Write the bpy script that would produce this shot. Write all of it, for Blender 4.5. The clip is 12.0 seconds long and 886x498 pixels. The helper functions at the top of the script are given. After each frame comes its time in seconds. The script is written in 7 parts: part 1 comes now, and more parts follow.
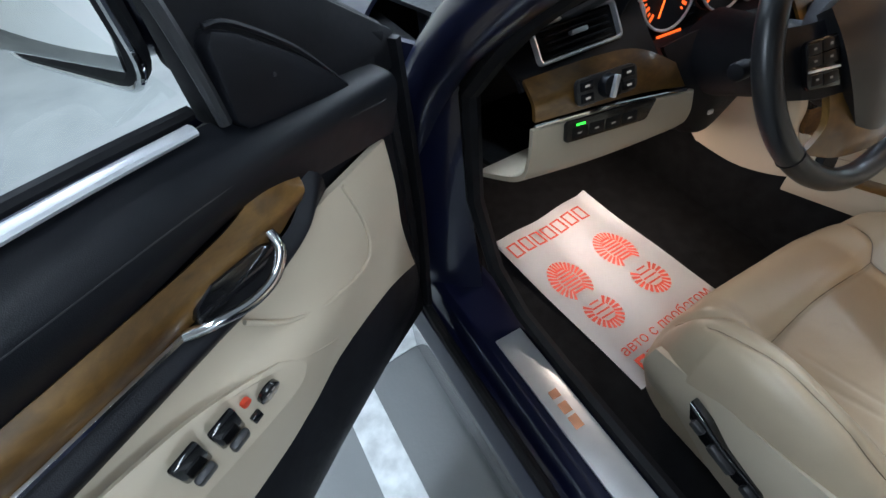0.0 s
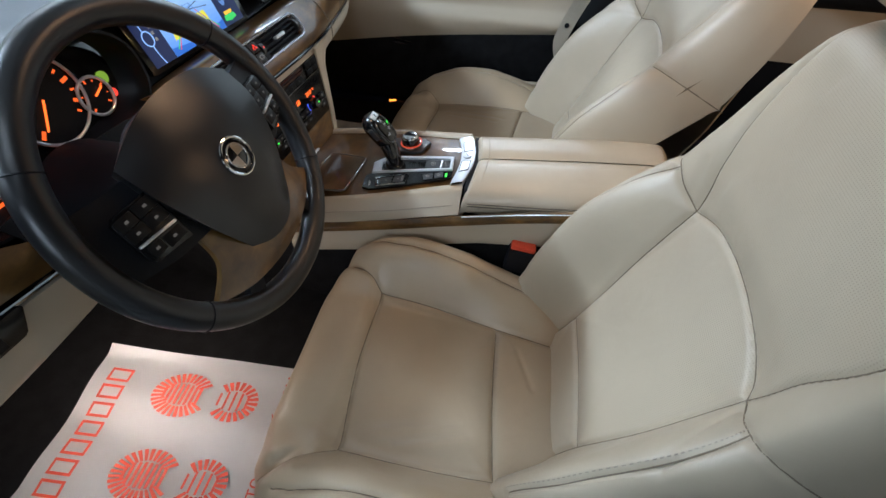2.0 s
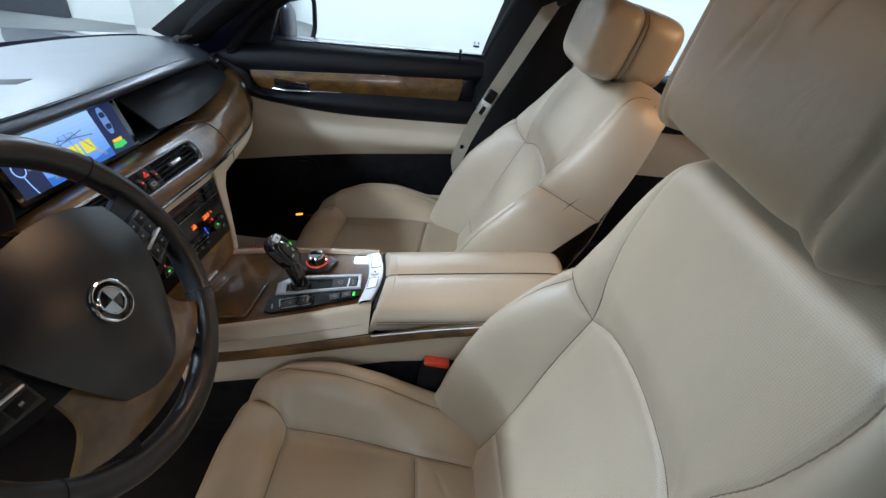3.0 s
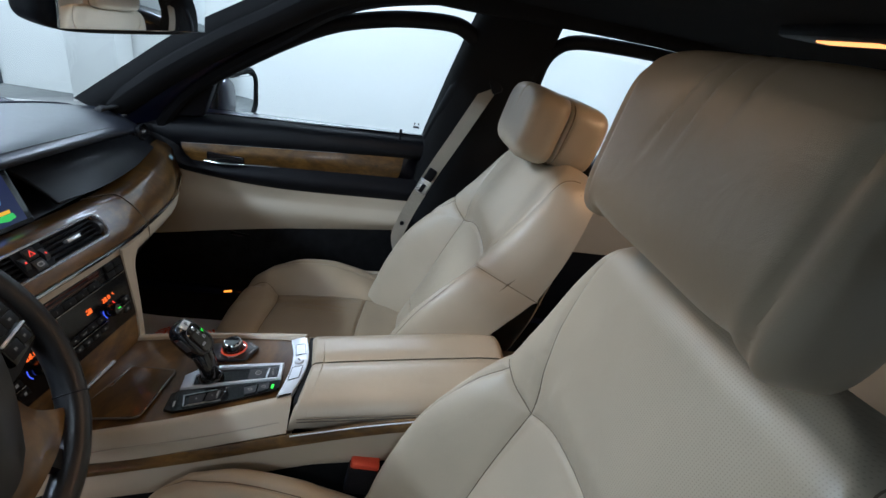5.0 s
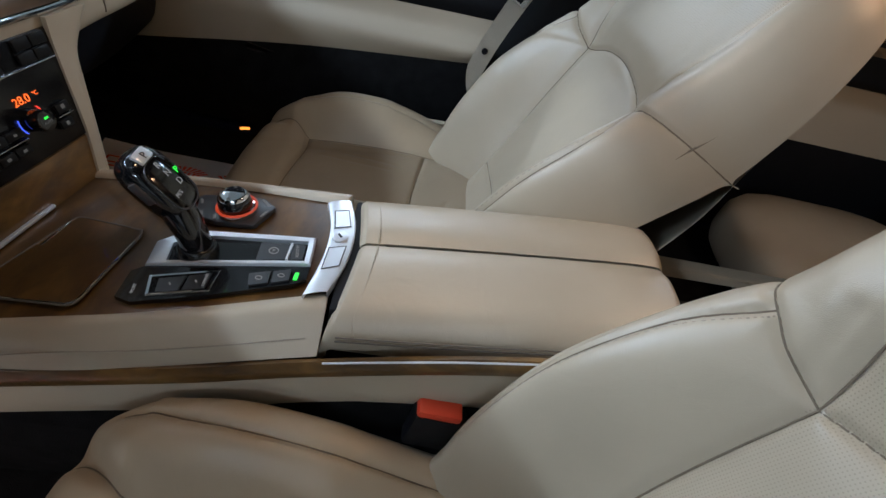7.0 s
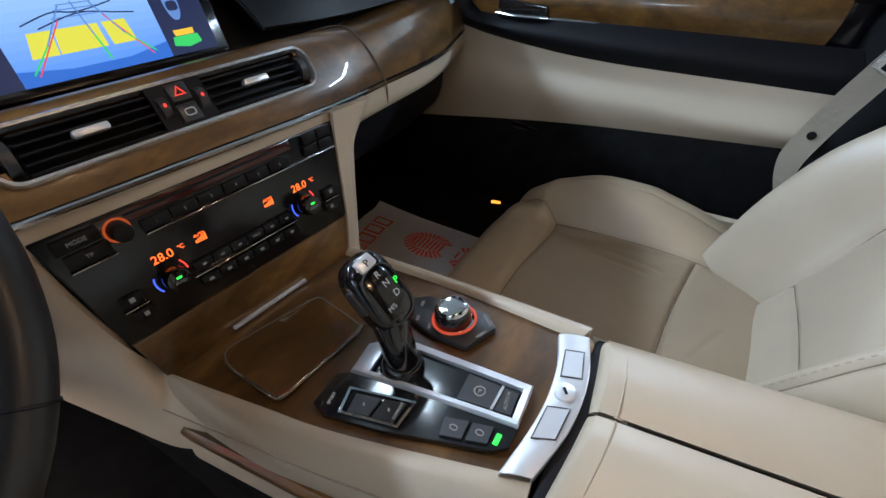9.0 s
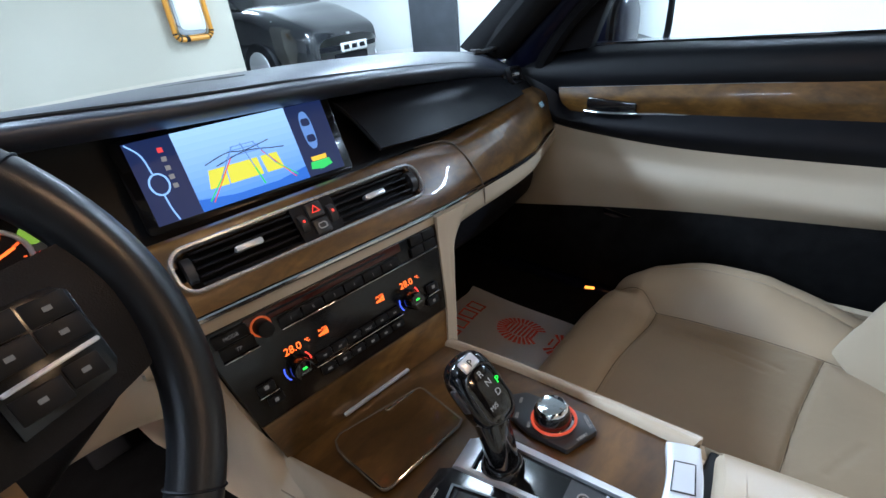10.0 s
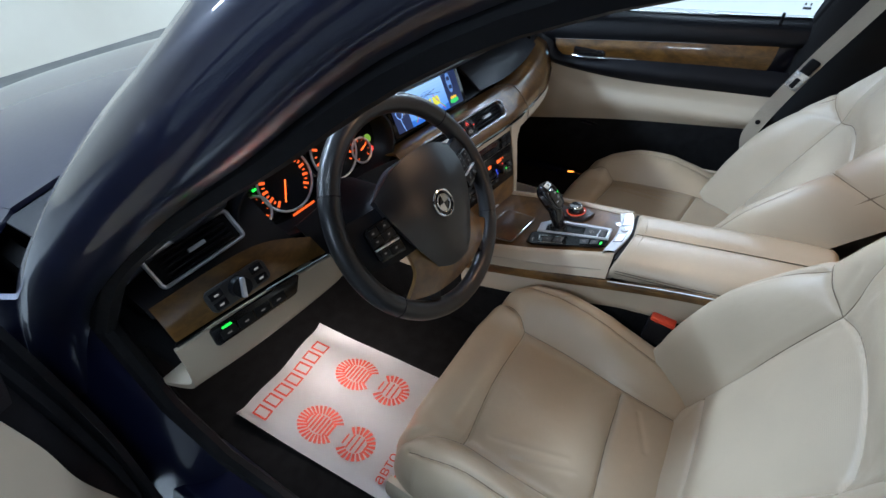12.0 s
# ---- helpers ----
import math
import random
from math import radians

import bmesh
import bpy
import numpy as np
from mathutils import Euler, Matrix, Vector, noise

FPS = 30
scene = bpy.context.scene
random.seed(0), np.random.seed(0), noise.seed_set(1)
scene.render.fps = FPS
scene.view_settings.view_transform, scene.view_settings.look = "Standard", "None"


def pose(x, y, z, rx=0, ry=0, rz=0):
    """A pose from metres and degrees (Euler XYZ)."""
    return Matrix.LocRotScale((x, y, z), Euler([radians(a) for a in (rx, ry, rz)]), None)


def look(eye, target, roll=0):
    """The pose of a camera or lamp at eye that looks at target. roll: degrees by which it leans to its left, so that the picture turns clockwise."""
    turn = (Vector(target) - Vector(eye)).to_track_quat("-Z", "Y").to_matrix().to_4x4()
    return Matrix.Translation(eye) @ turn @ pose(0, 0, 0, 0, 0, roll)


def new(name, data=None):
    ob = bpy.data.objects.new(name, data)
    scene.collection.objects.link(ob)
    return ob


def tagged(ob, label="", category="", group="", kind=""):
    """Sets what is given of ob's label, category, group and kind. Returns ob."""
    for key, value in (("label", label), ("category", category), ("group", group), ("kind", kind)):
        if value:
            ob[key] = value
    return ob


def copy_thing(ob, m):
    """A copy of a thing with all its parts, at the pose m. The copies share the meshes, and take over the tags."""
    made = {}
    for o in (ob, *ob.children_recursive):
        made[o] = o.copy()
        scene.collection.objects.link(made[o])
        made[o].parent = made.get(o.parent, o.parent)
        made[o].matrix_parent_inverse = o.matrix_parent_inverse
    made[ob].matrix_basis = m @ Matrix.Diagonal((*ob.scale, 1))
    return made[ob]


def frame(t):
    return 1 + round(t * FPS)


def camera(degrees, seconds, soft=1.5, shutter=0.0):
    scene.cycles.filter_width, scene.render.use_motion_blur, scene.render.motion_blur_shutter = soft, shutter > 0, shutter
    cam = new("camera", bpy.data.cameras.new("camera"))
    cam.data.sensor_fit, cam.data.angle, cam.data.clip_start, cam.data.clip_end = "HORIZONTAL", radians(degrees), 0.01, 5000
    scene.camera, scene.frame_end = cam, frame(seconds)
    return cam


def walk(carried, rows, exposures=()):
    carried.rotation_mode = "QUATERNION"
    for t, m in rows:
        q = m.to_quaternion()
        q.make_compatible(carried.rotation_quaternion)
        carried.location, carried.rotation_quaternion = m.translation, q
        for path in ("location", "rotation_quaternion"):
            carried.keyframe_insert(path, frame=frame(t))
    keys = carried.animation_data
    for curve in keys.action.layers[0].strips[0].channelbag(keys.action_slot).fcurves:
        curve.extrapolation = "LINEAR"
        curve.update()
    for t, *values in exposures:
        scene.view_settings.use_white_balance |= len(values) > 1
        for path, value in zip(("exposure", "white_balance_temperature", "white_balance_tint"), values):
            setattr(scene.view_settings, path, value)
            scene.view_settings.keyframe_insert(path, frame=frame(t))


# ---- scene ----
cam = camera(87.5, 12.0)
PATH = [
    (0, (-1.068, 0.339, 1.21), (-0.516, 1.556, -0.278), -6.9),
    (0.5, (-0.956, 0.301, 1.234), (-0.091, 1.27, -0.287), -5.4),
    (1, (-0.829, 0.271, 1.247), (0.217, 0.914, -0.332), -4.1),
    (1.5, (-0.748, 0.262, 1.237), (0.472, 0.626, -0.305), 0.8),
    (2, (-0.715, 0.27, 1.242), (0.61, 0.457, -0.245), 3.5),
    (2.5, (-0.697, 0.271, 1.25), (0.795, 0.268, -0.081), 6.8),
    (3, (-0.689, 0.262, 1.264), (0.947, 0.147, 0.12), 8.0),
    (3.5, (-0.674, 0.241, 1.276), (1.072, 0.04, 0.321), 8.7),
    (3.7, (-0.668, 0.235, 1.279), (1.112, 0.009, 0.396), 9.0),
    (5.3, (-0.63, 0.232, 1.256), (1.143, -0.09, 0.386), 11.4),
    (5.5, (-0.618, 0.238, 1.25), (1.113, -0.129, 0.319), 12.1),
    (6, (-0.564, 0.255, 1.202), (1.04, -0.127, 0.07), 13.2),
    (6.5, (-0.446, 0.282, 1.113), (1.054, -0.069, -0.163), 16.2),
    (6.7, (-0.406, 0.285, 1.075), (1.083, -0.035, -0.221), 16.6),
    (8.3, (-0.236, 0.326, 1.004), (1.2, 0.622, -0.357), 10.5),
    (8.5, (-0.226, 0.324, 1.003), (1.188, 0.754, -0.344), 7.7),
    (9, (-0.225, 0.32, 1.022), (1.132, 1.07, -0.242), 1.8),
    (9.5, (-0.233, 0.321, 1.041), (1.077, 1.334, -0.082), -2.8),
    (10, (-0.242, 0.321, 1.061), (1.057, 1.478, 0.075), -5.3),
    (10.5, (-0.265, 0.315, 1.07), (1.067, 1.45, 0.102), -5.0),
    (11, (-0.381, 0.297, 1.121), (1.01, 1.247, 0.043), -3.3),
    (11.5, (-0.606, 0.277, 1.228), (0.727, 1.146, 0.015), -4.7),
    (12, (-0.838, 0.212, 1.342), (0.398, 1.094, 0.041), -4.3),
]
walk(cam, [(t, look(eye, target, roll)) for t, eye, target, roll in PATH],
     exposures=[(0, 0.46, 6250, 10), (1, 0.44, 6200, 10), (1.5, 0.30, 6200, 10), (2.5, 0.12, 6150, 10), (3.5, 0.06, 6150, 10), (5.5, -0.30, 6050, 10), (6.5, -0.26, 6050, 10), (8.5, -0.02, 6100, 10), (9.5, 0.28, 5800, 10), (10, 0.34, 5850, 10), (10.5, 0.30, 5800, 10), (11, 0.20, 5800, 10), (11.5, 0.14, 5850, 10), (12, 0.22, 5850, 10)])


# ---- light ----
world = bpy.data.worlds.new("garage_air")
scene.world = world
world.use_nodes = True
world.node_tree.nodes["Background"].inputs["Color"].default_value = (0.75, 0.85, 1.0, 1)
world.node_tree.nodes["Background"].inputs["Strength"].default_value = 0.06


def area_lamp(name, at, target, sx, sy, watts, colour):
    data = bpy.data.lights.new(name, "AREA")
    data.shape, data.size, data.size_y, data.energy, data.color = "RECTANGLE", sx, sy, watts, colour
    ob = new(name, data)
    ob.matrix_world = look(at, target)
    return ob


COOL, WARM = (0.69, 0.845, 1.0), (1.0, 0.62, 0.34)
# tubes hang out of view; (2.9, -2.0) is added to brighten the mirror glass
TUBES = [(-4.4, 0.4, 68, 0), (-1.1, -0.2, 10, 0), (-2.4, 3.4, 62, 0), (-0.6, 2.75, 128, 90), (1.3, 2.75, 16, 0), (3.6, 0.9, 88, 0), (3.6, 4.0, 120, 0), (-0.2, -3.0, 110, 0), (2.9, -2.0, 120, 0), (3.9, 8.6, 120, 0)]
for tx, ty, tw, turn in TUBES:
    tube_light = area_lamp("tube_light", (tx, ty, 2.66), (tx, ty, 0), 0.16, 1.5, tw, COOL)
    tube_light.matrix_world = tube_light.matrix_world @ pose(0, 0, 0, 0, 0, turn)
area_lamp("dome_light", (0.0, 0.30, 1.349), (0.0, 0.35, 0), 0.10, 0.05, 0.70, WARM)
area_lamp("rear_dome_light", (0.06, -0.44, 1.330), (0.10, -0.30, 0), 0.14, 0.03, 1.3, WARM)
area_lamp("footwell_light", (-0.42, 0.88, 0.635), (-0.46, 0.78, 0), 0.10, 0.05, 1.05, (1.0, 0.84, 0.72))

# ---- materials ----


def nodes_of(m):
    m.use_nodes = True
    return m.node_tree.nodes, m.node_tree.links


def material(name, colour, rough=0.5, metal=0.0, vary=0.12, scale=6.0, bump=0.0, bump_scale=300.0, coat=0.0, second=None, spec=0.5, rough_vary=0.08, coord="Object"):
    """A surface with two scales of variation: broad tone and fine relief."""
    m = bpy.data.materials.new(name)
    n, l = nodes_of(m)
    b = n["Principled BSDF"]
    b.inputs["Roughness"].default_value, b.inputs["Metallic"].default_value = rough, metal
    b.inputs["Coat Weight"].default_value = coat
    b.inputs["Coat Roughness"].default_value = 0.04
    b.inputs["Specular IOR Level"].default_value = spec
    tex = n.new("ShaderNodeTexCoord")
    broad = n.new("ShaderNodeTexNoise")
    broad.inputs["Scale"].default_value, broad.inputs["Detail"].default_value = scale, 6
    l.new(tex.outputs[coord], broad.inputs["Vector"])
    ramp = n.new("ShaderNodeValToRGB")
    other = second or tuple(c * (1 - 2 * vary) for c in colour)
    ramp.color_ramp.elements[0].position, ramp.color_ramp.elements[1].position = 0.3, 0.7
    ramp.color_ramp.elements[0].color, ramp.color_ramp.elements[1].color = (*other, 1), (*colour, 1)
    l.new(broad.outputs["Fac"], ramp.inputs["Fac"])
    l.new(ramp.outputs["Color"], b.inputs["Base Color"])
    mr = n.new("ShaderNodeMapRange")
    mr.inputs["To Min"].default_value, mr.inputs["To Max"].default_value = max(0.02, rough - rough_vary), min(1, rough + rough_vary)
    fine = n.new("ShaderNodeTexNoise")
    fine.inputs["Scale"].default_value, fine.inputs["Detail"].default_value = scale * 7, 4
    l.new(tex.outputs[coord], fine.inputs["Vector"])
    l.new(fine.outputs["Fac"], mr.inputs["Value"])
    l.new(mr.outputs["Result"], b.inputs["Roughness"])
    if bump:
        grain = n.new("ShaderNodeTexVoronoi" if bump_scale >= 200 else "ShaderNodeTexNoise")
        grain.inputs["Scale"].default_value = bump_scale
        l.new(tex.outputs[coord], grain.inputs["Vector"])
        bp = n.new("ShaderNodeBump")
        bp.inputs["Strength"].default_value, bp.inputs["Distance"].default_value = bump, 0.002
        l.new(grain.outputs[0], bp.inputs["Height"])
        l.new(bp.outputs["Normal"], b.inputs["Normal"])
    return m


def glow(name, colour, strength):
    m = bpy.data.materials.new(name)
    n, l = nodes_of(m)
    b = n["Principled BSDF"]
    b.inputs["Base Color"].default_value = (0.02, 0.02, 0.02, 1)
    b.inputs["Emission Color"].default_value = (*colour, 1)
    b.inputs["Emission Strength"].default_value = strength
    return m


def math_node(n, l, op, a, b=None):
    k = n.new("ShaderNodeMath")
    k.operation = op
    for i, v in enumerate((a, b)):
        if v is None:
            continue
        if isinstance(v, (int, float)):
            k.inputs[i].default_value = v
        else:
            l.new(v, k.inputs[i])
    return k.outputs[0]


def leather(name, colour, perforated=False):
    m = material(name, colour, rough=0.34, vary=0.09, scale=5, bump=0.10, bump_scale=1500, spec=0.6, rough_vary=0.09)
    n, l = nodes_of(m)
    b = n["Principled BSDF"]
    grain = b.inputs["Normal"].links[0].from_node
    tex = n.new("ShaderNodeTexCoord")
    folds = n.new("ShaderNodeTexNoise")
    folds.inputs["Scale"].default_value, folds.inputs["Detail"].default_value, folds.inputs["Distortion"].default_value = 26, 5, 0.8
    l.new(tex.outputs["Object"], folds.inputs["Vector"])
    soft_folds = n.new("ShaderNodeBump")
    soft_folds.inputs["Strength"].default_value, soft_folds.inputs["Distance"].default_value = 0.22, 0.004
    l.new(folds.outputs["Fac"], soft_folds.inputs["Height"])
    l.new(soft_folds.outputs["Normal"], grain.inputs["Normal"])
    if perforated:
        uv = n.new("ShaderNodeUVMap")
        sep = n.new("ShaderNodeSeparateXYZ")
        l.new(uv.outputs["UV"], sep.inputs[0])
        ds = []
        for k in ("X", "Y"):
            f = math_node(n, l, "FRACT", math_node(n, l, "MULTIPLY", sep.outputs[k], 400.0))
            d = math_node(n, l, "SUBTRACT", f, 0.5)
            ds.append(math_node(n, l, "MULTIPLY", d, d))
        r = math_node(n, l, "SQRT", math_node(n, l, "ADD", ds[0], ds[1]))
        hole = math_node(n, l, "LESS_THAN", r, 0.20)
        old = b.inputs["Base Color"].links[0].from_socket
        mix = n.new("ShaderNodeMix")
        mix.data_type = "RGBA"
        l.new(hole, mix.inputs["Factor"])
        l.new(old, mix.inputs["A"])
        mix.inputs["B"].default_value = (*(c * 0.70 for c in colour), 1)
        l.new(mix.outputs["Result"], b.inputs["Base Color"])
        bp = b.inputs["Normal"].links[0].from_node
        b2 = n.new("ShaderNodeBump")
        b2.inputs["Strength"].default_value, b2.inputs["Distance"].default_value, b2.invert = 0.3, 0.0005, True
        l.new(hole, b2.inputs["Height"])
        l.new(bp.outputs["Normal"], b2.inputs["Normal"])
        l.new(b2.outputs["Normal"], b.inputs["Normal"])
    return m


def burl(name, dark, light, stretch):
    """Lacquered walnut: streaked, warped figure under a clear coat."""
    m = bpy.data.materials.new(name)
    n, l = nodes_of(m)
    b = n["Principled BSDF"]
    tex = n.new("ShaderNodeTexCoord")
    mp = n.new("ShaderNodeMapping")
    mp.inputs["Scale"].default_value = stretch
    l.new(tex.outputs["Object"], mp.inputs["Vector"])
    big = n.new("ShaderNodeTexNoise")
    big.inputs["Scale"].default_value, big.inputs["Detail"].default_value, big.inputs["Distortion"].default_value = 7, 8, 1.6
    l.new(mp.outputs["Vector"], big.inputs["Vector"])
    fine = n.new("ShaderNodeTexNoise")
    fine.inputs["Scale"].default_value, fine.inputs["Detail"].default_value, fine.inputs["Distortion"].default_value = 60, 5, 0.6
    l.new(mp.outputs["Vector"], fine.inputs["Vector"])
    s = math_node(n, l, "ADD", math_node(n, l, "MULTIPLY", big.outputs["Fac"], 0.75), math_node(n, l, "MULTIPLY", fine.outputs["Fac"], 0.25))
    ramp = n.new("ShaderNodeValToRGB")
    e = ramp.color_ramp.elements
    e[0].position, e[1].position = 0.36, 0.66
    e[0].color, e[1].color = (*dark, 1), (*light, 1)
    mid = e.new(0.5)
    mid.color = (*((a + c) * 0.42 for a, c in zip(dark, light)), 1)
    l.new(s, ramp.inputs["Fac"])
    l.new(ramp.outputs["Color"], b.inputs["Base Color"])
    b.inputs["Roughness"].default_value, b.inputs["Coat Weight"].default_value, b.inputs["Coat Roughness"].default_value = 0.35, 0.6, 0.03
    return m


def clear_glass(name, tint=(1, 1, 1)):
    m = bpy.data.materials.new(name)
    n, l = nodes_of(m)
    n.remove(n["Principled BSDF"])
    out = n["Material Output"]
    tr, gl, mix, fr = n.new("ShaderNodeBsdfTransparent"), n.new("ShaderNodeBsdfGlossy"), n.new("ShaderNodeMixShader"), n.new("ShaderNodeLayerWeight")
    tr.inputs["Color"].default_value = (*tint, 1)
    gl.inputs["Roughness"].default_value = 0.01
    rise = math_node(n, l, "ADD", math_node(n, l, "MULTIPLY", math_node(n, l, "POWER", fr.outputs["Facing"], 5.0), 0.6), 0.035)
    l.new(rise, mix.inputs[0]), l.new(tr.outputs[0], mix.inputs[1]), l.new(gl.outputs[0], mix.inputs[2])
    l.new(mix.outputs[0], out.inputs["Surface"])
    return m


CREAM = (0.535, 0.448, 0.330)
M_LEATHER = leather("cream_leather", CREAM)
# cushion shade put into the leather's colour, deeper on the middle panel
M_SHADED_PANEL = leather("worn_cream_leather", tuple(c * k for c, k in zip(CREAM, (0.84, 0.80, 0.76))))
M_SHADED_CUSHION = leather("used_cream_leather", tuple(c * k for c, k in zip(CREAM, (0.93, 0.89, 0.84))))
M_PERF = leather("perforated_cream_leather", CREAM, True)
M_TRIM = material("cream_soft_trim", (0.53, 0.450, 0.338), rough=0.46, vary=0.05, scale=5, bump=0.08, bump_scale=1200)
M_SEAM = material("dark_seam", (0.16, 0.13, 0.10), rough=0.8)
M_CREASE = material("brown_seat_seam", (0.21, 0.165, 0.118), rough=0.8)
M_STITCH = material("cream_thread", (0.40, 0.34, 0.27), rough=0.8)
M_BLACK = material("black_grained_plastic", (0.0085, 0.009, 0.012), rough=0.50, vary=0.2, scale=12, bump=0.15, bump_scale=900, spec=0.2)
# black hide raised to blue-grey: windscreen sheen put into its colour
M_DASH = material("black_dash_hide", (0.036, 0.043, 0.062), rough=0.36, vary=0.15, scale=8, bump=0.06, bump_scale=1300, spec=1.0, rough_vary=0.02)
M_RIM = material("worn_black_wheel_leather", (0.016, 0.016, 0.018), rough=0.33, vary=0.2, scale=14, bump=0.05, bump_scale=1400, spec=0.6)
M_SOFT = material("black_dash_leather", (0.008, 0.009, 0.012), rough=0.42, vary=0.15, scale=8, bump=0.10, bump_scale=1100, spec=0.26)
M_RUBBER = material("black_rubber", (0.009, 0.009, 0.011), rough=0.6, vary=0.2, scale=20, spec=0.2)
M_CARPET = material("black_carpet", (0.013, 0.013, 0.014), rough=0.95, vary=0.25, scale=30, bump=0.8, bump_scale=900, spec=0.1)
M_GLOSS = material("black_gloss_plastic", (0.008, 0.008, 0.009), rough=0.12, vary=0.1, scale=6, coat=0.5, rough_vary=0.04)
M_CHROME = material("polished_chrome", (0.78, 0.79, 0.80), rough=0.10, metal=1, vary=0.03, scale=10, rough_vary=0.04)
M_SATIN = material("satin_aluminium", (0.86, 0.87, 0.90), rough=0.32, metal=0.55, vary=0.04, scale=14)
M_BRIGHT = material("bright_chrome_trim", (0.90, 0.91, 0.93), rough=0.22, metal=0.75, vary=0.03, scale=14)
M_BRUSH = material("brushed_steel", (0.74, 0.74, 0.75), rough=0.40, metal=0.7, vary=0.06, scale=18)
M_WOOD = burl("burr_walnut_lacquer", (0.052, 0.024, 0.005), (0.22, 0.112, 0.026), (1.0, 1.0, 2.2))
M_WOOD2 = burl("walnut_lacquer", (0.050, 0.022, 0.005), (0.155, 0.074, 0.017), (1.0, 1.6, 1.0))
M_PAINT = material("navy_metallic_paint", (0.006, 0.008, 0.032), rough=0.34, metal=0.25, vary=0.05, scale=14, coat=1.0, rough_vary=0.02)
M_HEADLINER = material("black_headliner_cloth", (0.018, 0.018, 0.019), rough=0.95, bump=0.4, bump_scale=800, spec=0.1)
M_GLASS = clear_glass("window_glass", (0.93, 0.96, 0.95))
M_MIRROR = material("mirror_silver", (0.93, 0.95, 0.96), rough=0.02, metal=1, vary=0.0, rough_vary=0.01)
M_PAPER = material("white_paper", (0.80, 0.79, 0.80), rough=0.8, vary=0.04, scale=7, bump=0.5, bump_scale=14)
M_RED = material("red_print", (0.75, 0.095, 0.055), rough=0.8, vary=0.08, scale=40)
M_BUCKLE = material("red_buckle_button", (0.80, 0.075, 0.03), rough=0.4, vary=0.05)
M_BELT = material("beige_belt_webbing", (0.60, 0.53, 0.42), rough=0.8, bump=0.6, bump_scale=150)
M_BUTTON = material("dark_grey_button", (0.035, 0.035, 0.037), rough=0.4, vary=0.1, scale=30)
M_RADIO = material("satin_black_panel", (0.006, 0.006, 0.007), rough=0.22, vary=0.15, scale=9, rough_vary=0.04)
M_KEY = material("matt_black_key", (0.007, 0.007, 0.008), rough=0.5, vary=0.12, scale=30, spec=0.25)
M_DIM = glow("dim_key_print", (0.75, 0.70, 0.64), 0.10)
M_MARK = glow("pale_button_print", (0.75, 0.72, 0.68), 0.28)
M_ORANGE = glow("orange_lit_print", (1.0, 0.13, 0.015), 2.2)
M_DIALMARK = glow("dial_lit_print", (1.0, 0.12, 0.015), 1.15)
M_GREEN = glow("green_led", (0.05, 0.9, 0.06), 1.6)
M_REDLED = glow("red_led", (1.0, 0.05, 0.03), 1.4)
M_BLUELED = glow("blue_led", (0.08, 0.14, 1.0), 1.2)
M_AMBER = glow("amber_lamp", (1.0, 0.30, 0.035), 2.2)
M_DOMELENS = glow("warm_lamp_lens", (1.0, 0.55, 0.25), 3.0)
M_TUBE = glow("tube_lamp", (0.95, 0.98, 1.0), 14.0)
M_NOTICE = material("pale_blue_label", (0.35, 0.62, 0.78), rough=0.3, vary=0.3, scale=120)
M_BRASS = material("brass_sill_print", (0.72, 0.36, 0.22), rough=0.4, metal=0.6)

# ---- mesh helpers ----


def part(name, bm, mat, parent=None, label="", smooth=True):
    """Links a bmesh as one mesh object under a thing or a part."""
    me = bpy.data.meshes.new(name)
    bm.to_mesh(me)
    bm.free()
    me.materials.append(mat)
    if smooth:
        me.polygons.foreach_set("use_smooth", [True] * len(me.polygons))
        me.set_sharp_from_angle(angle=radians(38))
    ob = new(name, me)
    ob.parent = parent
    if label:
        ob["label"] = label
    return ob


def thing(name, label, category, at=(0, 0, 0), group="", kind=""):
    ob = new(name)
    ob.location = at
    ob.empty_display_size = 0.05
    return tagged(ob, label, category, group, kind)


def box(size, at=(0, 0, 0), bevel=0.0, rot=(0, 0, 0), seg=2):
    bm = bmesh.new()
    bmesh.ops.create_cube(bm, size=1, matrix=Matrix.Diagonal((*size, 1)))
    if bevel:
        bmesh.ops.bevel(bm, geom=bm.edges[:], offset=min(bevel, min(size) * 0.49), segments=seg, profile=0.5, affect="EDGES")
    bm.transform(pose(*at, *rot))
    return bm


def cyl(r, h, at=(0, 0, 0), rot=(0, 0, 0), seg=24, r2=None, bevel=0.0):
    bm = bmesh.new()
    bmesh.ops.create_cone(bm, cap_ends=True, segments=seg, radius1=r, radius2=r if r2 is None else r2, depth=h)
    if bevel:
        rims = [e for e in bm.edges if abs(e.verts[0].co.z - e.verts[1].co.z) < 1e-6]
        bmesh.ops.bevel(bm, geom=rims, offset=bevel, segments=2, profile=0.5, affect="EDGES")
    bm.transform(pose(*at, *rot))
    return bm


def smoothline(points, n):
    """n points on a smooth curve through the given ones."""
    p = [Vector(q) for q in points]
    if len(p) == 2:
        return [p[0].lerp(p[1], i / (n - 1)) for i in range(n)]
    out = []
    for i in range(n):
        s = i / (n - 1) * (len(p) - 1)
        k = min(int(s), len(p) - 2)
        u = s - k
        a, b, c, d = p[max(k - 1, 0)], p[k], p[k + 1], p[min(k + 2, len(p) - 1)]
        out.append(0.5 * ((2 * b) + (c - a) * u + (2 * a - 5 * b + 4 * c - d) * u * u + (3 * b - a - 3 * c + d) * u ** 3))
    return out


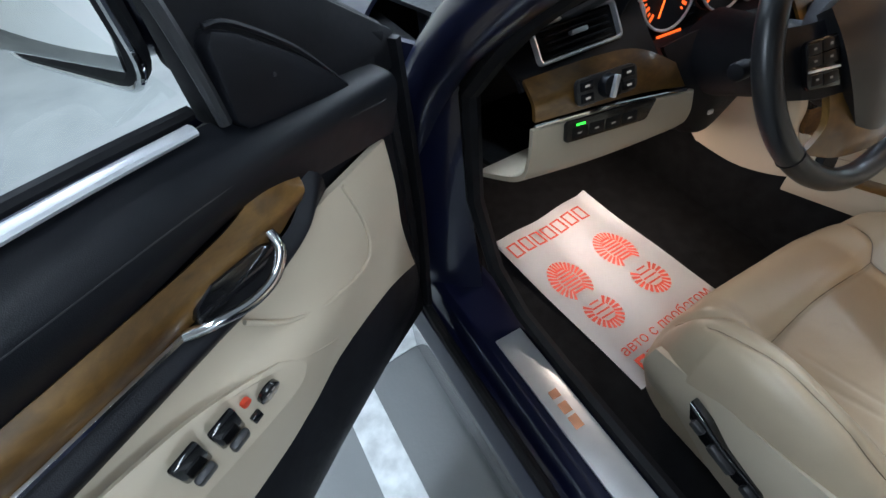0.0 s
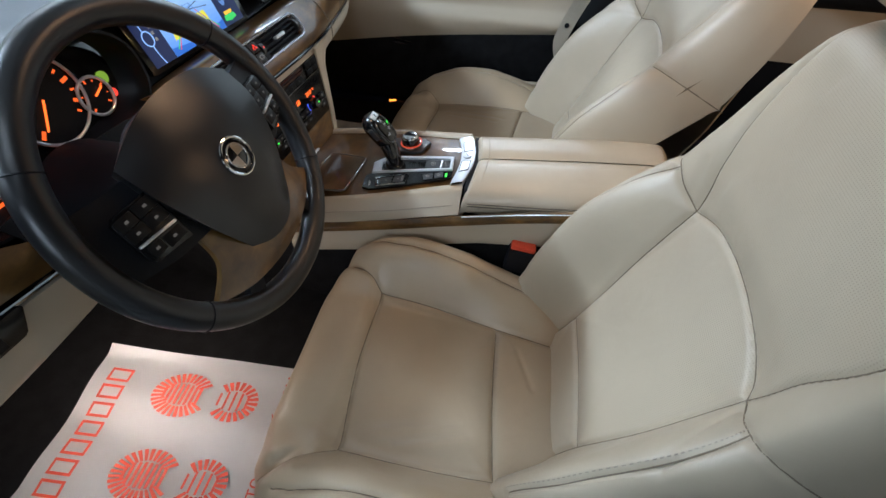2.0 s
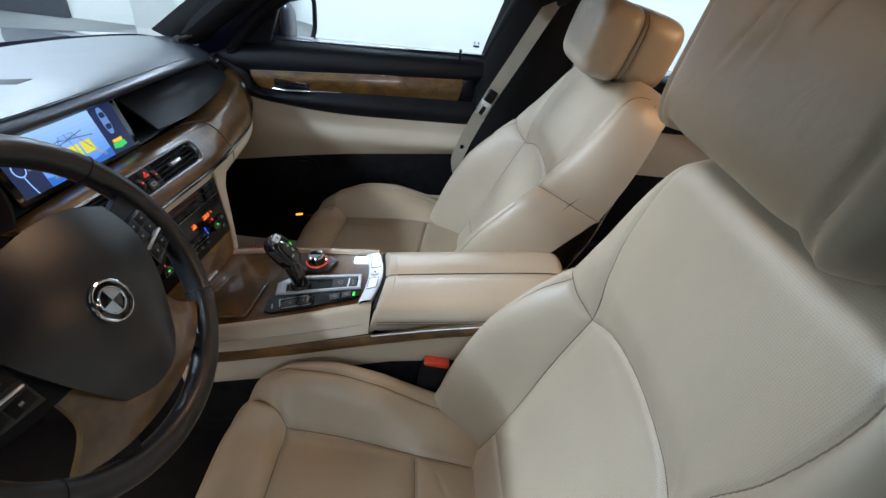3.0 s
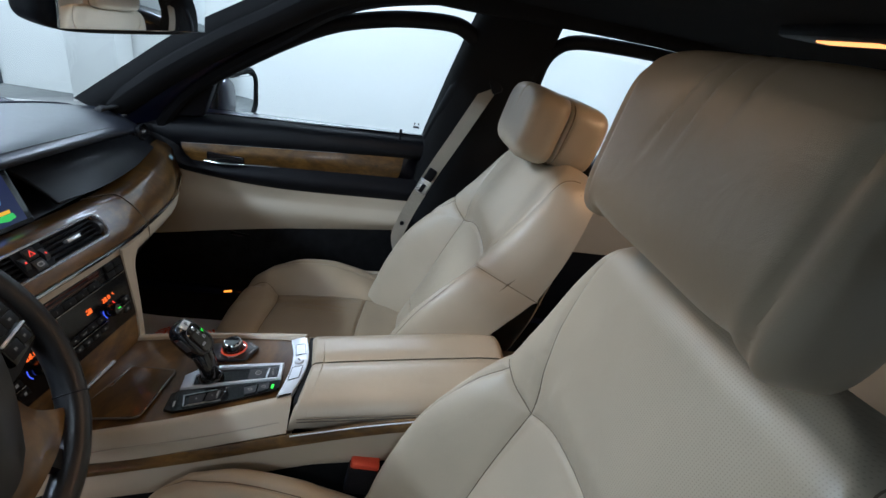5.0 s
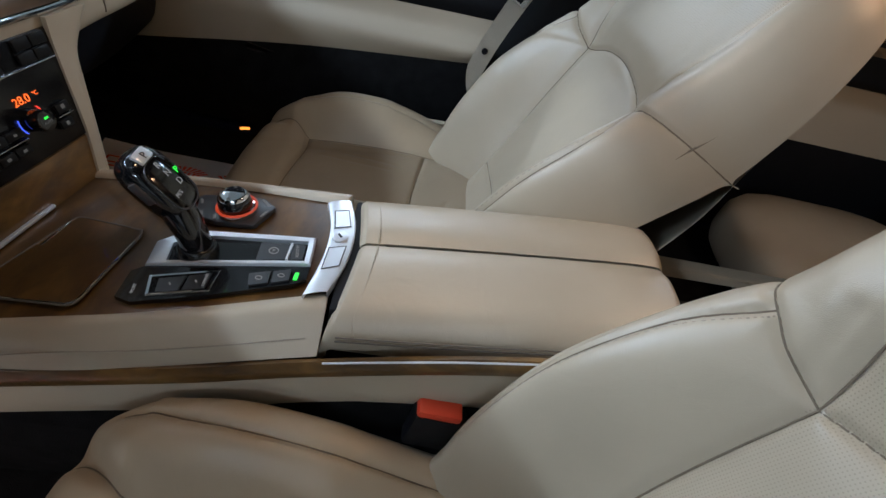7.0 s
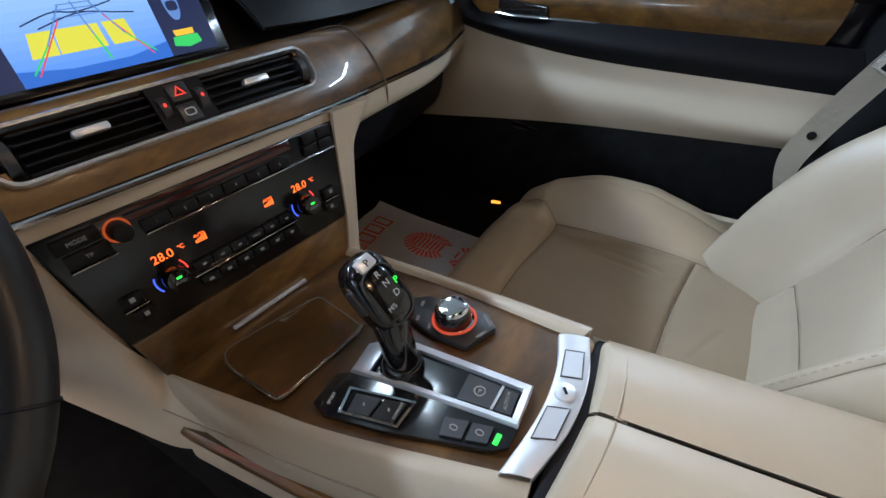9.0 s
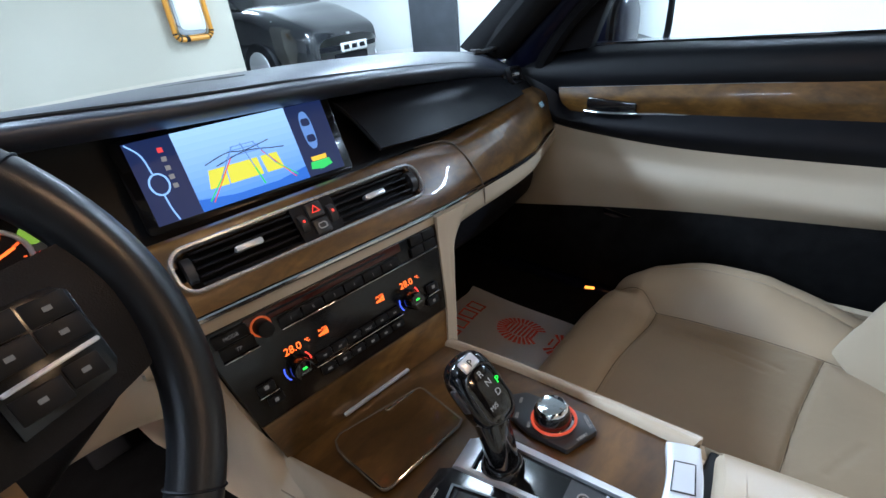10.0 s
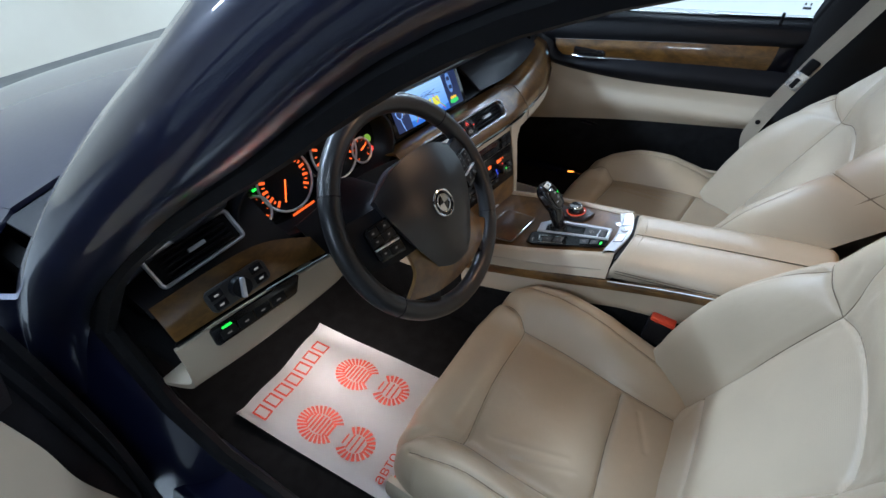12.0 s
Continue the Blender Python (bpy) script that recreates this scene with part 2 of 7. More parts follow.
def grid_mesh(rows, close_u=False, uv=None):
    bm = bmesh.new()
    vs = [[bm.verts.new(p) for p in r] for r in rows]
    layer = bm.loops.layers.uv.new("UVMap") if uv else None
    for i in range(len(rows) - 1):
        m = len(rows[i])
        for j in range(m if close_u else m - 1):
            k = (j + 1) % m
            f = bm.faces.new((vs[i][j], vs[i][k], vs[i + 1][k], vs[i + 1][j]))
            if uv:
                for lp, (a, b) in zip(f.loops, ((i, j), (i, k), (i + 1, k), (i + 1, j))):
                    lp[layer].uv = uv[a][b]
    return bm


def loft(curves, n=24, m=None, thick=0.0):
    """A smooth skin across several space curves, each given by a few points; with thickness if asked."""
    lines = [smoothline(c, n) for c in curves]
    m = m or 6 * (len(curves) - 1) + 1
    cols = [smoothline([ln[i] for ln in lines], m) for i in range(n)]
    bm = grid_mesh([[cols[i][k] for i in range(n)] for k in range(m)])
    bmesh.ops.recalc_face_normals(bm, faces=bm.faces)
    if thick:
        bmesh.ops.solidify(bm, geom=bm.faces[:], thickness=thick)
    return bm


def tube(path, r, seg=10, closed=False, r_end=None, flat=1.0):
    path = [Vector(p) for p in path]
    n = len(path)
    rows, up = [], None
    for i, p in enumerate(path):
        a = path[(i - 1) % n] if closed or i else p
        b = path[(i + 1) % n] if closed or i < n - 1 else p
        t = (b - a).normalized()
        if up is None:
            up = Vector((0, 0, 1)) if abs(t.z) < 0.9 else Vector((1, 0, 0))
        side = t.cross(up).normalized()
        up = side.cross(t).normalized()
        rr = r if r_end is None else r + (r_end - r) * i / (n - 1)
        rows.append([p + (side * math.cos(k) + up * (math.sin(k) * flat)) * rr for k in (2 * math.pi * j / seg for j in range(seg))])
    if closed:
        rows.append(rows[0])
    bm = grid_mesh(rows, close_u=True)
    if closed:
        bmesh.ops.remove_doubles(bm, verts=bm.verts, dist=1e-6)
    else:
        bm.verts.ensure_lookup_table()
        bm.faces.new(bm.verts[:seg])
        bm.faces.new(bm.verts[-seg:])
    bmesh.ops.recalc_face_normals(bm, faces=bm.faces)
    return bm


def prism(outline, a, b, axis="x", bevel=0.0):
    """An outline of two coordinates pushed along an axis from a to b."""
    put = {"x": lambda p, q, w: (w, p, q), "y": lambda p, q, w: (p, w, q), "z": lambda p, q, w: (p, q, w)}[axis]
    bm = bmesh.new()
    lo = [bm.verts.new(put(p, q, a)) for p, q in outline]
    hi = [bm.verts.new(put(p, q, b)) for p, q in outline]
    k = len(outline)
    bm.faces.new(lo), bm.faces.new(hi)
    for i in range(k):
        bm.faces.new((lo[i], lo[(i + 1) % k], hi[(i + 1) % k], hi[i]))
    bmesh.ops.recalc_face_normals(bm, faces=bm.faces)
    if bevel:
        bmesh.ops.bevel(bm, geom=bm.edges[:], offset=bevel, segments=2, profile=0.5, affect="EDGES")
    return bm


def rounded(w, h, r, k=5):
    """The outline of a rounded rectangle about the origin."""
    out = []
    for cx, cy, a0 in ((w / 2 - r, h / 2 - r, 0), (-w / 2 + r, h / 2 - r, 90), (-w / 2 + r, -h / 2 + r, 180), (w / 2 - r, -h / 2 + r, 270)):
        out += [(cx + r * math.cos(radians(a0 + 90 * i / k)), cy + r * math.sin(radians(a0 + 90 * i / k))) for i in range(k + 1)]
    return out


def lettering(text, size, m, mat, parent, name="lettering", align="CENTER", thick=0.0002):
    c = bpy.data.curves.new(name, "FONT")
    c.body, c.size, c.align_x, c.align_y, c.extrude = text, size, align, "CENTER", thick
    tmp = bpy.data.objects.new(name, c)
    scene.collection.objects.link(tmp)
    me = bpy.data.meshes.new_from_object(tmp.evaluated_get(bpy.context.evaluated_depsgraph_get()))
    bpy.data.objects.remove(tmp)
    me.materials.clear()
    me.materials.append(mat)
    ob = new(name, me)
    ob.parent = parent
    ob.matrix_local = m
    return ob


def plane_frame(origin, xdir, ydir):
    """The pose of a face: origin, its right-hand and its upward direction; z stands out of it."""
    x = Vector(xdir).normalized()
    z = x.cross(Vector(ydir)).normalized()
    y = z.cross(x)
    m = Matrix((x, y, z)).transposed().to_4x4()
    m.translation = Vector(origin)
    return m

# ---- the garage ----
M_FLOOR = material("worn_grey_garage_floor", (0.20, 0.20, 0.19), rough=0.7, second=(0.13, 0.132, 0.13), scale=1.6, bump=0.35, bump_scale=90, rough_vary=0.15)
M_WALL = material("white_garage_plaster", (0.80, 0.79, 0.76), rough=0.9, vary=0.03, scale=1.2, bump=0.2, bump_scale=40)
M_BEIGE = material("beige_garage_plaster", (0.62, 0.575, 0.47), rough=0.9, second=(0.52, 0.475, 0.38), scale=0.9, bump=0.2, bump_scale=40)
M_CEIL = material("grey_concrete_ceiling", (0.5, 0.5, 0.49), rough=0.95, vary=0.06, scale=1.5)
M_LINE = material("worn_white_road_paint", (0.72, 0.72, 0.70), rough=0.75, second=(0.45, 0.45, 0.44), scale=22)
WX0, WX1, WY0, WY1, WZ = -7.0, 4.7, -6.0, 11.0, 2.75

ground = part("ground", box((WX1 - WX0 + 0.4, WY1 - WY0 + 0.4, 0.2), ((WX0 + WX1) / 2, (WY0 + WY1) / 2, -0.1)), M_FLOOR)
tagged(ground, "worn dark grey garage floor with fine cracks", "floor", kind="structure")
for nm, size, at in (("wall_east", (0.2, WY1 - WY0 + 0.4, WZ), (WX1 + 0.1, (WY0 + WY1) / 2, WZ / 2)),
                     ("wall_west", (0.2, WY1 - WY0 + 0.4, WZ), (WX0 - 0.1, (WY0 + WY1) / 2, WZ / 2)),
                     ("wall_north", (WX1 - WX0, 0.2, WZ), ((WX0 + WX1) / 2, WY1 + 0.1, WZ / 2)),
                     ("wall_south", (WX1 - WX0, 0.2, WZ), ((WX0 + WX1) / 2, WY0 - 0.1, WZ / 2))):
    tagged(part(nm, box(size, at), M_WALL), "brightly lit white plaster garage wall", "wall", kind="structure")
tagged(part("ceiling", box((WX1 - WX0 + 0.4, WY1 - WY0 + 0.4, 0.2), ((WX0 + WX1) / 2, (WY0 + WY1) / 2, WZ + 0.1)), M_CEIL), "bare grey concrete garage ceiling", "ceiling", kind="structure")

tagged(part("wall_bay", box((WX0 * -1 + 2.85, 0.25, WZ), ((WX0 + 2.85) / 2, 6.12, WZ / 2)), M_BEIGE), "stained beige plaster wall beside the parking bay", "wall", kind="structure")

# a fitting at each chosen light position, the added one included
for tx, ty, tw, turn in TUBES:
    lamp = thing("ceiling_lamp", "long white fluorescent tube lamp under the ceiling", "lamp", (tx, ty, WZ), group="tube lamps")
    part("housing", box((0.20, 1.6, 0.05), (0, 0, -0.027), 0.01), M_WALL, lamp)
    for dx in (-0.05, 0.05):
        part("tube", cyl(0.014, 1.5, (dx, 0, -0.068), (90, 0, 0), 12), M_TUBE, lamp, "glowing white tube")
    lamp.matrix_world = pose(tx, ty, WZ, 0, 0, turn)


def floor_stripe(x, y, w, d, rz):
    ob = part("floor_marking", box((w, d, 0.003), (0, 0, 0.0025)), M_LINE)
    ob.matrix_world = pose(x, y, 0, 0, 0, rz)
    return tagged(ob, "worn white parking line painted on the floor", "floor marking", kind="structure")


floor_stripe(-1.078, 0.02, 0.092, 1.95, 0.5)
floor_stripe(-0.66, 1.095, 1.10, 0.085, 4)

# ---- the car's shell ----
shell = thing("saloon_body", "dark navy metallic saloon body with black seals and black headliner", "car")


def hull(name, bm, mat, label="", parent=shell):
    return part(name, bm, mat, parent, label)


# floor and toe board
hull("floor_carpet", loft([[(-0.72, -1.15, 0.345), (0.72, -1.15, 0.345)], [(-0.72, 0.5, 0.345), (0.72, 0.5, 0.345)], [(-0.72, 1.05, 0.346), (0.72, 1.05, 0.346)], [(-0.72, 1.22, 0.46), (0.72, 1.22, 0.46)], [(-0.72, 1.34, 0.75), (0.72, 1.34, 0.75)]], 6, 25, 0.02), M_CARPET, "black looped floor carpet")
hull("tunnel", loft([[(-0.13, -1.1, 0.34), (-0.13, 1.3, 0.34)], [(-0.115, -1.1, 0.54), (-0.12, 1.2, 0.56)], [(0.115, -1.1, 0.54), (0.12, 1.2, 0.56)], [(0.13, -1.1, 0.34), (0.13, 1.3, 0.34)]], 6, 13, 0.005), M_CARPET)
for sg in (-1, 1):
    hull("kick_panel", box((0.03, 0.52, 0.50), (sg * 0.745, 1.15, 0.60)), M_CARPET)
hull("firewall", box((1.6, 0.05, 0.52), (0, 1.36, 0.60)), M_CARPET)


def both(name, make, mat, label=""):
    """A piece of the shell on either side of the car."""
    for s in (-1, 1):
        bm = make()
        if s > 0:
            bm.transform(Matrix.Diagonal((-1, 1, 1, 1)))
            bmesh.ops.reverse_faces(bm, faces=bm.faces)
        hull(name, bm, mat, label)


both("sill", lambda: prism([(-0.70, 0.33), (-0.705, 0.375), (-0.725, 0.392), (-0.815, 0.392), (-0.83, 0.378), (-0.845, 0.345), (-0.878, 0.338), (-0.90, 0.30), (-0.90, 0.15), (-0.72, 0.15)], -1.3, 0.95, "y", 0.004), M_PAINT)
both("sill_seal", lambda: tube([(-0.722, -1.0, 0.398), (-0.722, 0.62, 0.398), (-0.728, 0.74, 0.42), (-0.742, 0.82, 0.50), (-0.752, 0.872, 0.65), (-0.752, 0.875, 0.86)], 0.016, 8), M_RUBBER, "black rubber door seal")
both("outer_seal", lambda: tube([(-0.868, -1.0, 0.345), (-0.868, 0.80, 0.345), (-0.866, 0.92, 0.36), (-0.86, 0.965, 0.44), (-0.858, 0.985, 0.60), (-0.852, 1.0, 0.85)], 0.012, 8), M_RUBBER)
both("sill_plate", lambda: box((0.060, 1.15, 0.008), (-0.771, 0.157, 0.396), 0.003), M_BRUSH, "brushed steel sill plate")
# front hinge post
both("hinge_post", lambda: loft([[(-0.745, 0.84, 0.15), (-0.80, 0.90, 0.15), (-0.87, 0.99, 0.15)], [(-0.745, 0.86, 0.36), (-0.80, 0.90, 0.36), (-0.86, 0.99, 0.33)], [(-0.755, 0.885, 0.66), (-0.80, 0.93, 0.66), (-0.87, 1.03, 0.66)], [(-0.750, 0.885, 0.90), (-0.79, 0.94, 0.91), (-0.86, 1.05, 0.92)]], 14, 19, 0.012), M_PAINT)
# windscreen pillars: painted outside, trimmed inside
both("pillar_paint", lambda: tube(smoothline([(-0.81, 1.00, 0.72), (-0.775, 0.93, 0.88), (-0.735, 0.78, 1.03), (-0.675, 0.55, 1.20), (-0.605, 0.28, 1.345), (-0.575, -0.3, 1.41), (-0.58, -1.0, 1.38)], 46), 0.045, 12), M_PAINT)
both("pillar_seal", lambda: tube(smoothline([(-0.752, 0.875, 0.86), (-0.715, 0.76, 1.0), (-0.655, 0.53, 1.16), (-0.59, 0.26, 1.300), (-0.565, -0.3, 1.36), (-0.57, -1.0, 1.34)], 40), 0.017, 8), M_RUBBER)
both("pillar_trim", lambda: tube(smoothline([(-0.72, 0.95, 0.93), (-0.655, 0.77, 1.06), (-0.605, 0.55, 1.195), (-0.560, 0.30, 1.320), (-0.565, 0.0, 1.335), (-0.575, -0.5, 1.335), (-0.58, -1.1, 1.30)], 50), 0.038, 10, flat=0.8), M_HEADLINER)
hull("pillar_cover", loft([[(0.775, 0.93, 0.895), (0.735, 0.78, 1.01), (0.68, 0.58, 1.155), (0.62, 0.36, 1.290)], [(0.715, 0.955, 0.905), (0.672, 0.80, 1.02), (0.622, 0.60, 1.160), (0.572, 0.38, 1.288)], [(0.690, 1.005, 0.920), (0.668, 0.87, 1.025), (0.622, 0.68, 1.155), (0.566, 0.44, 1.290)], [(0.715, 1.06, 0.930), (0.700, 0.925, 1.03), (0.655, 0.73, 1.165), (0.585, 0.47, 1.305)]], 24, 19, 0.012), M_HEADLINER, "black cloth windscreen pillar trim")
# rear pillars, closed behind
both("centre_pillar", lambda: loft([[(-0.84, 0.16, 0.40), (-0.70, 0.14, 0.40), (-0.68, 0.02, 0.40), (-0.70, -0.12, 0.40), (-0.84, -0.14, 0.40)], [(-0.84, 0.13, 0.85), (-0.725, 0.11, 0.85), (-0.70, 0.0, 0.86), (-0.72, -0.12, 0.86), (-0.84, -0.14, 0.86)], [(-0.76, 0.09, 1.08), (-0.685, 0.07, 1.08), (-0.66, -0.03, 1.08), (-0.68, -0.13, 1.08), (-0.76, -0.15, 1.08)], [(-0.66, 0.03, 1.33), (-0.60, 0.01, 1.33), (-0.575, -0.07, 1.33), (-0.59, -0.16, 1.33), (-0.66, -0.18, 1.33)]], 20, 25, 0.006), M_HEADLINER)
hull("roof_lining", loft([[(-0.575, 0.36, 1.315), (0, 0.46, 1.365), (0.575, 0.36, 1.315)], [(-0.575, 0.20, 1.345), (0, 0.22, 1.400), (0.575, 0.20, 1.345)], [(-0.570, -0.4, 1.345), (0, -0.4, 1.375), (0.570, -0.4, 1.345)], [(-0.56, -1.2, 1.32), (0, -1.2, 1.36), (0.56, -1.2, 1.32)]], 16, 25, 0.012), M_HEADLINER, "black cloth headliner")
hull("roof", loft([[(-0.60, 0.37, 1.345), (0, 0.47, 1.395), (0.60, 0.37, 1.345)], [(-0.60, 0.1, 1.42), (0, 0.1, 1.46), (0.60, 0.1, 1.42)], [(-0.60, -0.6, 1.44), (0, -0.6, 1.48), (0.60, -0.6, 1.44)], [(-0.58, -1.4, 1.33), (0, -1.4, 1.38), (0.58, -1.4, 1.33)]], 16, 25, 0.01), M_PAINT)
hull("rear_bulkhead", box((1.5, 0.05, 1.1), (0, -1.32, 0.80)), M_CARPET)
# bonnet and wings
hull("bonnet", loft([[(-0.70, 1.28, 0.890), (-0.35, 1.36, 0.912), (0, 1.39, 0.918), (0.35, 1.36, 0.912), (0.70, 1.28, 0.890)], [(-0.76, 1.75, 0.855), (-0.4, 1.80, 0.878), (0, 1.82, 0.882), (0.4, 1.80, 0.878), (0.76, 1.75, 0.855)], [(-0.72, 2.35, 0.760), (-0.38, 2.42, 0.792), (0, 2.44, 0.80), (0.38, 2.42, 0.792), (0.72, 2.35, 0.760)], [(-0.6, 2.68, 0.66), (-0.3, 2.76, 0.70), (0, 2.78, 0.71), (0.3, 2.76, 0.70), (0.6, 2.68, 0.66)]], 30, 25, 0.01), M_PAINT, "dark navy bonnet")
both("wing", lambda: loft([[(-0.70, 1.28, 0.888), (-0.76, 1.75, 0.852), (-0.72, 2.35, 0.757), (-0.6, 2.68, 0.65)], [(-0.82, 1.12, 0.885), (-0.86, 1.75, 0.82), (-0.85, 2.35, 0.72), (-0.70, 2.68, 0.60)], [(-0.89, 1.06, 0.78), (-0.92, 1.75, 0.72), (-0.90, 2.35, 0.66), (-0.72, 2.70, 0.5)], [(-0.90, 1.05, 0.3), (-0.92, 1.75, 0.62), (-0.90, 2.35, 0.6), (-0.72, 2.70, 0.3)]], 24, 25, 0.01), M_PAINT)
hull("scuttle", loft([[(-0.72, 1.02, 0.912), (0, 1.24, 0.935), (0.72, 1.02, 0.912)], [(-0.72, 1.27, 0.880), (0, 1.40, 0.908), (0.72, 1.27, 0.880)]], 24, 4, 0.008), M_BLACK)
hull("boot_lid", loft([[(-0.66, -1.78, 0.985), (0, -1.84, 1.005), (0.66, -1.78, 0.985)], [(-0.70, -2.15, 0.955), (0, -2.25, 0.975), (0.70, -2.15, 0.955)], [(-0.72, -2.30, 0.70), (0, -2.42, 0.71), (0.72, -2.30, 0.70)], [(-0.74, -2.32, 0.30), (0, -2.42, 0.30), (0.74, -2.32, 0.30)]], 20, 25, 0.01), M_PAINT, "dark navy boot lid")
rs = hull("rear_screen", loft([[(-0.56, -1.38, 1.325), (0, -1.42, 1.365), (0.56, -1.38, 1.325)], [(-0.64, -1.78, 0.985), (0, -1.84, 1.005), (0.64, -1.78, 0.985)]], 14, 5), M_GLASS, "clear rear screen")
rs.visible_shadow = False
both("quarter_panel", lambda: loft([[(-0.60, -1.20, 1.40), (-0.58, -1.40, 1.34), (-0.66, -1.78, 0.99), (-0.70, -2.15, 0.957)], [(-0.80, -1.15, 1.0), (-0.80, -1.40, 0.99), (-0.80, -1.78, 0.96), (-0.76, -2.18, 0.93)], [(-0.89, -1.15, 0.75), (-0.91, -1.45, 0.75), (-0.90, -1.85, 0.75), (-0.76, -2.31, 0.70)], [(-0.90, -1.10, 0.20), (-0.91, -1.45, 0.66), (-0.90, -1.90, 0.62), (-0.74, -2.32, 0.30)]], 20, 25, 0.01), M_PAINT)
hull("front_bumper", loft([[(-0.70, 2.69, 0.62), (-0.3, 2.79, 0.69), (0.3, 2.79, 0.69), (0.70, 2.69, 0.62)], [(-0.76, 2.74, 0.45), (-0.3, 2.90, 0.46), (0.3, 2.90, 0.46), (0.76, 2.74, 0.45)], [(-0.74, 2.70, 0.20), (-0.3, 2.84, 0.20), (0.3, 2.84, 0.20), (0.74, 2.70, 0.20)]], 24, 13, 0.01), M_PAINT)
for wx in (-0.80, 0.80):
    for wy in (1.98, -1.55):
        tyre = hull("wheel", cyl(0.34, 0.235, (wx, wy, 0.34), (0, 90, 0), 40, bevel=0.03), M_RUBBER, "black road wheel")
        part("rim", cyl(0.235, 0.02, (wx + math.copysign(0.112, wx), wy, 0.34), (0, 90, 0), 32, bevel=0.006), M_SATIN, tyre, "silver wheel rim")
ws = hull("windscreen", loft([[(-0.70, 0.985, 0.935), (-0.4, 1.14, 0.955), (0, 1.20, 0.962), (0.4, 1.15, 0.955), (0.715, 1.05, 0.935)], [(-0.65, 0.70, 1.11), (-0.35, 0.86, 1.13), (0, 0.92, 1.14), (0.35, 0.90, 1.13), (0.675, 0.81, 1.11)], [(-0.585, 0.37, 1.315), (-0.3, 0.45, 1.355), (0, 0.47, 1.37), (0.3, 0.46, 1.355), (0.585, 0.44, 1.315)]], 30, 17), M_GLASS, "clear windscreen glass")
ws.visible_shadow = False

# ---- seats ----


def smooth(a, b, t):
    t = np.clip((t - a) / (b - a), 0, 1)
    return t * t * (3 - 2 * t)


def seam_field(a, b, seams):
    """Distance of every grid point from the nearest seam."""
    d = np.full(a.shape, 9.0)
    for s in seams:
        pts = [(q.x, q.y) for q in smoothline([(p[0], p[1], 0) for p in s], 24)]
        for (x0, y0), (x1, y1) in zip(pts, pts[1:]):
            vx, vy = x1 - x0, y1 - y0
            t = np.clip(((a - x0) * vx + (b - y0) * vy) / (vx * vx + vy * vy + 1e-12), 0, 1)
            d = np.minimum(d, np.hypot(a - x0 - t * vx, b - y0 - t * vy))
    return d


def puffed(d, deep=0.0044, soft=0.0034, puff=0.0085, reach=0.035):
    return puff * (1 - np.exp(-d / reach)) - deep * np.exp(-(d / soft) ** 2)


def sheet(x, y, z, uv=None):
    rows = np.stack([x, y, z], -1).tolist()
    return grid_mesh(rows, uv=uv)


CUSHION_SEAMS = [[(-0.142, 0.432), (0, 0.448), (0.139, 0.446)], [(0.139, 0.446), (0.135, 0.3), (0.11, 0.11)], [(-0.142, 0.432), (-0.138, 0.3), (-0.125, 0.10)],
                 [(0.118, 0.229), (0, 0.222), (-0.13, 0.207)], [(0.139, 0.446), (0.185, 0.50), (0.215, 0.545)], [(-0.142, 0.432), (-0.185, 0.49), (-0.225, 0.54)],
                 [(0.222, 0.49), (0.206, 0.40), (0.200, 0.25), (0.192, 0.08)], [(-0.222, 0.49), (-0.206, 0.40), (-0.200, 0.25), (-0.192, 0.08)]]
PIPE = [(0.135, 0.325), (0.150, 0.39), (0.166, 0.45), (0.168, 0.53), (0.150, 0.588)]
RIDGE = [(0.192, 0.03), (0.206, 0.16), (0.203, 0.28), (0.186, 0.345)]


def mirrored(line):
    return [(-x, y) for x, y in line]


BACK_SEAMS = [[(0.135, 0.325), (0.128, 0.2), (0.112, 0.06), (0.11, 0.0)], [(0.135, 0.325), (0.08, 0.347), (0, 0.357), (-0.08, 0.347), (-0.135, 0.325)], [(0.112, 0.055), (0, 0.06), (-0.112, 0.055)], PIPE,
              [(0.135, 0.325), (0.165, 0.334), (0.19, 0.347), (0.245, 0.365)], RIDGE]
BACK_SEAMS += [mirrored(line) for k, line in enumerate(BACK_SEAMS) if k not in (1, 2)]
CUSHION_X, BACK_X = 0.372, 0.338


def curve1(points, v):
    return np.interp(v, [p[0] for p in points], [p[1] for p in points])


def smooth1(points, v):
    dense = smoothline([(p[0], p[1], 0) for p in points], 120)
    return np.interp(v, [q.x for q in dense], [q.y for q in dense])


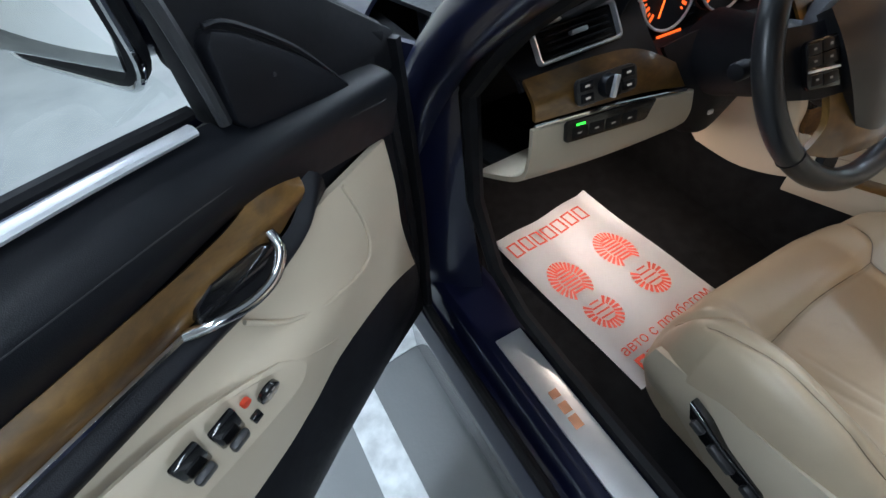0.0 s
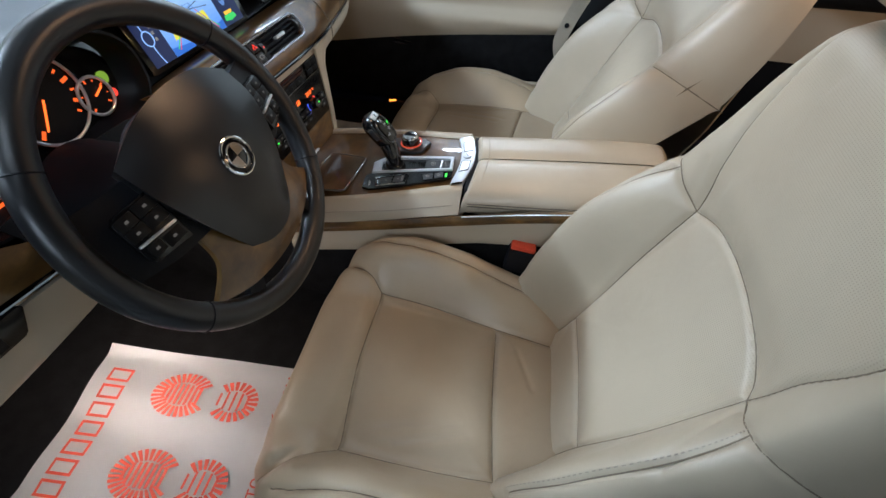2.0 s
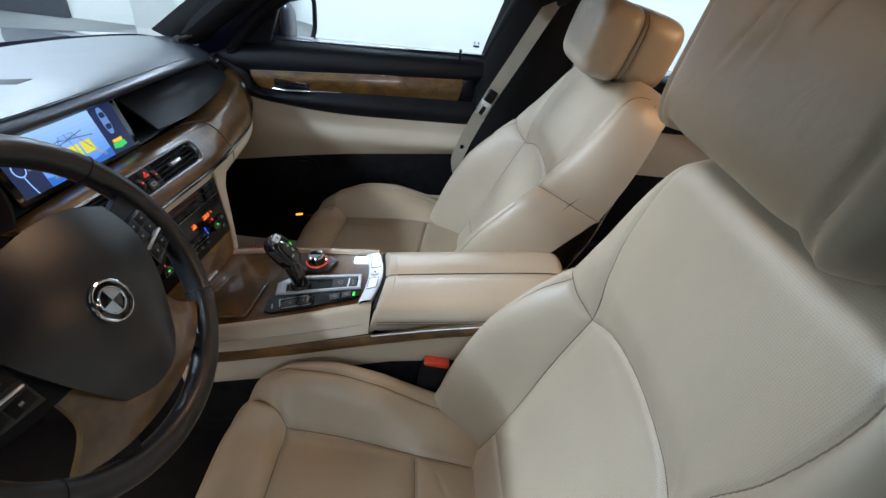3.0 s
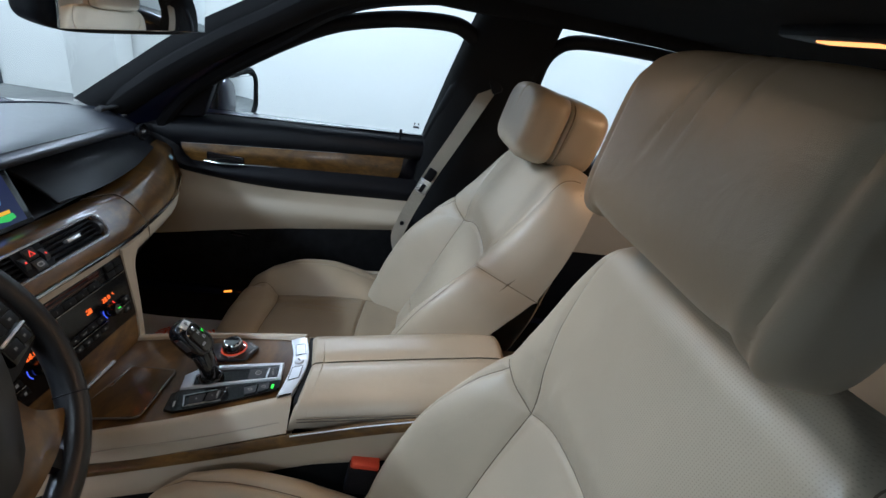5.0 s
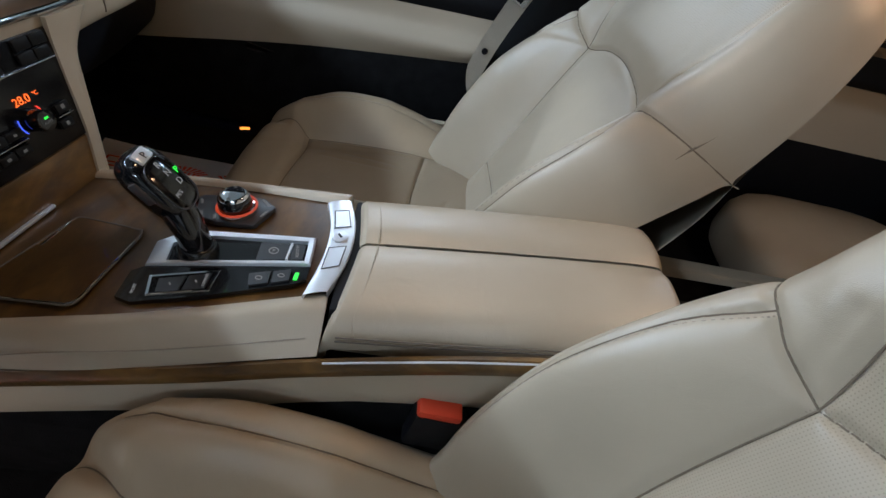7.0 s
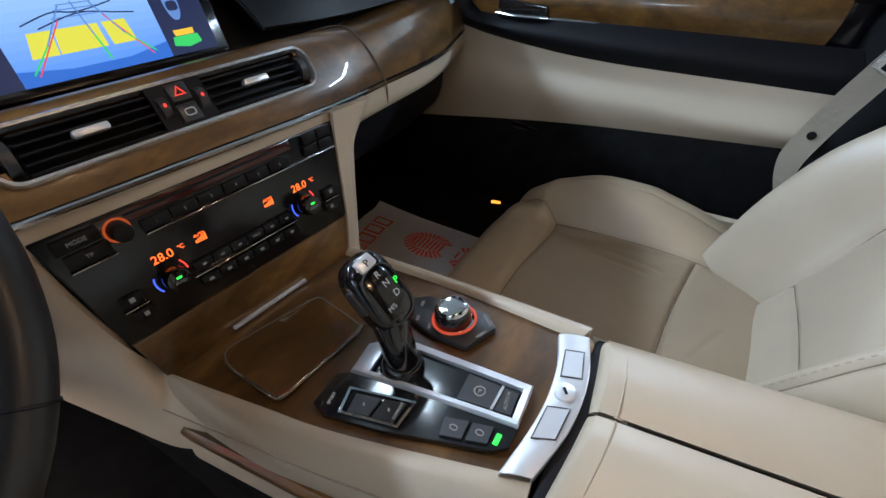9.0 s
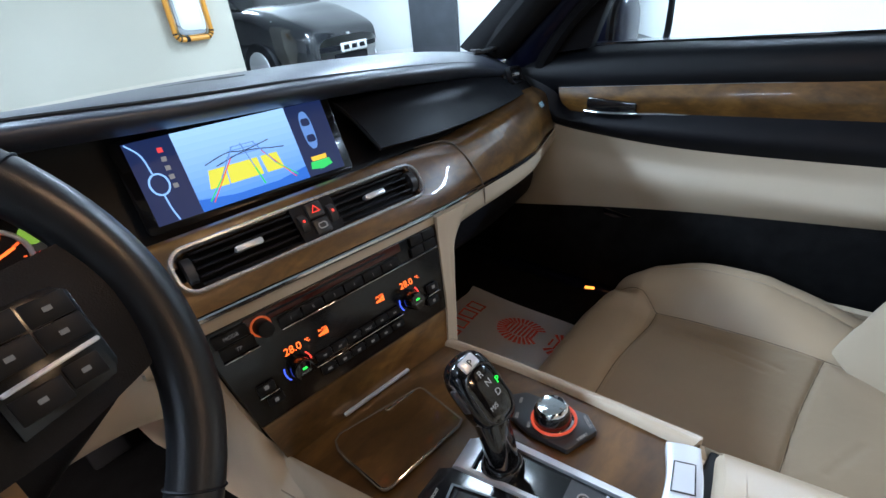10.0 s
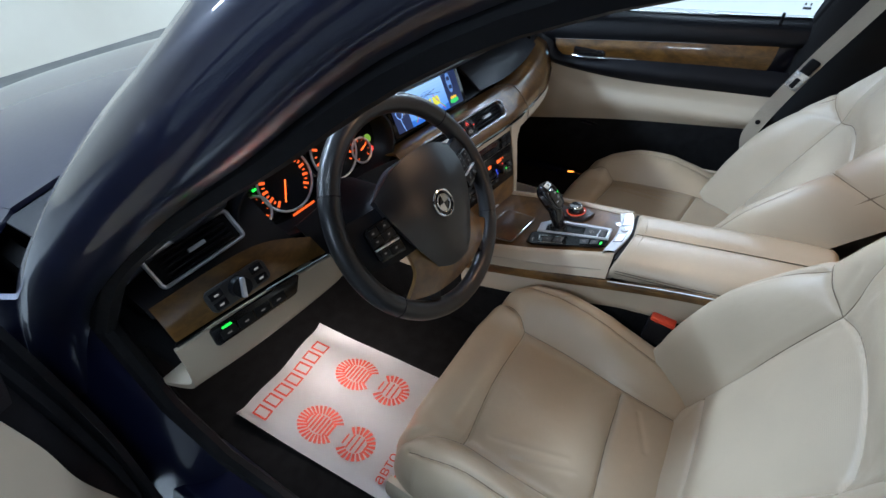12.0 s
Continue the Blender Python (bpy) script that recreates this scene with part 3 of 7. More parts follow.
def cushion_height(dx, y):
    a = np.abs(dx)
    z = smooth1([(0.02, 0.510), (0.13, 0.520), (0.3, 0.524), (0.42, 0.540), (0.47, 0.550), (0.52, 0.544), (0.55, 0.518), (0.566, 0.46)], y)
    # the side bolsters arch: low at the back, highest under the thigh, round at the front
    arch = smooth1([(0.02, 0.010), (0.10, 0.012), (0.165, 0.026), (0.265, 0.064), (0.307, 0.080), (0.385, 0.088), (0.45, 0.068), (0.508, 0.036), (0.545, 0.0), (0.57, -0.01)], y)
    z = z + arch * smooth(0.118, 0.200, a)
    edge = np.clip((a - 0.212) / 0.043, 0, 1)
    # a groove parts the bolster's round end from the thigh pad
    z = z - 0.018 * smooth(0.145, 0.19, a) * np.exp(-((y - 0.50 - 0.9 * (a - 0.185)) / 0.014) ** 2)
    # the thigh pad is a separate roll
    z = z + 0.006 * (1 - smooth(0.14, 0.19, a)) * smooth(0.435, 0.47, y)
    return z - 0.11 * (1 - np.sqrt(np.clip(1 - edge ** 2.2, 0, 1)))


RECLINE = {-1: radians(22.3), 1: radians(25.5)}
FOOT_Y = {-1: 0.122, 1: 0.142}
LEAN = {-1: 0.16, 1: -0.06}


def back_point(side, dx, p, out):
    """Places a point of the back: across, up along it, and out of it. The upper half tips on its own hinge."""
    lean = LEAN[side] * np.clip(p - 0.36, 0, 1)
    c, s = math.cos(RECLINE[side]), math.sin(RECLINE[side])
    y = FOOT_Y[side] - s * p + (out + lean) * c
    z = 0.525 + c * p + (out + lean) * s
    return side * (BACK_X - dx), y, z


HALF = [(-0.03, 0.215), (0.0, 0.222), (0.15, 0.243), (0.30, 0.243), (0.37, 0.234), (0.44, 0.228), (0.50, 0.218), (0.55, 0.198), (0.585, 0.165), (0.605, 0.11)]


def back_depth(p):
    """How far the backrest's sides run back, thinner towards the shoulders."""
    return smooth1([(-0.03, 0.135), (0.28, 0.135), (0.42, 0.112), (0.52, 0.090), (0.62, 0.075)], p)


def back_out(u, p):
    a = np.abs(u)
    env = smooth1([(-0.03, 0.80), (0.05, 0.97), (0.12, 1.0), (0.20, 0.95), (0.28, 0.72), (0.34, 0.48), (0.42, 0.22), (0.62, 0.10)], p)
    out = 0.098 * smooth(0.48, 0.84, a) * env
    out = out + 0.018 * smooth(0.33, 0.40, p) * (1 - a ** 2)
    edge = np.clip((a - 0.80) / 0.20, 0, 1)
    out = out - back_depth(p) * (1 - np.sqrt(np.clip(1 - edge ** 2.2, 0, 1)))
    top = np.clip((p - 0.545) / 0.06, 0, 1)
    return out - 0.05 * (1 - np.sqrt(np.clip(1 - top ** 2, 0, 1)))


def superblob(cx, cy, cz, hx, hy, hz, e=0.45, nu=40, nv=28, bend=0.0):
    def even(w):
        c, k = math.cos(w), math.sin(w)
        n = (abs(c) ** (2 / e) + abs(k) ** (2 / e)) ** (e / 2)
        return c / n, k / n
    rows = []
    for i in range(nv + 1):
        ring, high = even(-math.pi / 2 + math.pi * i / nv)
        row = []
        for j in range(nu):
            x, y = even(2 * math.pi * j / nu)
            row.append((cx + hx * ring * x, cy + hy * ring * y - bend * (ring * x) ** 2, cz + hz * high))
        rows.append(row)
    bm = grid_mesh(rows, close_u=True)
    bmesh.ops.remove_doubles(bm, verts=bm.verts, dist=1e-5)
    bmesh.ops.recalc_face_normals(bm, faces=bm.faces)
    return bm


def flipped(bm, side):
    if side > 0:
        bmesh.ops.reverse_faces(bm, faces=bm.faces)
    return bm


# the far cushion is drawn a little further out
CREASES = {-1: ((-0.36, 0.20, 0.0), (-0.17, 0.15, 0.1), (0.10, 0.10, 0.45)), 1: ((0.1, 0.1, 0.3),)}
REACH = {-1: (0.0, 0.0, 0.0), 1: (0.012, 0.085, -0.070)}


def thread(line, side, place, r=0.0009):
    return tube([place(side, q.x, q.y) for q in smoothline([(p[0], p[1], 0) for p in line], 40)], r, 5)


def seat(side, name, label):
    s = thing(name, label, "seat", (side * CUSHION_X, 0.3, 0.35), group="front seats")
    inv = Matrix.Translation((-side * CUSHION_X, -0.3, -0.35))

    def add(name, bm, mat, lab="", parent=None):
        bm.transform(inv)
        return part(name, bm, mat, parent or s, lab)

    # cushion skin
    dx, y = np.meshgrid(np.linspace(-0.255, 0.255, 171), np.linspace(0.03, 0.566, 165))
    d = seam_field(dx, y, CUSHION_SEAMS)
    z = cushion_height(dx, y) + puffed(d)
    taper = smooth1([(0.03, 1.0), (0.42, 1.0), (0.47, 0.985), (0.51, 0.94), (0.54, 0.86), (0.566, 0.76)], y)
    # a few creases in the leather of the middle panel
    for x0, y0, x1, y1 in ((-0.10, 0.40, -0.06, 0.27), (-0.115, 0.36, -0.075, 0.25), (0.02, 0.16, 0.09, 0.19)):
        z = z - 0.0016 * np.exp(-(seam_field(dx, y, [[(x0, y0), (x1, y1)]]) / 0.004) ** 2)
    zb = np.where((np.abs(dx) > 0.2549) | (y > 0.5655), 0.36, z)
    cush = add("cushion", flipped(sheet(side * (CUSHION_X - dx * taper), y + REACH[side][0] + REACH[side][1] * y, zb + REACH[side][2] * smooth(0.2, 0.55, y), [[(q[0], q[1]) for q in r] for r in np.stack([dx, y], -1).tolist()]), side), M_SHADED_CUSHION, "cream leather seat cushion with raised bolsters")
    cush.data.materials.append(M_SHADED_PANEL)
    # middle panel faces, which take the leather with the deeper painted shade
    worn = (dx > curve1([(0.10, -0.125), (0.3, -0.138), (0.432, -0.142)], y)) & (dx < curve1([(0.11, 0.11), (0.3, 0.135), (0.446, 0.139)], y)) & (y < 0.440)
    cush.data.polygons.foreach_set("material_index", worn[:-1, :-1].astype(int).ravel().tolist())
    for i, line in enumerate(CUSHION_SEAMS):
        def on_cushion(sd, a, b):
            slim = float(smooth1([(0.03, 1.0), (0.42, 1.0), (0.47, 0.985), (0.51, 0.94), (0.54, 0.86), (0.566, 0.76)], np.array(b)))
            return sd * (CUSHION_X - a * slim), b + REACH[sd][0] + REACH[sd][1] * b, float(cushion_height(np.array(a), np.array(b))) - 0.0038 + REACH[sd][2] * float(smooth(0.2, 0.55, np.array(b)))
        add("seam", thread(line, side, on_cushion), M_CREASE, parent=cush)
    add("seat_frame", box((0.44, 0.46, 0.10), (side * CUSHION_X, 0.28, 0.385), 0.02), M_BLACK)
    for k in (-0.2, 0.2):
        add("seat_rail", box((0.05, 0.62, 0.045), (side * CUSHION_X + k, 0.22, 0.362), 0.008), M_BLACK)
    add("side_panel", loft([[(side * (CUSHION_X + 0.247), 0.05, 0.56), (side * (CUSHION_X + 0.256), 0.3, 0.545), (side * (CUSHION_X + 0.246), 0.53, 0.50)], [(side * (CUSHION_X + 0.262), 0.05, 0.47), (side * (CUSHION_X + 0.270), 0.3, 0.465), (side * (CUSHION_X + 0.25), 0.535, 0.44)], [(side * (CUSHION_X + 0.258), 0.05, 0.37), (side * (CUSHION_X + 0.262), 0.3, 0.365), (side * (CUSHION_X + 0.235), 0.50, 0.375)]], 18, 13, 0.012), M_TRIM, "cream moulded seat side panel")
    ctl = add("control_panel", prism([(0.438, 0.506), (0.425, 0.470), (0.398, 0.448), (0.330, 0.434), (0.282, 0.444), (0.300, 0.462), (0.365, 0.476), (0.402, 0.494)], side * (CUSHION_X + 0.258), side * (CUSHION_X + 0.276), "x", 0.003), M_GLOSS, "black seat adjustment panel")
    for yy, zz, l in ((0.408, 0.476, 0.022), (0.360, 0.458, 0.045), (0.310, 0.448, 0.022)):
        add("adjuster", box((0.012, l, 0.016), (side * (CUSHION_X + 0.279), yy, zz), 0.004, (14, 0, 0)), M_BUTTON, "dark seat adjuster", ctl)

    # backrest skin: lower panel and bolsters, upper panel perforated
    u, p = np.meshgrid(np.linspace(-1, 1, 190), np.linspace(-0.03, 0.605, 200))
    half = smooth1(HALF, p)
    dxx = u * half
    dd = seam_field(dxx, p, BACK_SEAMS)
    o = back_out(u, p) + puffed(dd)
    o = o - 0.0025 * np.exp(-(seam_field(dxx, p, [[(-0.15, 0.325), (-0.21, 0.27)], [(0.15, 0.335), (0.165, 0.38)], [(0.145, 0.345), (0.158, 0.40)]]) / 0.006) ** 2)
    X, Y, Z = back_point(side, dxx, p, o)
    # which leather each face is cut from
    inner_lo = (np.abs(dxx) < curve1([(0.06, 0.112), (0.2, 0.128), (0.325, 0.135)], p)) & (p > 0.058) & (p < 0.355 - 0.03 * (dxx / 0.135) ** 2)
    inner_hi = (np.abs(dxx) < curve1([(q[1], q[0]) for q in PIPE], p)) & (p >= 0.355 - 0.03 * (dxx / 0.135) ** 2)
    mask = inner_lo | inner_hi
    bm = flipped(sheet(X, Y, Z, [[(q[0], q[1]) for q in r] for r in np.stack([dxx, p], -1).tolist()]), -side)
    bm.faces.ensure_lookup_table()
    nu = u.shape[1]
    for i, f in enumerate(bm.faces):
        r, c = divmod(i, nu - 1)
        f.material_index = 1 if mask[r, c] else 0
    back = add("backrest", bm, M_LEATHER, "cream leather backrest with perforated middle panels")
    back.data.materials.append(M_PERF)
    for line in BACK_SEAMS:
        def on_back(sd, a, b):
            h = float(smooth1(HALF, np.array(b)))
            return tuple(float(w) for w in back_point(sd, a, b, float(back_out(np.array(a / h), np.array(b))) - 0.0038))
        add("seam", thread(line, side, on_back), M_CREASE, parent=back)
    # side joint, and the twin stitching along the bolsters' ridges
    for sg in (-1, 1):
        add("side_joint", tube([on_back(side, sg * 0.968 * float(smooth1(HALF, np.array(q))), q) for q in np.linspace(0.0, 0.585, 40).tolist()], 0.0016, 5), M_CREASE, parent=back)
        line = smoothline([(sg * (x - 0.005), y, 0) for x, y in RIDGE], 90)
        for k in range(0, 88, 2):
            add("stitch", tube([Vector(on_back(side, q.x, q.y)) + Vector((0, 0.0034, 0.0014)) for q in line[k:k + 2]], 0.0008, 4), M_STITCH, parent=back)
    # rear shell
    u, p = np.meshgrid(np.linspace(-1, 1, 30), np.linspace(-0.03, 0.60, 30))
    X, Y, Z = back_point(side, u * smooth1(HALF, p) * 0.995, p, 0.030 - back_depth(p) - 0.050 * (1 - np.abs(u) ** 4) * (1 - (p / 0.62) ** 6))
    add("back_shell", flipped(sheet(X, Y, Z), side), M_TRIM, "cream moulded backrest shell")
    # headrest
    hx, hy, hz = (-BACK_X + 0.017, -0.075, 1.190) if side < 0 else (BACK_X, -0.108, 1.108)
    tip = Matrix.Translation((hx, hy, hz)) @ pose(0, 0, 0, math.degrees(RECLINE[side]) - 14) @ Matrix.Translation((-hx, -hy, -hz))

    def tipped(bm):
        bm.transform(tip)
        return bm

    HS, WIDE = (1.0, 0.147) if side < 0 else (0.84, 0.132)
    pad = superblob(hx, hy + 0.035, hz, WIDE * HS, 0.054 * HS, 0.085 * HS, 0.46, 220, 110, bend=-0.012)
    for v in pad.verts:
        a, w = (v.co.x - hx) / WIDE * side, (v.co.z - hz) / 0.085
        if w < 0:
            v.co.z -= (0.030 if side < 0 else 0.014) * float(smooth(0.70, 0.98, abs(a))) * min(1.0, -1.2 * w)
        if v.co.y > hy + 0.045:
            for u0, lean, w0 in CREASES[side]:
                v.co.y -= 0.0024 * (math.exp(-((a - u0 - lean * w) / 0.028) ** 2) - 0.6 * math.exp(-((a - u0 - 0.055 - lean * w) / 0.035) ** 2)) * float(smooth(w0 - 0.3, w0 + 0.25, w))
            v.co.y -= 0.005 * math.exp(-((abs(a) - 0.85) / 0.035) ** 2)
    head = add("headrest", tipped(pad), M_LEATHER, "padded cream leather headrest")
    add("headrest_rear", tipped(superblob(hx, hy - 0.045 * HS, hz + 0.004, 0.125 * HS, 0.064 * HS, 0.081 * HS, 0.46)), M_LEATHER, parent=head)
    add("headrest_seam", tipped(tube([(hx + HS * 0.1255 * math.copysign(abs(math.cos(k)) ** 0.5, math.cos(k)), hy - 0.002, hz + HS * 0.0800 * math.copysign(abs(math.sin(k)) ** 0.5, math.sin(k))) for k in (2 * math.pi * i / 60 for i in range(60))], 0.0016, 6, True)), M_CREASE, parent=head)
    for k in (-0.055, 0.055):
        add("headrest_post", cyl(0.006, 0.10, (hx + k, hy - 0.060, hz - 0.105), (-8 - side * 8, 0, 0), 12), M_CHROME)
    return s


seat(-1, "driver_seat", "cream leather driver seat, creased, with dark seams and tall headrest")
seat(1, "passenger_seat", "cream leather passenger seat with perforated panels beside the console")

rear = thing("rear_bench", "brown-shaded cream leather rear bench seat", "seat", (0, -0.85, 0.35))
for sx in (-0.36, 0.36):
    part("cushion", superblob(sx, 0.08, 0.13, 0.30, 0.27, 0.09, 0.5), M_LEATHER, rear)
    part("backrest", superblob(sx, -0.24, 0.42, 0.30, 0.10, 0.34, 0.5), M_LEATHER, rear)

# ---- dashboard ----
dash = thing("dashboard", "black leather dashboard with walnut band, chrome strips and cream lower part", "dashboard", (0, 0.85, 0.6))


def onto(parent):
    return Matrix.Translation(-Vector(parent.location))


def dpart(name, bm, mat, label="", parent=None):
    bm.transform(onto(dash))
    return part(name, bm, mat, parent or dash, label)


EDGE = [(-0.715, 0.845, 0.925), (-0.60, 0.835, 0.955), (-0.48, 0.812, 0.985), (-0.34, 0.80, 1.000), (-0.20, 0.795, 0.997), (-0.05, 0.79, 0.986), (0.15, 0.79, 0.973), (0.40, 0.815, 0.945), (0.58, 0.855, 0.911), (0.70, 0.89, 0.880)]
CREST = [(-0.72, 0.91, 0.945), (-0.60, 0.905, 0.968), (-0.48, 0.885, 0.996), (-0.34, 0.88, 1.004), (-0.20, 0.88, 0.998), (-0.05, 0.885, 0.989), (0.15, 0.885, 0.981), (0.40, 0.905, 0.959), (0.58, 0.93, 0.934), (0.71, 0.95, 0.905)]
BASE = [(-0.71, 0.99, 0.925), (-0.55, 1.08, 0.945), (-0.42, 1.13, 0.952), (-0.28, 1.165, 0.956), (-0.14, 1.185, 0.958), (0.0, 1.19, 0.958), (0.15, 1.185, 0.956), (0.38, 1.14, 0.95), (0.56, 1.07, 0.94), (0.71, 0.99, 0.92)]
LIP = [(x, y + 0.014, z - 0.022) for x, y, z in EDGE]
BACKLIP = [(x, y + 0.075, z - 0.030) for x, y, z in EDGE]
dpart("dash_top", loft([BACKLIP, LIP, EDGE, CREST, BASE], 70, 41), M_DASH, "black grained leather dash top with stitched edge")
for k in (0.010, 0.016):
    dpart("dash_stitching", tube([Vector(q) + Vector((0, k, 0.0035)) for q in smoothline(EDGE, 90)], 0.0012, 5), M_BUTTON, parent=None)
grille = prism([(-0.20, 0.93), (-0.12, 0.905), (0.02, 0.90), (0.075, 0.905), (0.06, 0.96), (0.0, 1.0), (-0.15, 1.01), (-0.22, 0.99)], 0.978, 0.986, "z", 0.002)
for v in grille.verts:
    v.co.z -= 0.001 + 0.075 * (v.co.y - 0.90)
dpart("dash_speaker", grille, M_BLACK, "matt black speaker grille in the dash top")
for s, x in ((-1, -0.66), (1, 0.645)):
    dpart("demister_vent", box((0.10, 0.02, 0.006), (x, 0.955, 0.947 if s < 0 else 0.928), 0.002, (0, 8 * -s, 25 * -s)), M_BUTTON)
    for i in range(7):
        dpart("demister_slat", box((0.003, 0.022, 0.006), (x - 0.042 + 0.014 * i, 0.955 + 0.0055 * s * (i - 3), (0.951 if s < 0 else 0.932) - 0.0018 * s * (i - 3)), 0.0006, (0, 0, 25 * -s)), M_BUTTON)

# the walnut band from the wheel to the far door
W_TOP = [(-0.19, 0.835, 0.852), (0.0, 0.820, 0.852), (0.19, 0.795, 0.853), (0.30, 0.785, 0.856), (0.45, 0.800, 0.860), (0.60, 0.835, 0.858), (0.715, 0.86, 0.85)]
W_CREST = [(-0.19, 0.785, 0.874), (0.0, 0.760, 0.875), (0.17, 0.738, 0.876), (0.28, 0.735, 0.867), (0.45, 0.757, 0.858), (0.60, 0.798, 0.848), (0.725, 0.83, 0.835)]
W_FACE = [(-0.19, 0.768, 0.866), (0.0, 0.744, 0.867), (0.17, 0.722, 0.867), (0.275, 0.713, 0.853), (0.45, 0.737, 0.836), (0.60, 0.780, 0.822), (0.727, 0.82, 0.808)]
W_MID = [(-0.19, 0.740, 0.834), (0.0, 0.715, 0.833), (0.17, 0.695, 0.832), (0.268, 0.698, 0.829), (0.45, 0.724, 0.810), (0.60, 0.770, 0.796), (0.728, 0.812, 0.784)]
W_LOW = [(-0.19, 0.728, 0.818), (0.0, 0.704, 0.815), (0.17, 0.686, 0.812), (0.262, 0.690, 0.808), (0.45, 0.718, 0.790), (0.60, 0.765, 0.776), (0.728, 0.81, 0.765)]
vm = plane_frame((0.012, 0.725, 0.853), (1, -0.125, 0), (0, 0.60, 0.80))
band = loft([W_TOP, W_CREST, W_FACE, W_MID, W_LOW], 150, 61)
to_vent = vm.inverted()
for f in band.faces[:]:
    q = to_vent @ f.calc_center_median()
    if abs(q.x) < 0.1445 and abs(q.y) < 0.0190 and abs(q.x) + 0.8 * abs(q.y) < 0.150:
        band.faces.remove(f)
bmesh.ops.solidify(band, geom=band.faces[:], thickness=0.006)
dpart("walnut_band", band, M_WOOD, "lacquered burr walnut dash band")
dpart("chrome_strip", tube([Vector(q) + Vector((0, -0.003, -0.003)) for q in smoothline(W_LOW, 60)], 0.0030, 8), M_CHROME, "thin chrome strip under the walnut")
tag = plane_frame((0.612, 0.7845, 0.836), (0.96, 0.28, -0.08), (0, 0.55, 0.83))
for k in (-0.009, 0.008):
    dpart("notice_label", (lambda q: (q.transform(tag), q)[1])(box((0.013, 0.011, 0.0012), (k, 0, 0.0035), 0.0004)), M_NOTICE, "small pale blue notice label")
dpart("band_joint", tube(smoothline([(0.236, 0.785, 0.858), (0.246, 0.734, 0.872), (0.256, 0.712, 0.856), (0.264, 0.694, 0.828), (0.268, 0.686, 0.806), (0.275, 0.69, 0.775)], 22), 0.0013, 6), M_SEAM)
UNDER = [(x, y + 0.002, z - 0.006) for x, y, z in W_LOW]
UNDER2 = [(x, y + 0.010, z - 0.040) for x, y, z in W_LOW]
UNDER3 = [(x, y + 0.09, z - 0.062) for x, y, z in W_LOW]
dpart("cream_rail", loft([UNDER, UNDER2, UNDER3], 50, 13, 0.004), M_TRIM, "cream leather rail under the walnut")
dpart("glovebox", loft([[(0.19, 0.80, 0.76), (0.45, 0.81, 0.74), (0.72, 0.86, 0.71)], [(0.19, 0.82, 0.64), (0.45, 0.83, 0.62), (0.72, 0.88, 0.60)], [(0.19, 1.0, 0.56), (0.45, 1.0, 0.55), (0.72, 1.0, 0.54)]], 20, 13, 0.01), M_BLACK, "black glovebox lid in the shade")

# the black face round the screen and over the far seat
F_TOP = [(x, y + 0.088, z - 0.022) for x, y, z in EDGE[4:]]
dpart("dash_face", loft([F_TOP, [(-0.19, 0.875, 0.90), (0.0, 0.862, 0.90), (0.2, 0.845, 0.90), (0.45, 0.845, 0.893), (0.70, 0.885, 0.87)], [(-0.19, 0.850, 0.845), (0.0, 0.835, 0.845), (0.2, 0.81, 0.848), (0.45, 0.80, 0.855), (0.715, 0.865, 0.848)]], 40, 13), M_SOFT, "black soft dash face")
dpart("shelf_lid", loft([[(0.148, 0.832, 0.938), (0.25, 0.822, 0.935), (0.40, 0.828, 0.922), (0.60, 0.862, 0.890)], [(0.157, 0.806, 0.914), (0.27, 0.788, 0.912), (0.42, 0.799, 0.900), (0.61, 0.848, 0.878)], [(0.165, 0.776, 0.880), (0.28, 0.764, 0.874), (0.44, 0.781, 0.866), (0.62, 0.826, 0.855)]], 30, 13, 0.008), M_SOFT, "bulging black dash panel over the glovebox")
dpart("lid_joint", tube(smoothline([(0.144, 0.834, 0.941), (0.152, 0.803, 0.913), (0.161, 0.772, 0.879)], 12), 0.0014, 5), M_RUBBER)


def vent(name, m, w, h, slats, split, parent, label, rim=None, corner=0.36):
    """An air vent: housing, chrome frame, slats and sliders, in the plane of m."""
    def put(bm):
        bm.transform(m)
        bm.transform(onto(dash))
        return bm
    v = part(name, put(box((w, h, 0.03), (0, 0, -0.026), 0.004)), M_RUBBER, parent, label)
    r = min(h * corner, 0.016)
    lines = [(rounded(w + e, h + e, r + e / 2, 7), z) for e, z in ((0.006, -0.006), (0.006, 0.002), (0.003, 0.004), (-0.002, 0.0035), (-0.005, -0.004))]
    part("vent_frame", put(grid_mesh([[(p, q, z) for p, q in line] for line, z in lines], close_u=True)), rim or M_SATIN, v, "" if rim is M_BLACK else "chrome vent frame")
    for x0, x1 in split:
        for i in range(slats):
            yy = -h / 2 + h * (i + 0.7) / (slats + 0.4)
            part("vent_slat", put(box((x1 - x0, 0.0022, 0.016), ((x0 + x1) / 2, yy, -0.006), 0.0006, (14, 0, 0))), M_BLACK, v)
        part("vent_slider", put(box((0.028, 0.0065, 0.010), ((x0 + x1) / 2, 0.001, 0.001), 0.002)), M_SATIN, v, "satin metal vent slider")
    return v


centre_vent = vent("centre_vent", vm, 0.292, 0.042, 5, [(-0.127, -0.026), (0.026, 0.127)], dash, "pair of chrome-framed centre air vents", M_BRIGHT)


def stuck(m, bm):
    bm.transform(m)
    bm.transform(onto(dash))
    return bm


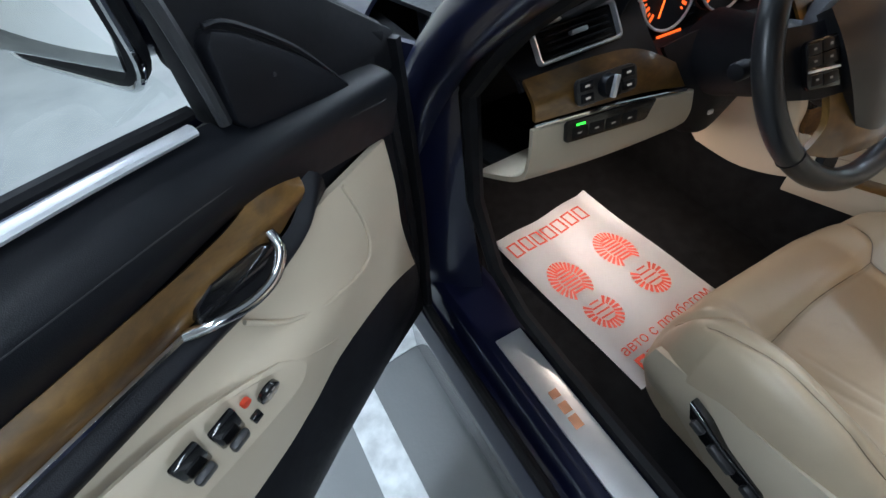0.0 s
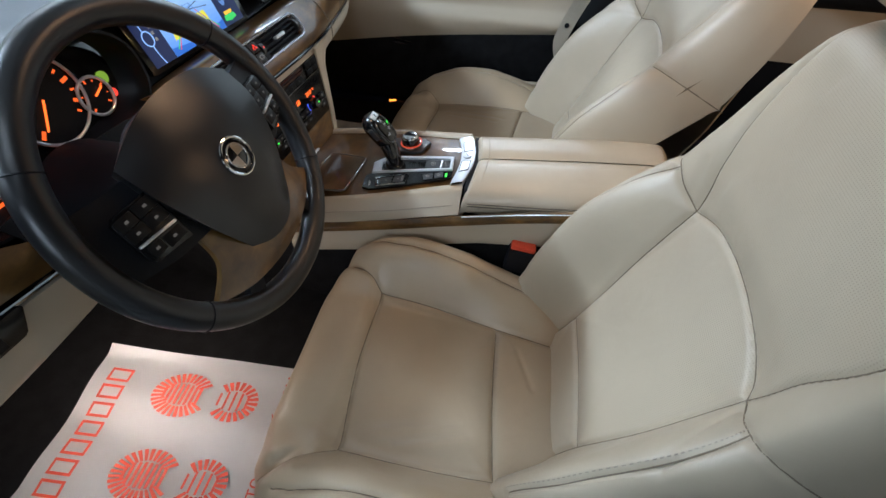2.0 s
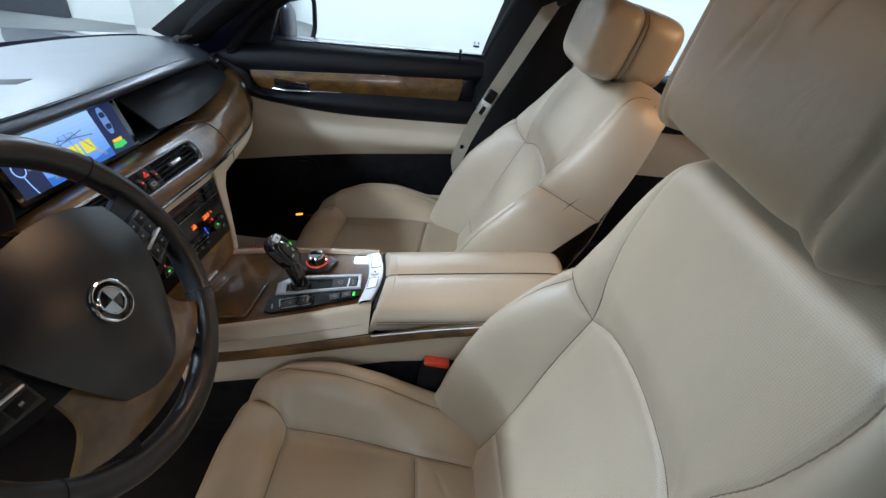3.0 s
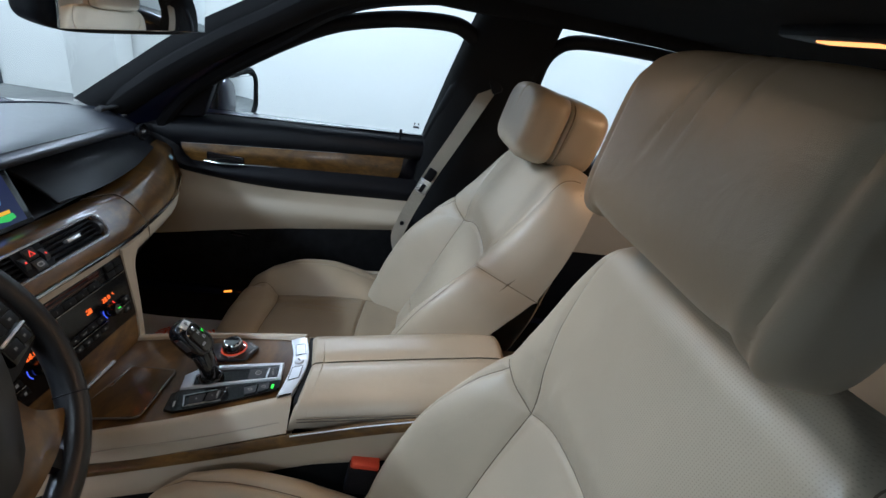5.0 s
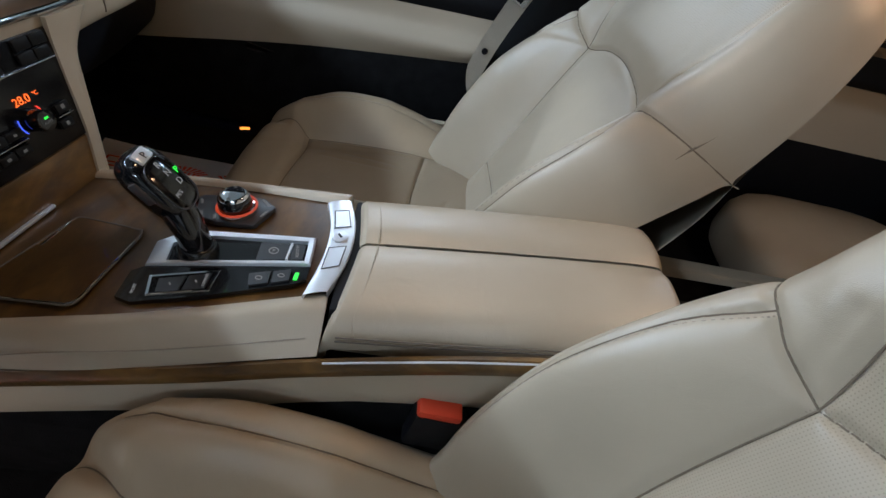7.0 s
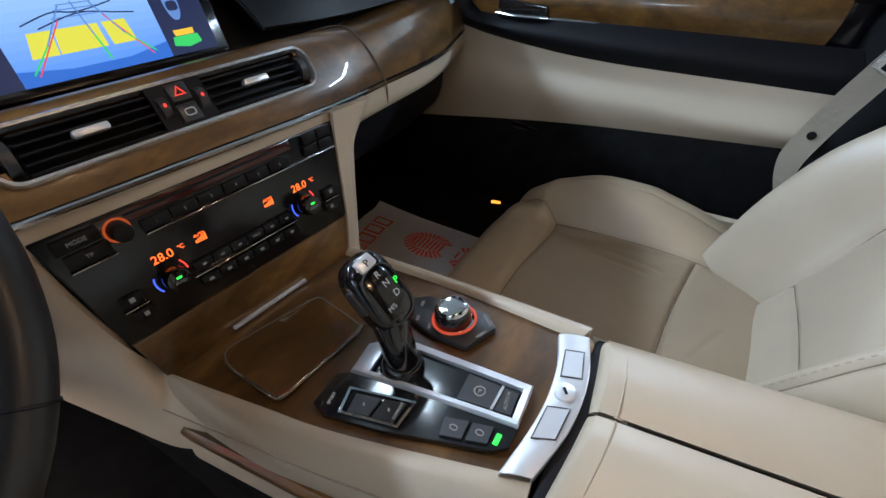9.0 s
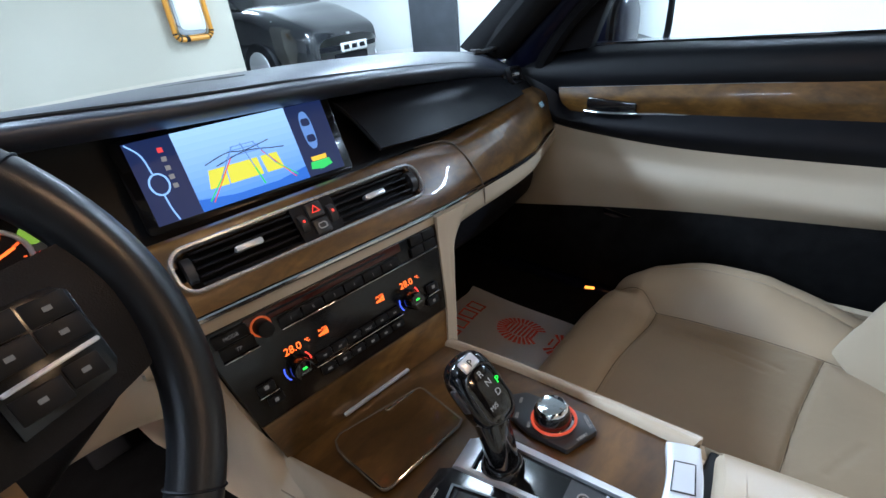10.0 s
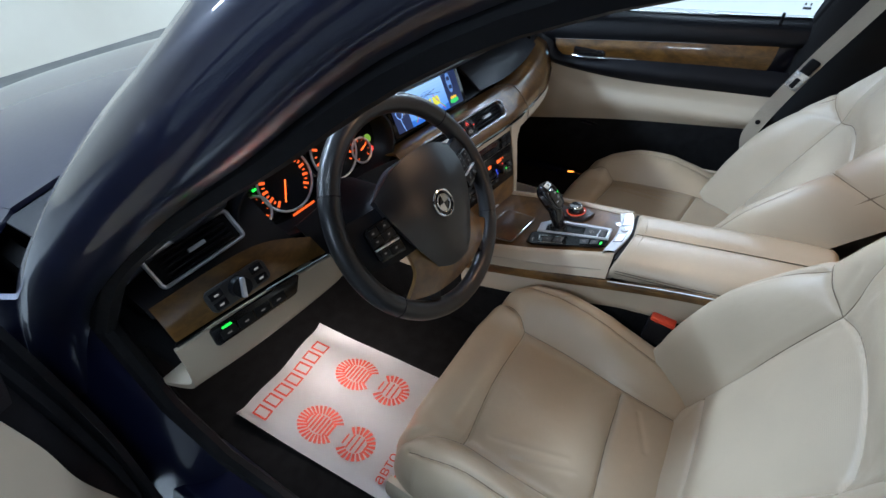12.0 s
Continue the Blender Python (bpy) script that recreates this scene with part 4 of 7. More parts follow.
part("hazard_panel", stuck(vm, prism(rounded(0.050, 0.042, 0.004), -0.008, 0.0025, "z")), M_BLACK, centre_vent)
part("hazard_button", stuck(vm, box((0.019, 0.017, 0.005), (0.0, 0.0095, 0.004), 0.002)), M_BUTTON, centre_vent, "hazard light button with red triangle")
part("hazard_mark", stuck(vm, tube([(-0.0045, 0.0065, 0.0072), (0.0045, 0.0065, 0.0072), (0, 0.0140, 0.0072)], 0.0007, 5, True)), M_REDLED, centre_vent)
part("lock_button", stuck(vm, box((0.019, 0.017, 0.005), (0.0, -0.0095, 0.004), 0.002)), M_BUTTON, centre_vent)
part("lock_mark", stuck(vm, tube([Vector((p * 0.009, q * 0.006 - 0.0095, 0.0070)) for p, q in rounded(1, 1, 0.3)], 0.0006, 5, True)), M_MARK, centre_vent)
for k in (-1, 1):
    part("vent_wheel", stuck(vm, cyl(0.012, 0.008, (k * 0.0175, 0, -0.004), (0, 90, 0), 20)), M_BUTTON, centre_vent)
    part("vent_wheel_dot", stuck(vm, box((0.002, 0.003, 0.001), (k * 0.0175, 0.001, 0.0082))), M_REDLED, centre_vent)
    part("side_wheel", stuck(vm, cyl(0.013, 0.008, (k * 0.134, 0, -0.006), (0, 90, 0), 20)), M_BUTTON, centre_vent)

vl = plane_frame((-0.612, 0.818, 0.922), (1, -0.04, 0.02), (0, 0.60, 0.80))
vent("left_vent", vl, 0.134, 0.048, 5, [(-0.052, 0.055)], dash, "chrome-framed outer air vent", corner=0.12)
gm = plane_frame((-0.588, 0.838, 0.9685), (1, -0.14, 0.22), (0, 0.78, 0.62))
grille = part("demister_grille", stuck(gm, prism(rounded(0.104, 0.050, 0.014), -0.020, 0.0015, "z", 0.003)), M_DASH, dash, "slatted side demister grille")
part("grille_well", stuck(gm, prism(rounded(0.088, 0.038, 0.010), 0.0012, 0.0022, "z")), M_RUBBER, grille)
for k in range(6):
    part("grille_slat", stuck(gm, box((0.084 - 0.012 * (k in (0, 5)), 0.0032, 0.0040), (0, -0.0150 + 0.0060 * k, 0.0032), 0.0008, (25, 0, 0))), M_BRIGHT, grille, "pale slat")
vr = plane_frame((0.635, 0.856, 0.888), (0.95, 0.30, -0.12), (0, 0.35, 0.94))
vent("right_vent", vr, 0.09, 0.030, 4, [(-0.035, 0.035)], dash, "small outer air vent", M_BLACK)
dpart("left_face", loft([[(-0.715, 0.865, 0.91), (-0.60, 0.855, 0.943), (-0.50, 0.845, 0.955)], [(-0.715, 0.815, 0.893), (-0.60, 0.80, 0.895), (-0.49, 0.79, 0.885)], [(-0.715, 0.80, 0.875), (-0.60, 0.785, 0.88), (-0.47, 0.775, 0.85)]], 24, 13, 0.01), M_BLACK)
# driver's walnut panel with the light switch, button strip and cream knee panel
dpart("walnut_panel", loft([[(-0.712, 0.802, 0.892), (-0.60, 0.782, 0.900), (-0.53, 0.774, 0.890), (-0.455, 0.766, 0.850)], [(-0.715, 0.772, 0.872), (-0.60, 0.762, 0.872), (-0.53, 0.758, 0.865), (-0.452, 0.755, 0.835)], [(-0.715, 0.766, 0.846), (-0.60, 0.752, 0.842), (-0.53, 0.746, 0.836), (-0.450, 0.742, 0.820)]], 24, 13, 0.008), M_WOOD, "lacquered walnut panel round the light switch")
dpart("panel_strip", tube(smoothline([(-0.718, 0.763, 0.842), (-0.60, 0.749, 0.837), (-0.450, 0.739, 0.815)], 20), 0.003, 8), M_CHROME)
lm = plane_frame((-0.608, 0.757, 0.870), (1, -0.10, 0), (0, 0.35, 0.94))
sw = part("light_switch", stuck(lm, prism(rounded(0.098, 0.036, 0.009), 0.0, 0.008, "z", 0.0015)), M_BUTTON, dash, "black light switch panel")
part("rotary_knob", stuck(lm, cyl(0.0165, 0.014, (0.0, 0, 0.014), (0, 0, 0), 28, 0.0145)), M_BLACK, sw)
part("knob_bar", stuck(lm, box((0.007, 0.030, 0.008), (0, 0, 0.023), 0.002, (0, 0, -20))), M_SATIN, sw, "silver knob grip")
for px, py in ((-0.034, 0.008), (-0.034, -0.008), (0.033, 0.009), (0.033, -0.008)):
    part("switch_key", stuck(lm, box((0.020, 0.012, 0.003), (px, py, 0.009), 0.001)), M_BLACK, sw)
    part("key_mark", stuck(lm, box((0.007, 0.0028, 0.0006), (px, py, 0.0108))), M_MARK, sw)
sm = plane_frame((-0.612, 0.744, 0.820), (1, -0.09, -0.06), (0, 0.20, 0.98))
strip = part("button_strip", stuck(sm, prism([(-0.066, 0.012), (-0.062, 0.016), (0.088, 0.016), (0.092, 0.012), (0.079, -0.012), (0.074, -0.015), (-0.062, -0.015), (-0.066, -0.011)][::-1], 0.0, 0.005, "z", 0.001)), M_RADIO, dash, "black button strip with a green lamp")
for i in range(4):
    part("strip_key", stuck(sm, box((0.026, 0.017, 0.003), (-0.042 + 0.029 * i, -0.003, 0.0042), 0.0008)), M_KEY, strip)
    part("key_mark", stuck(sm, box((0.007, 0.0028, 0.0004), (-0.042 + 0.029 * i, -0.004, 0.0058))), M_DIM, strip)
part("strip_lamp", stuck(sm, box((0.015, 0.0032, 0.001), (-0.042, 0.0095, 0.0070))), M_GREEN, strip, "lit green lamp")
dpart("knee_panel", loft([[(-0.722, 0.768, 0.838), (-0.60, 0.752, 0.833), (-0.452, 0.742, 0.812), (-0.432, 0.752, 0.798)], [(-0.724, 0.768, 0.785), (-0.60, 0.750, 0.780), (-0.446, 0.740, 0.768), (-0.424, 0.752, 0.768)], [(-0.728, 0.786, 0.745), (-0.60, 0.764, 0.746), (-0.452, 0.752, 0.752), (-0.430, 0.762, 0.758)], [(-0.742, 0.88, 0.70), (-0.60, 0.86, 0.722), (-0.458, 0.84, 0.740), (-0.436, 0.83, 0.748)]], 28, 25, 0.008), M_TRIM, "cream knee panel under the walnut")
dpart("column_surround", loft([[(-0.455, 0.80, 0.86), (-0.36, 0.79, 0.875), (-0.26, 0.79, 0.87), (-0.165, 0.775, 0.86)], [(-0.440, 0.768, 0.80), (-0.36, 0.750, 0.80), (-0.28, 0.758, 0.80), (-0.160, 0.765, 0.805)], [(-0.432, 0.772, 0.742), (-0.37, 0.757, 0.715), (-0.32, 0.760, 0.700), (-0.275, 0.772, 0.72)], [(-0.432, 0.82, 0.73), (-0.37, 0.80, 0.695), (-0.32, 0.80, 0.685), (-0.28, 0.81, 0.70)], [(-0.432, 0.95, 0.72), (-0.37, 0.95, 0.69), (-0.32, 0.95, 0.68), (-0.28, 0.95, 0.70)]], 26, 25, 0.008), M_BLACK, "black trim round the steering column")
dpart("lower_panel", loft([[(-0.30, 0.776, 0.792), (-0.22, 0.770, 0.797), (-0.158, 0.742, 0.803)], [(-0.30, 0.778, 0.745), (-0.22, 0.773, 0.745), (-0.162, 0.745, 0.745)], [(-0.30, 0.802, 0.700), (-0.22, 0.800, 0.697), (-0.172, 0.785, 0.692)], [(-0.30, 0.87, 0.690), (-0.22, 0.87, 0.688), (-0.190, 0.87, 0.682)]], 18, 21, 0.006), M_TRIM, "cream panel under the steering column")
km = plane_frame((-0.372, 0.742, 0.800), (1, -0.06, 0), (0, 0.1, 1))
adj = part("column_switch", stuck(km, cyl(0.0155, 0.020, (0, 0, 0.004), (0, 0, 0), 24, 0.013, 0.002)), M_BUTTON, dash, "round black column switch")
part("switch_cap", stuck(km, box((0.009, 0.016, 0.008), (0, 0, 0.015), 0.003)), M_BLACK, adj)
part("column_key", stuck(km, box((0.011, 0.008, 0.004), (0.004, -0.052, 0.002), 0.0015)), M_SATIN, dash, "small satin key under the column")
dpart("underside", loft([[(-0.71, 0.88, 0.70), (0, 0.85, 0.66), (0.71, 0.88, 0.62)], [(-0.71, 1.3, 0.66), (0, 1.3, 0.66), (0.71, 1.3, 0.62)]], 10, 4, 0.01), M_CARPET)
dpart("dash_core", box((1.38, 0.20, 0.16), (0, 1.08, 0.82), 0.02), M_BLACK)

# instruments
cm = plane_frame((-0.35, 0.838, 0.915), (1, -0.02, 0), (0, 0.30, 0.954))
cluster = thing("instrument_cluster", "black instrument cluster with orange lit dials under a hood", "instrument cluster", tuple(dash.location))
part("cluster_face", stuck(cm, prism([(-0.185, -0.05), (-0.17, -0.068), (0.12, -0.062), (0.165, -0.045), (0.18, 0.0), (0.16, 0.05), (0.10, 0.068), (-0.10, 0.070), (-0.17, 0.04)], -0.02, -0.008, "z", 0.003)), M_GLOSS, cluster)
for (dx, dy, r, ticks, needle) in ((-0.066, 0.006, 0.055, 26, -118), (0.056, 0.004, 0.054, 16, -128), (-0.141, -0.015, 0.027, 9, 150), (0.119, -0.024, 0.025, 9, 20)):
    dial = part("dial", stuck(cm, cyl(r, 0.006, (dx, dy, -0.006), (0, 0, 0), 40)), M_BLACK, cluster, "round dial with orange lit scale")
    part("dial_ring", stuck(cm, tube([(dx + r * math.cos(a), dy + r * math.sin(a), 0.0) for a in (2 * math.pi * i / 48 for i in range(48))], 0.0022, 8, True)), M_SATIN, dial, "satin metal dial ring")
    for i in range(ticks):
        a = radians(225 - 270 * i / (ticks - 1))
        big = i % 2 == 0
        part("scale_mark", stuck(cm, box((r * (0.20 if big else 0.10), r * (0.085 if big else 0.05), 0.0006), (dx + r * 0.80 * math.cos(a), dy + r * 0.80 * math.sin(a), -0.0026), 0, (0, 0, math.degrees(a)))), M_DIALMARK, dial)
    part("needle", stuck(cm, box((r * 0.72, 0.0024, 0.001), (dx + r * 0.34 * math.cos(radians(needle)), dy + r * 0.34 * math.sin(radians(needle)), -0.0012), 0, (0, 0, needle))), M_ORANGE, dial, "orange lit needle")
part("text_line", stuck(cm, box((0.052, 0.004, 0.0006), (-0.055, -0.058, -0.007))), M_DIALMARK, cluster)
part("text_line", stuck(cm, box((0.040, 0.0035, 0.0006), (0.035, -0.056, -0.007))), M_DIALMARK, cluster)
part("warning_lamp", stuck(cm, cyl(0.006, 0.001, (0.150, -0.034, -0.007))), M_REDLED, cluster)
part("turn_lamp", stuck(cm, cyl(0.009, 0.001, (0.150, -0.012, -0.007))), glow("dim_green_lamp", (0.25, 0.45, 0.04), 0.7), cluster)
part("turn_lamp", stuck(cm, box((0.012, 0.004, 0.001), (-0.122, 0.018, -0.004))), M_GREEN, cluster)
HOODRIM = [(-0.545, 0.815, 0.885), (-0.53, 0.812, 0.945), (-0.46, 0.806, 0.985), (-0.34, 0.80, 0.993), (-0.22, 0.80, 0.980), (-0.165, 0.80, 0.93), (-0.185, 0.79, 0.865), (-0.30, 0.785, 0.850), (-0.45, 0.79, 0.845)]
INRIM = [(x * 0.93 - 0.0245, y + 0.045, 0.915 + (z - 0.915) * 0.88) for x, y, z in HOODRIM]
dpart("cluster_hood", loft([HOODRIM + HOODRIM[:1], [(x, y + 0.02, z) for x, y, z in (HOODRIM + HOODRIM[:1])], INRIM + INRIM[:1]], 50, 9, 0.004), M_SOFT, "black hood over the instruments")

# screen
sc = plane_frame((0.006, 0.828, 0.908), (1, -0.155, 0), (0, 0.38, 0.925))
screen = thing("display_screen", "lit navigation screen with a blue reversing camera picture", "screen", tuple(dash.location))
part("screen_bezel", stuck(sc, prism(rounded(0.246, 0.100, 0.006), -0.012, 0.0, "z", 0.001)), M_GLOSS, screen)
M_NIGHT = glow("screen_dark_blue", (0.010, 0.022, 0.085), 0.8)
M_SKYB = glow("screen_pale_blue", (0.30, 0.52, 1.0), 1.0)
M_GRND = glow("screen_deep_blue", (0.03, 0.16, 0.62), 0.9)
M_YEL = glow("screen_yellow", (0.80, 0.74, 0.06), 0.95)
M_CAR = glow("screen_steel_blue", (0.14, 0.28, 0.62), 0.9)
M_SGRN = glow("screen_green", (0.05, 0.62, 0.12), 1.0)
M_SRED = glow("screen_red", (0.80, 0.06, 0.06), 1.0)


def flat(outline, z, mat, name="screen_field"):
    return part(name, stuck(sc, prism(outline, z, z + 0.0003, "z")), mat, screen, smooth=False)


flat([(-0.111, -0.0425), (0.112, -0.0425), (0.112, 0.0445), (-0.111, 0.0445)], 0.0002, M_NIGHT)
PIC = -0.066, 0.062
for k in range(12):
    y0, y1 = -0.0425 + 0.0870 * k / 12, -0.0425 + 0.0870 * (k + 1) / 12
    f = k / 11
    flat([(PIC[0], y0), (PIC[1], y0), (PIC[1], y1), (PIC[0], y1)], 0.0006, glow("screen_picture_blue", (0.10 + 0.30 * f, 0.30 + 0.34 * f, 0.86 + 0.12 * f), 0.95))
flat([(-0.066, -0.0425), (0.062, -0.0425), (0.062, -0.028), (0.025, -0.0345), (-0.025, -0.0345), (-0.066, -0.029)], 0.0010, M_GRND)
for x0, x1 in ((-0.045, -0.027), (-0.025, 0.010), (0.014, 0.034)):
    flat([(x0 * 1.12, -0.022), (x1 * 1.08, -0.022), (x1, -0.002), (x0, -0.002)], 0.0014, M_YEL)


def guide(a, b, mat, w=0.0007):
    part("guide_line", stuck(sc, tube([(*a, 0.002), (*b, 0.002)], w, 5)), mat, screen)


for sgn in (-1, 1):
    guide((sgn * 0.012, 0.016), (sgn * 0.032 - 0.003, -0.014), M_CAR)
    guide((sgn * 0.032 - 0.003, -0.014), (sgn * 0.052 - 0.003, -0.034), M_SGRN)
    guide((sgn * 0.018, 0.004), (sgn * 0.049 - 0.003, -0.036), M_SRED, 0.0006)
guide((-0.002, 0.018), (0.004, -0.012), M_CAR)
guide((0.004, -0.012), (0.008, -0.033), M_SGRN, 0.0009)
for k, w in ((0.016, 0.014), (0.012, 0.018), (0.006, 0.022)):
    guide((-w, k), (w, k), M_CAR, 0.0005)
part("guide_line", stuck(sc, tube(smoothline([(-0.046, 0.004, 0.002), (-0.02, 0.011, 0.002), (0.0, 0.009, 0.002), (0.03, 0.014, 0.002)], 14), 0.0006, 5)), M_NIGHT, screen)
part("guide_line", stuck(sc, tube(smoothline([(-0.035, 0.0, 0.002), (0.0, 0.008, 0.002), (0.03, 0.004, 0.002), (0.045, 0.002, 0.002)], 14), 0.0006, 5)), M_NIGHT, screen)
flat([(q[0] * 0.015 + 0.082, q[1] * 0.046 + 0.012) for q in rounded(1, 1, 0.42)], 0.0010, M_CAR, "car_picture")
for yy in (0.022, 0.002):
    flat([(q[0] * 0.011 + 0.082, q[1] * 0.009 + yy) for q in rounded(1, 1, 0.3)], 0.0014, M_NIGHT, "car_picture_window")
flat([(0.072, -0.020), (0.093, -0.020), (0.092, -0.0255), (0.073, -0.0255)], 0.0010, glow("screen_amber", (0.9, 0.5, 0.03), 1.1))
flat([(0.070, -0.026), (0.095, -0.026), (0.097, -0.034), (0.083, -0.037), (0.068, -0.034)], 0.0010, M_SGRN)
part("menu_arc", stuck(sc, tube(smoothline([(-0.109, 0.043, 0.002), (-0.099, 0.030, 0.002), (-0.096, 0.010, 0.002)], 10), 0.0009, 5)), M_SKYB, screen)
part("menu_arc", stuck(sc, tube(smoothline([(-0.094, -0.014, 0.002), (-0.093, -0.028, 0.002), (-0.090, -0.042, 0.002)], 8), 0.0009, 5)), M_SKYB, screen)
part("dial_icon", stuck(sc, tube([(-0.094 + 0.009 * math.cos(a), -0.002 + 0.011 * math.sin(a), 0.002) for a in (2 * math.pi * i / 24 for i in range(24))], 0.0010, 6, True)), M_SKYB, screen)
for i in range(5):
    part("menu_icon", stuck(sc, box((0.005, 0.005, 0.0006), (-0.080, 0.031 - 0.0095 * i, 0.0012), 0.0002)), M_MARK if i else M_SRED, screen)

# radio and climate panel
rm = plane_frame((0.003, 0.684, 0.737), (1, -0.12, 0), (0, 0.25, 0.968))
radio = thing("radio_panel", "black radio and climate panel with orange lit figures", "car radio", tuple(dash.location))
part("panel_face", stuck(rm, prism([(-0.153, 0.064), (0.150, 0.061), (0.1295, -0.052), (-0.133, -0.052)], -0.03, 0.0, "z", 0.002)), M_RADIO, radio)


def rbox(name, x, y, w, h, mat, z=0.002, d=0.004, bev=0.0012, label=""):
    return part(name, stuck(rm, box((w, h, d), (x, y, z), bev)), mat, radio, label)


rbox("disc_slot_panel", -0.012, 0.0555, 0.196, 0.0110, material("red_brown_gloss", (0.055, 0.014, 0.010), rough=0.12), 0.001, 0.002)
rbox("disc_slot", -0.012, 0.0565, 0.15, 0.0025, M_RUBBER, 0.002, 0.002)
for i in range(6):
    rbox("preset_key", -0.066 + 0.0262 * i, 0.0415, 0.0250, 0.0110, M_KEY)
for i in range(2):
    rbox("key", 0.131 - 0.0205 * i, 0.0545, 0.0190, 0.0115, M_KEY)
    rbox("key", 0.129 - 0.0205 * i, 0.0415, 0.0190, 0.0110, M_KEY)
rbox("mode_key", -0.1245, 0.0530, 0.034, 0.0125, M_KEY)
rbox("tp_key", -0.1220, 0.0385, 0.034, 0.0125, M_KEY)
rbox("key_trim", 0.031, 0.0340, 0.218, 0.0016, M_CHROME)
rbox("key_trim", -0.1215, 0.0300, 0.036, 0.0016, M_CHROME)
kn = part("volume_knob", stuck(rm, cyl(0.0088, 0.018, (-0.0955, 0.0475, 0.009), (0, 0, 0), 30, 0.0080, 0.001)), M_KEY, radio, "round volume knob with orange ring")
part("knob_ring", stuck(rm, tube([(-0.0955 + 0.0098 * math.cos(a), 0.0475 + 0.0098 * math.sin(a), 0.002) for a in (2 * math.pi * i / 30 for i in range(30))], 0.0011, 6, True)), glow("dim_orange_ring", (1.0, 0.16, 0.03), 0.35), kn)
for sx in (-0.0765, 0.0780):
    sg = 1 if sx > 0 else -1
    k = part("climate_knob", stuck(rm, cyl(0.0120, 0.020, (sx, -0.0115, 0.009), (0, 0, 0), 32, 0.0108, 0.0012)), M_GLOSS, radio, "glossy climate knob with green lamp")
    part("knob_lamp", stuck(rm, box((0.0048, 0.0018, 0.0008), (sx, -0.0085, 0.0195))), M_GREEN, k)
    part("cold_arc", stuck(rm, tube([(sx + 0.0155 * math.cos(radians(a)), -0.0115 + 0.0155 * math.sin(radians(a)), 0.001) for a in range(160, 221, 10)], 0.0008, 5)), M_BLUELED, k)
    part("warm_arc", stuck(rm, tube([(sx + 0.0155 * math.cos(radians(a)), -0.0115 + 0.0155 * math.sin(radians(a)), 0.001) for a in range(0, 50, 10)], 0.0008, 5)), M_REDLED, k)
    rbox("seat_heat_key", sx + sg * 0.0375, -0.0140, 0.018, 0.011, M_KEY)
    rbox("seat_heat_mark", sx + sg * 0.0375, -0.0125, 0.0045, 0.0045, M_DIM, 0.0042, 0.0004, 0)
    rbox("seat_heat_trim", sx + sg * 0.0370, -0.0215, 0.021, 0.0014, M_CHROME)
    rbox("seat_heat_key", sx + sg * 0.0330, -0.0300, 0.017, 0.010, M_KEY)
    rbox("seat_heat_mark", sx + sg * 0.0330, -0.0300, 0.004, 0.004, M_DIM, 0.0042, 0.0004, 0)
for i in range(6):
    fx = -0.0470 + 0.0195 * i
    rbox("fan_key", fx, -0.0155, 0.0185, 0.0095, M_KEY)
    rbox("mode_key", fx, -0.0325, 0.0180, 0.0095, M_KEY)
    if i != 3:
        rbox("key_mark", fx, -0.0155, 0.0036, 0.0022, M_DIM, 0.0042, 0.0004, 0)
    rbox("key_mark", fx, -0.0325, 0.0042, 0.0028, M_DIM, 0.0042, 0.0004, 0)
rbox("key_trim", 0.001, -0.0240, 0.122, 0.0014, M_CHROME)


def rtext(t, size, x, y, mat, z=0.0045):
    return lettering(t, size, onto(dash) @ rm @ pose(x, y, z), mat, radio)


for sx in (-0.0755, 0.0795):
    rtext("28.0", 0.0115, sx, 0.0085, M_ORANGE, 0.0008)
    rtext("°C", 0.0058, sx + 0.0175, 0.0095, M_ORANGE, 0.0008)
for sx in (-0.0765, 0.0780):
    rtext("AUTO", 0.0036, sx, -0.0130, M_DIM, 0.0196)
for sx in (-0.0385, 0.0390):
    rtext("AUTO", 0.0040, sx, 0.0120, M_ORANGE, 0.0008)
    for i in range(5):
        rbox("fan_bar", sx - 0.005 + 0.0024 * i, 0.0065 + 0.0004 * i, 0.0016, 0.0026 + 0.0010 * i, M_ORANGE, 0.0008, 0.0004, 0)
rtext("MODE", 0.0052, -0.1245, 0.0530, M_DIM)
rtext("TP", 0.0052, -0.1220, 0.0385, M_DIM)
rtext("MAX", 0.0042, 0.0115, -0.0155, M_DIM, 0.0044)
rtext("ALL", 0.0040, -0.047, -0.0325, M_DIM, 0.0046)
for i in range(6):
    rtext(str(i + 1), 0.0045, -0.066 + 0.0262 * i, 0.0415, M_DIM)
fm = plane_frame((0.002, 0.668, 0.655), (1, -0.12, 0), (0, 0.12, 0.99))
flap = part("walnut_flap", stuck(fm, prism([(-0.133, 0.030), (0.130, 0.030), (0.126, -0.034), (-0.120, -0.034)], -0.02, -0.001, "z", 0.002)), M_WOOD, dash, "lacquered walnut flap under the radio")
part("flap_handle", stuck(fm, box((0.098, 0.0042, 0.005), (0.0, -0.0175, 0.001), 0.0015)), M_SATIN, flap, "slim satin pull strip")
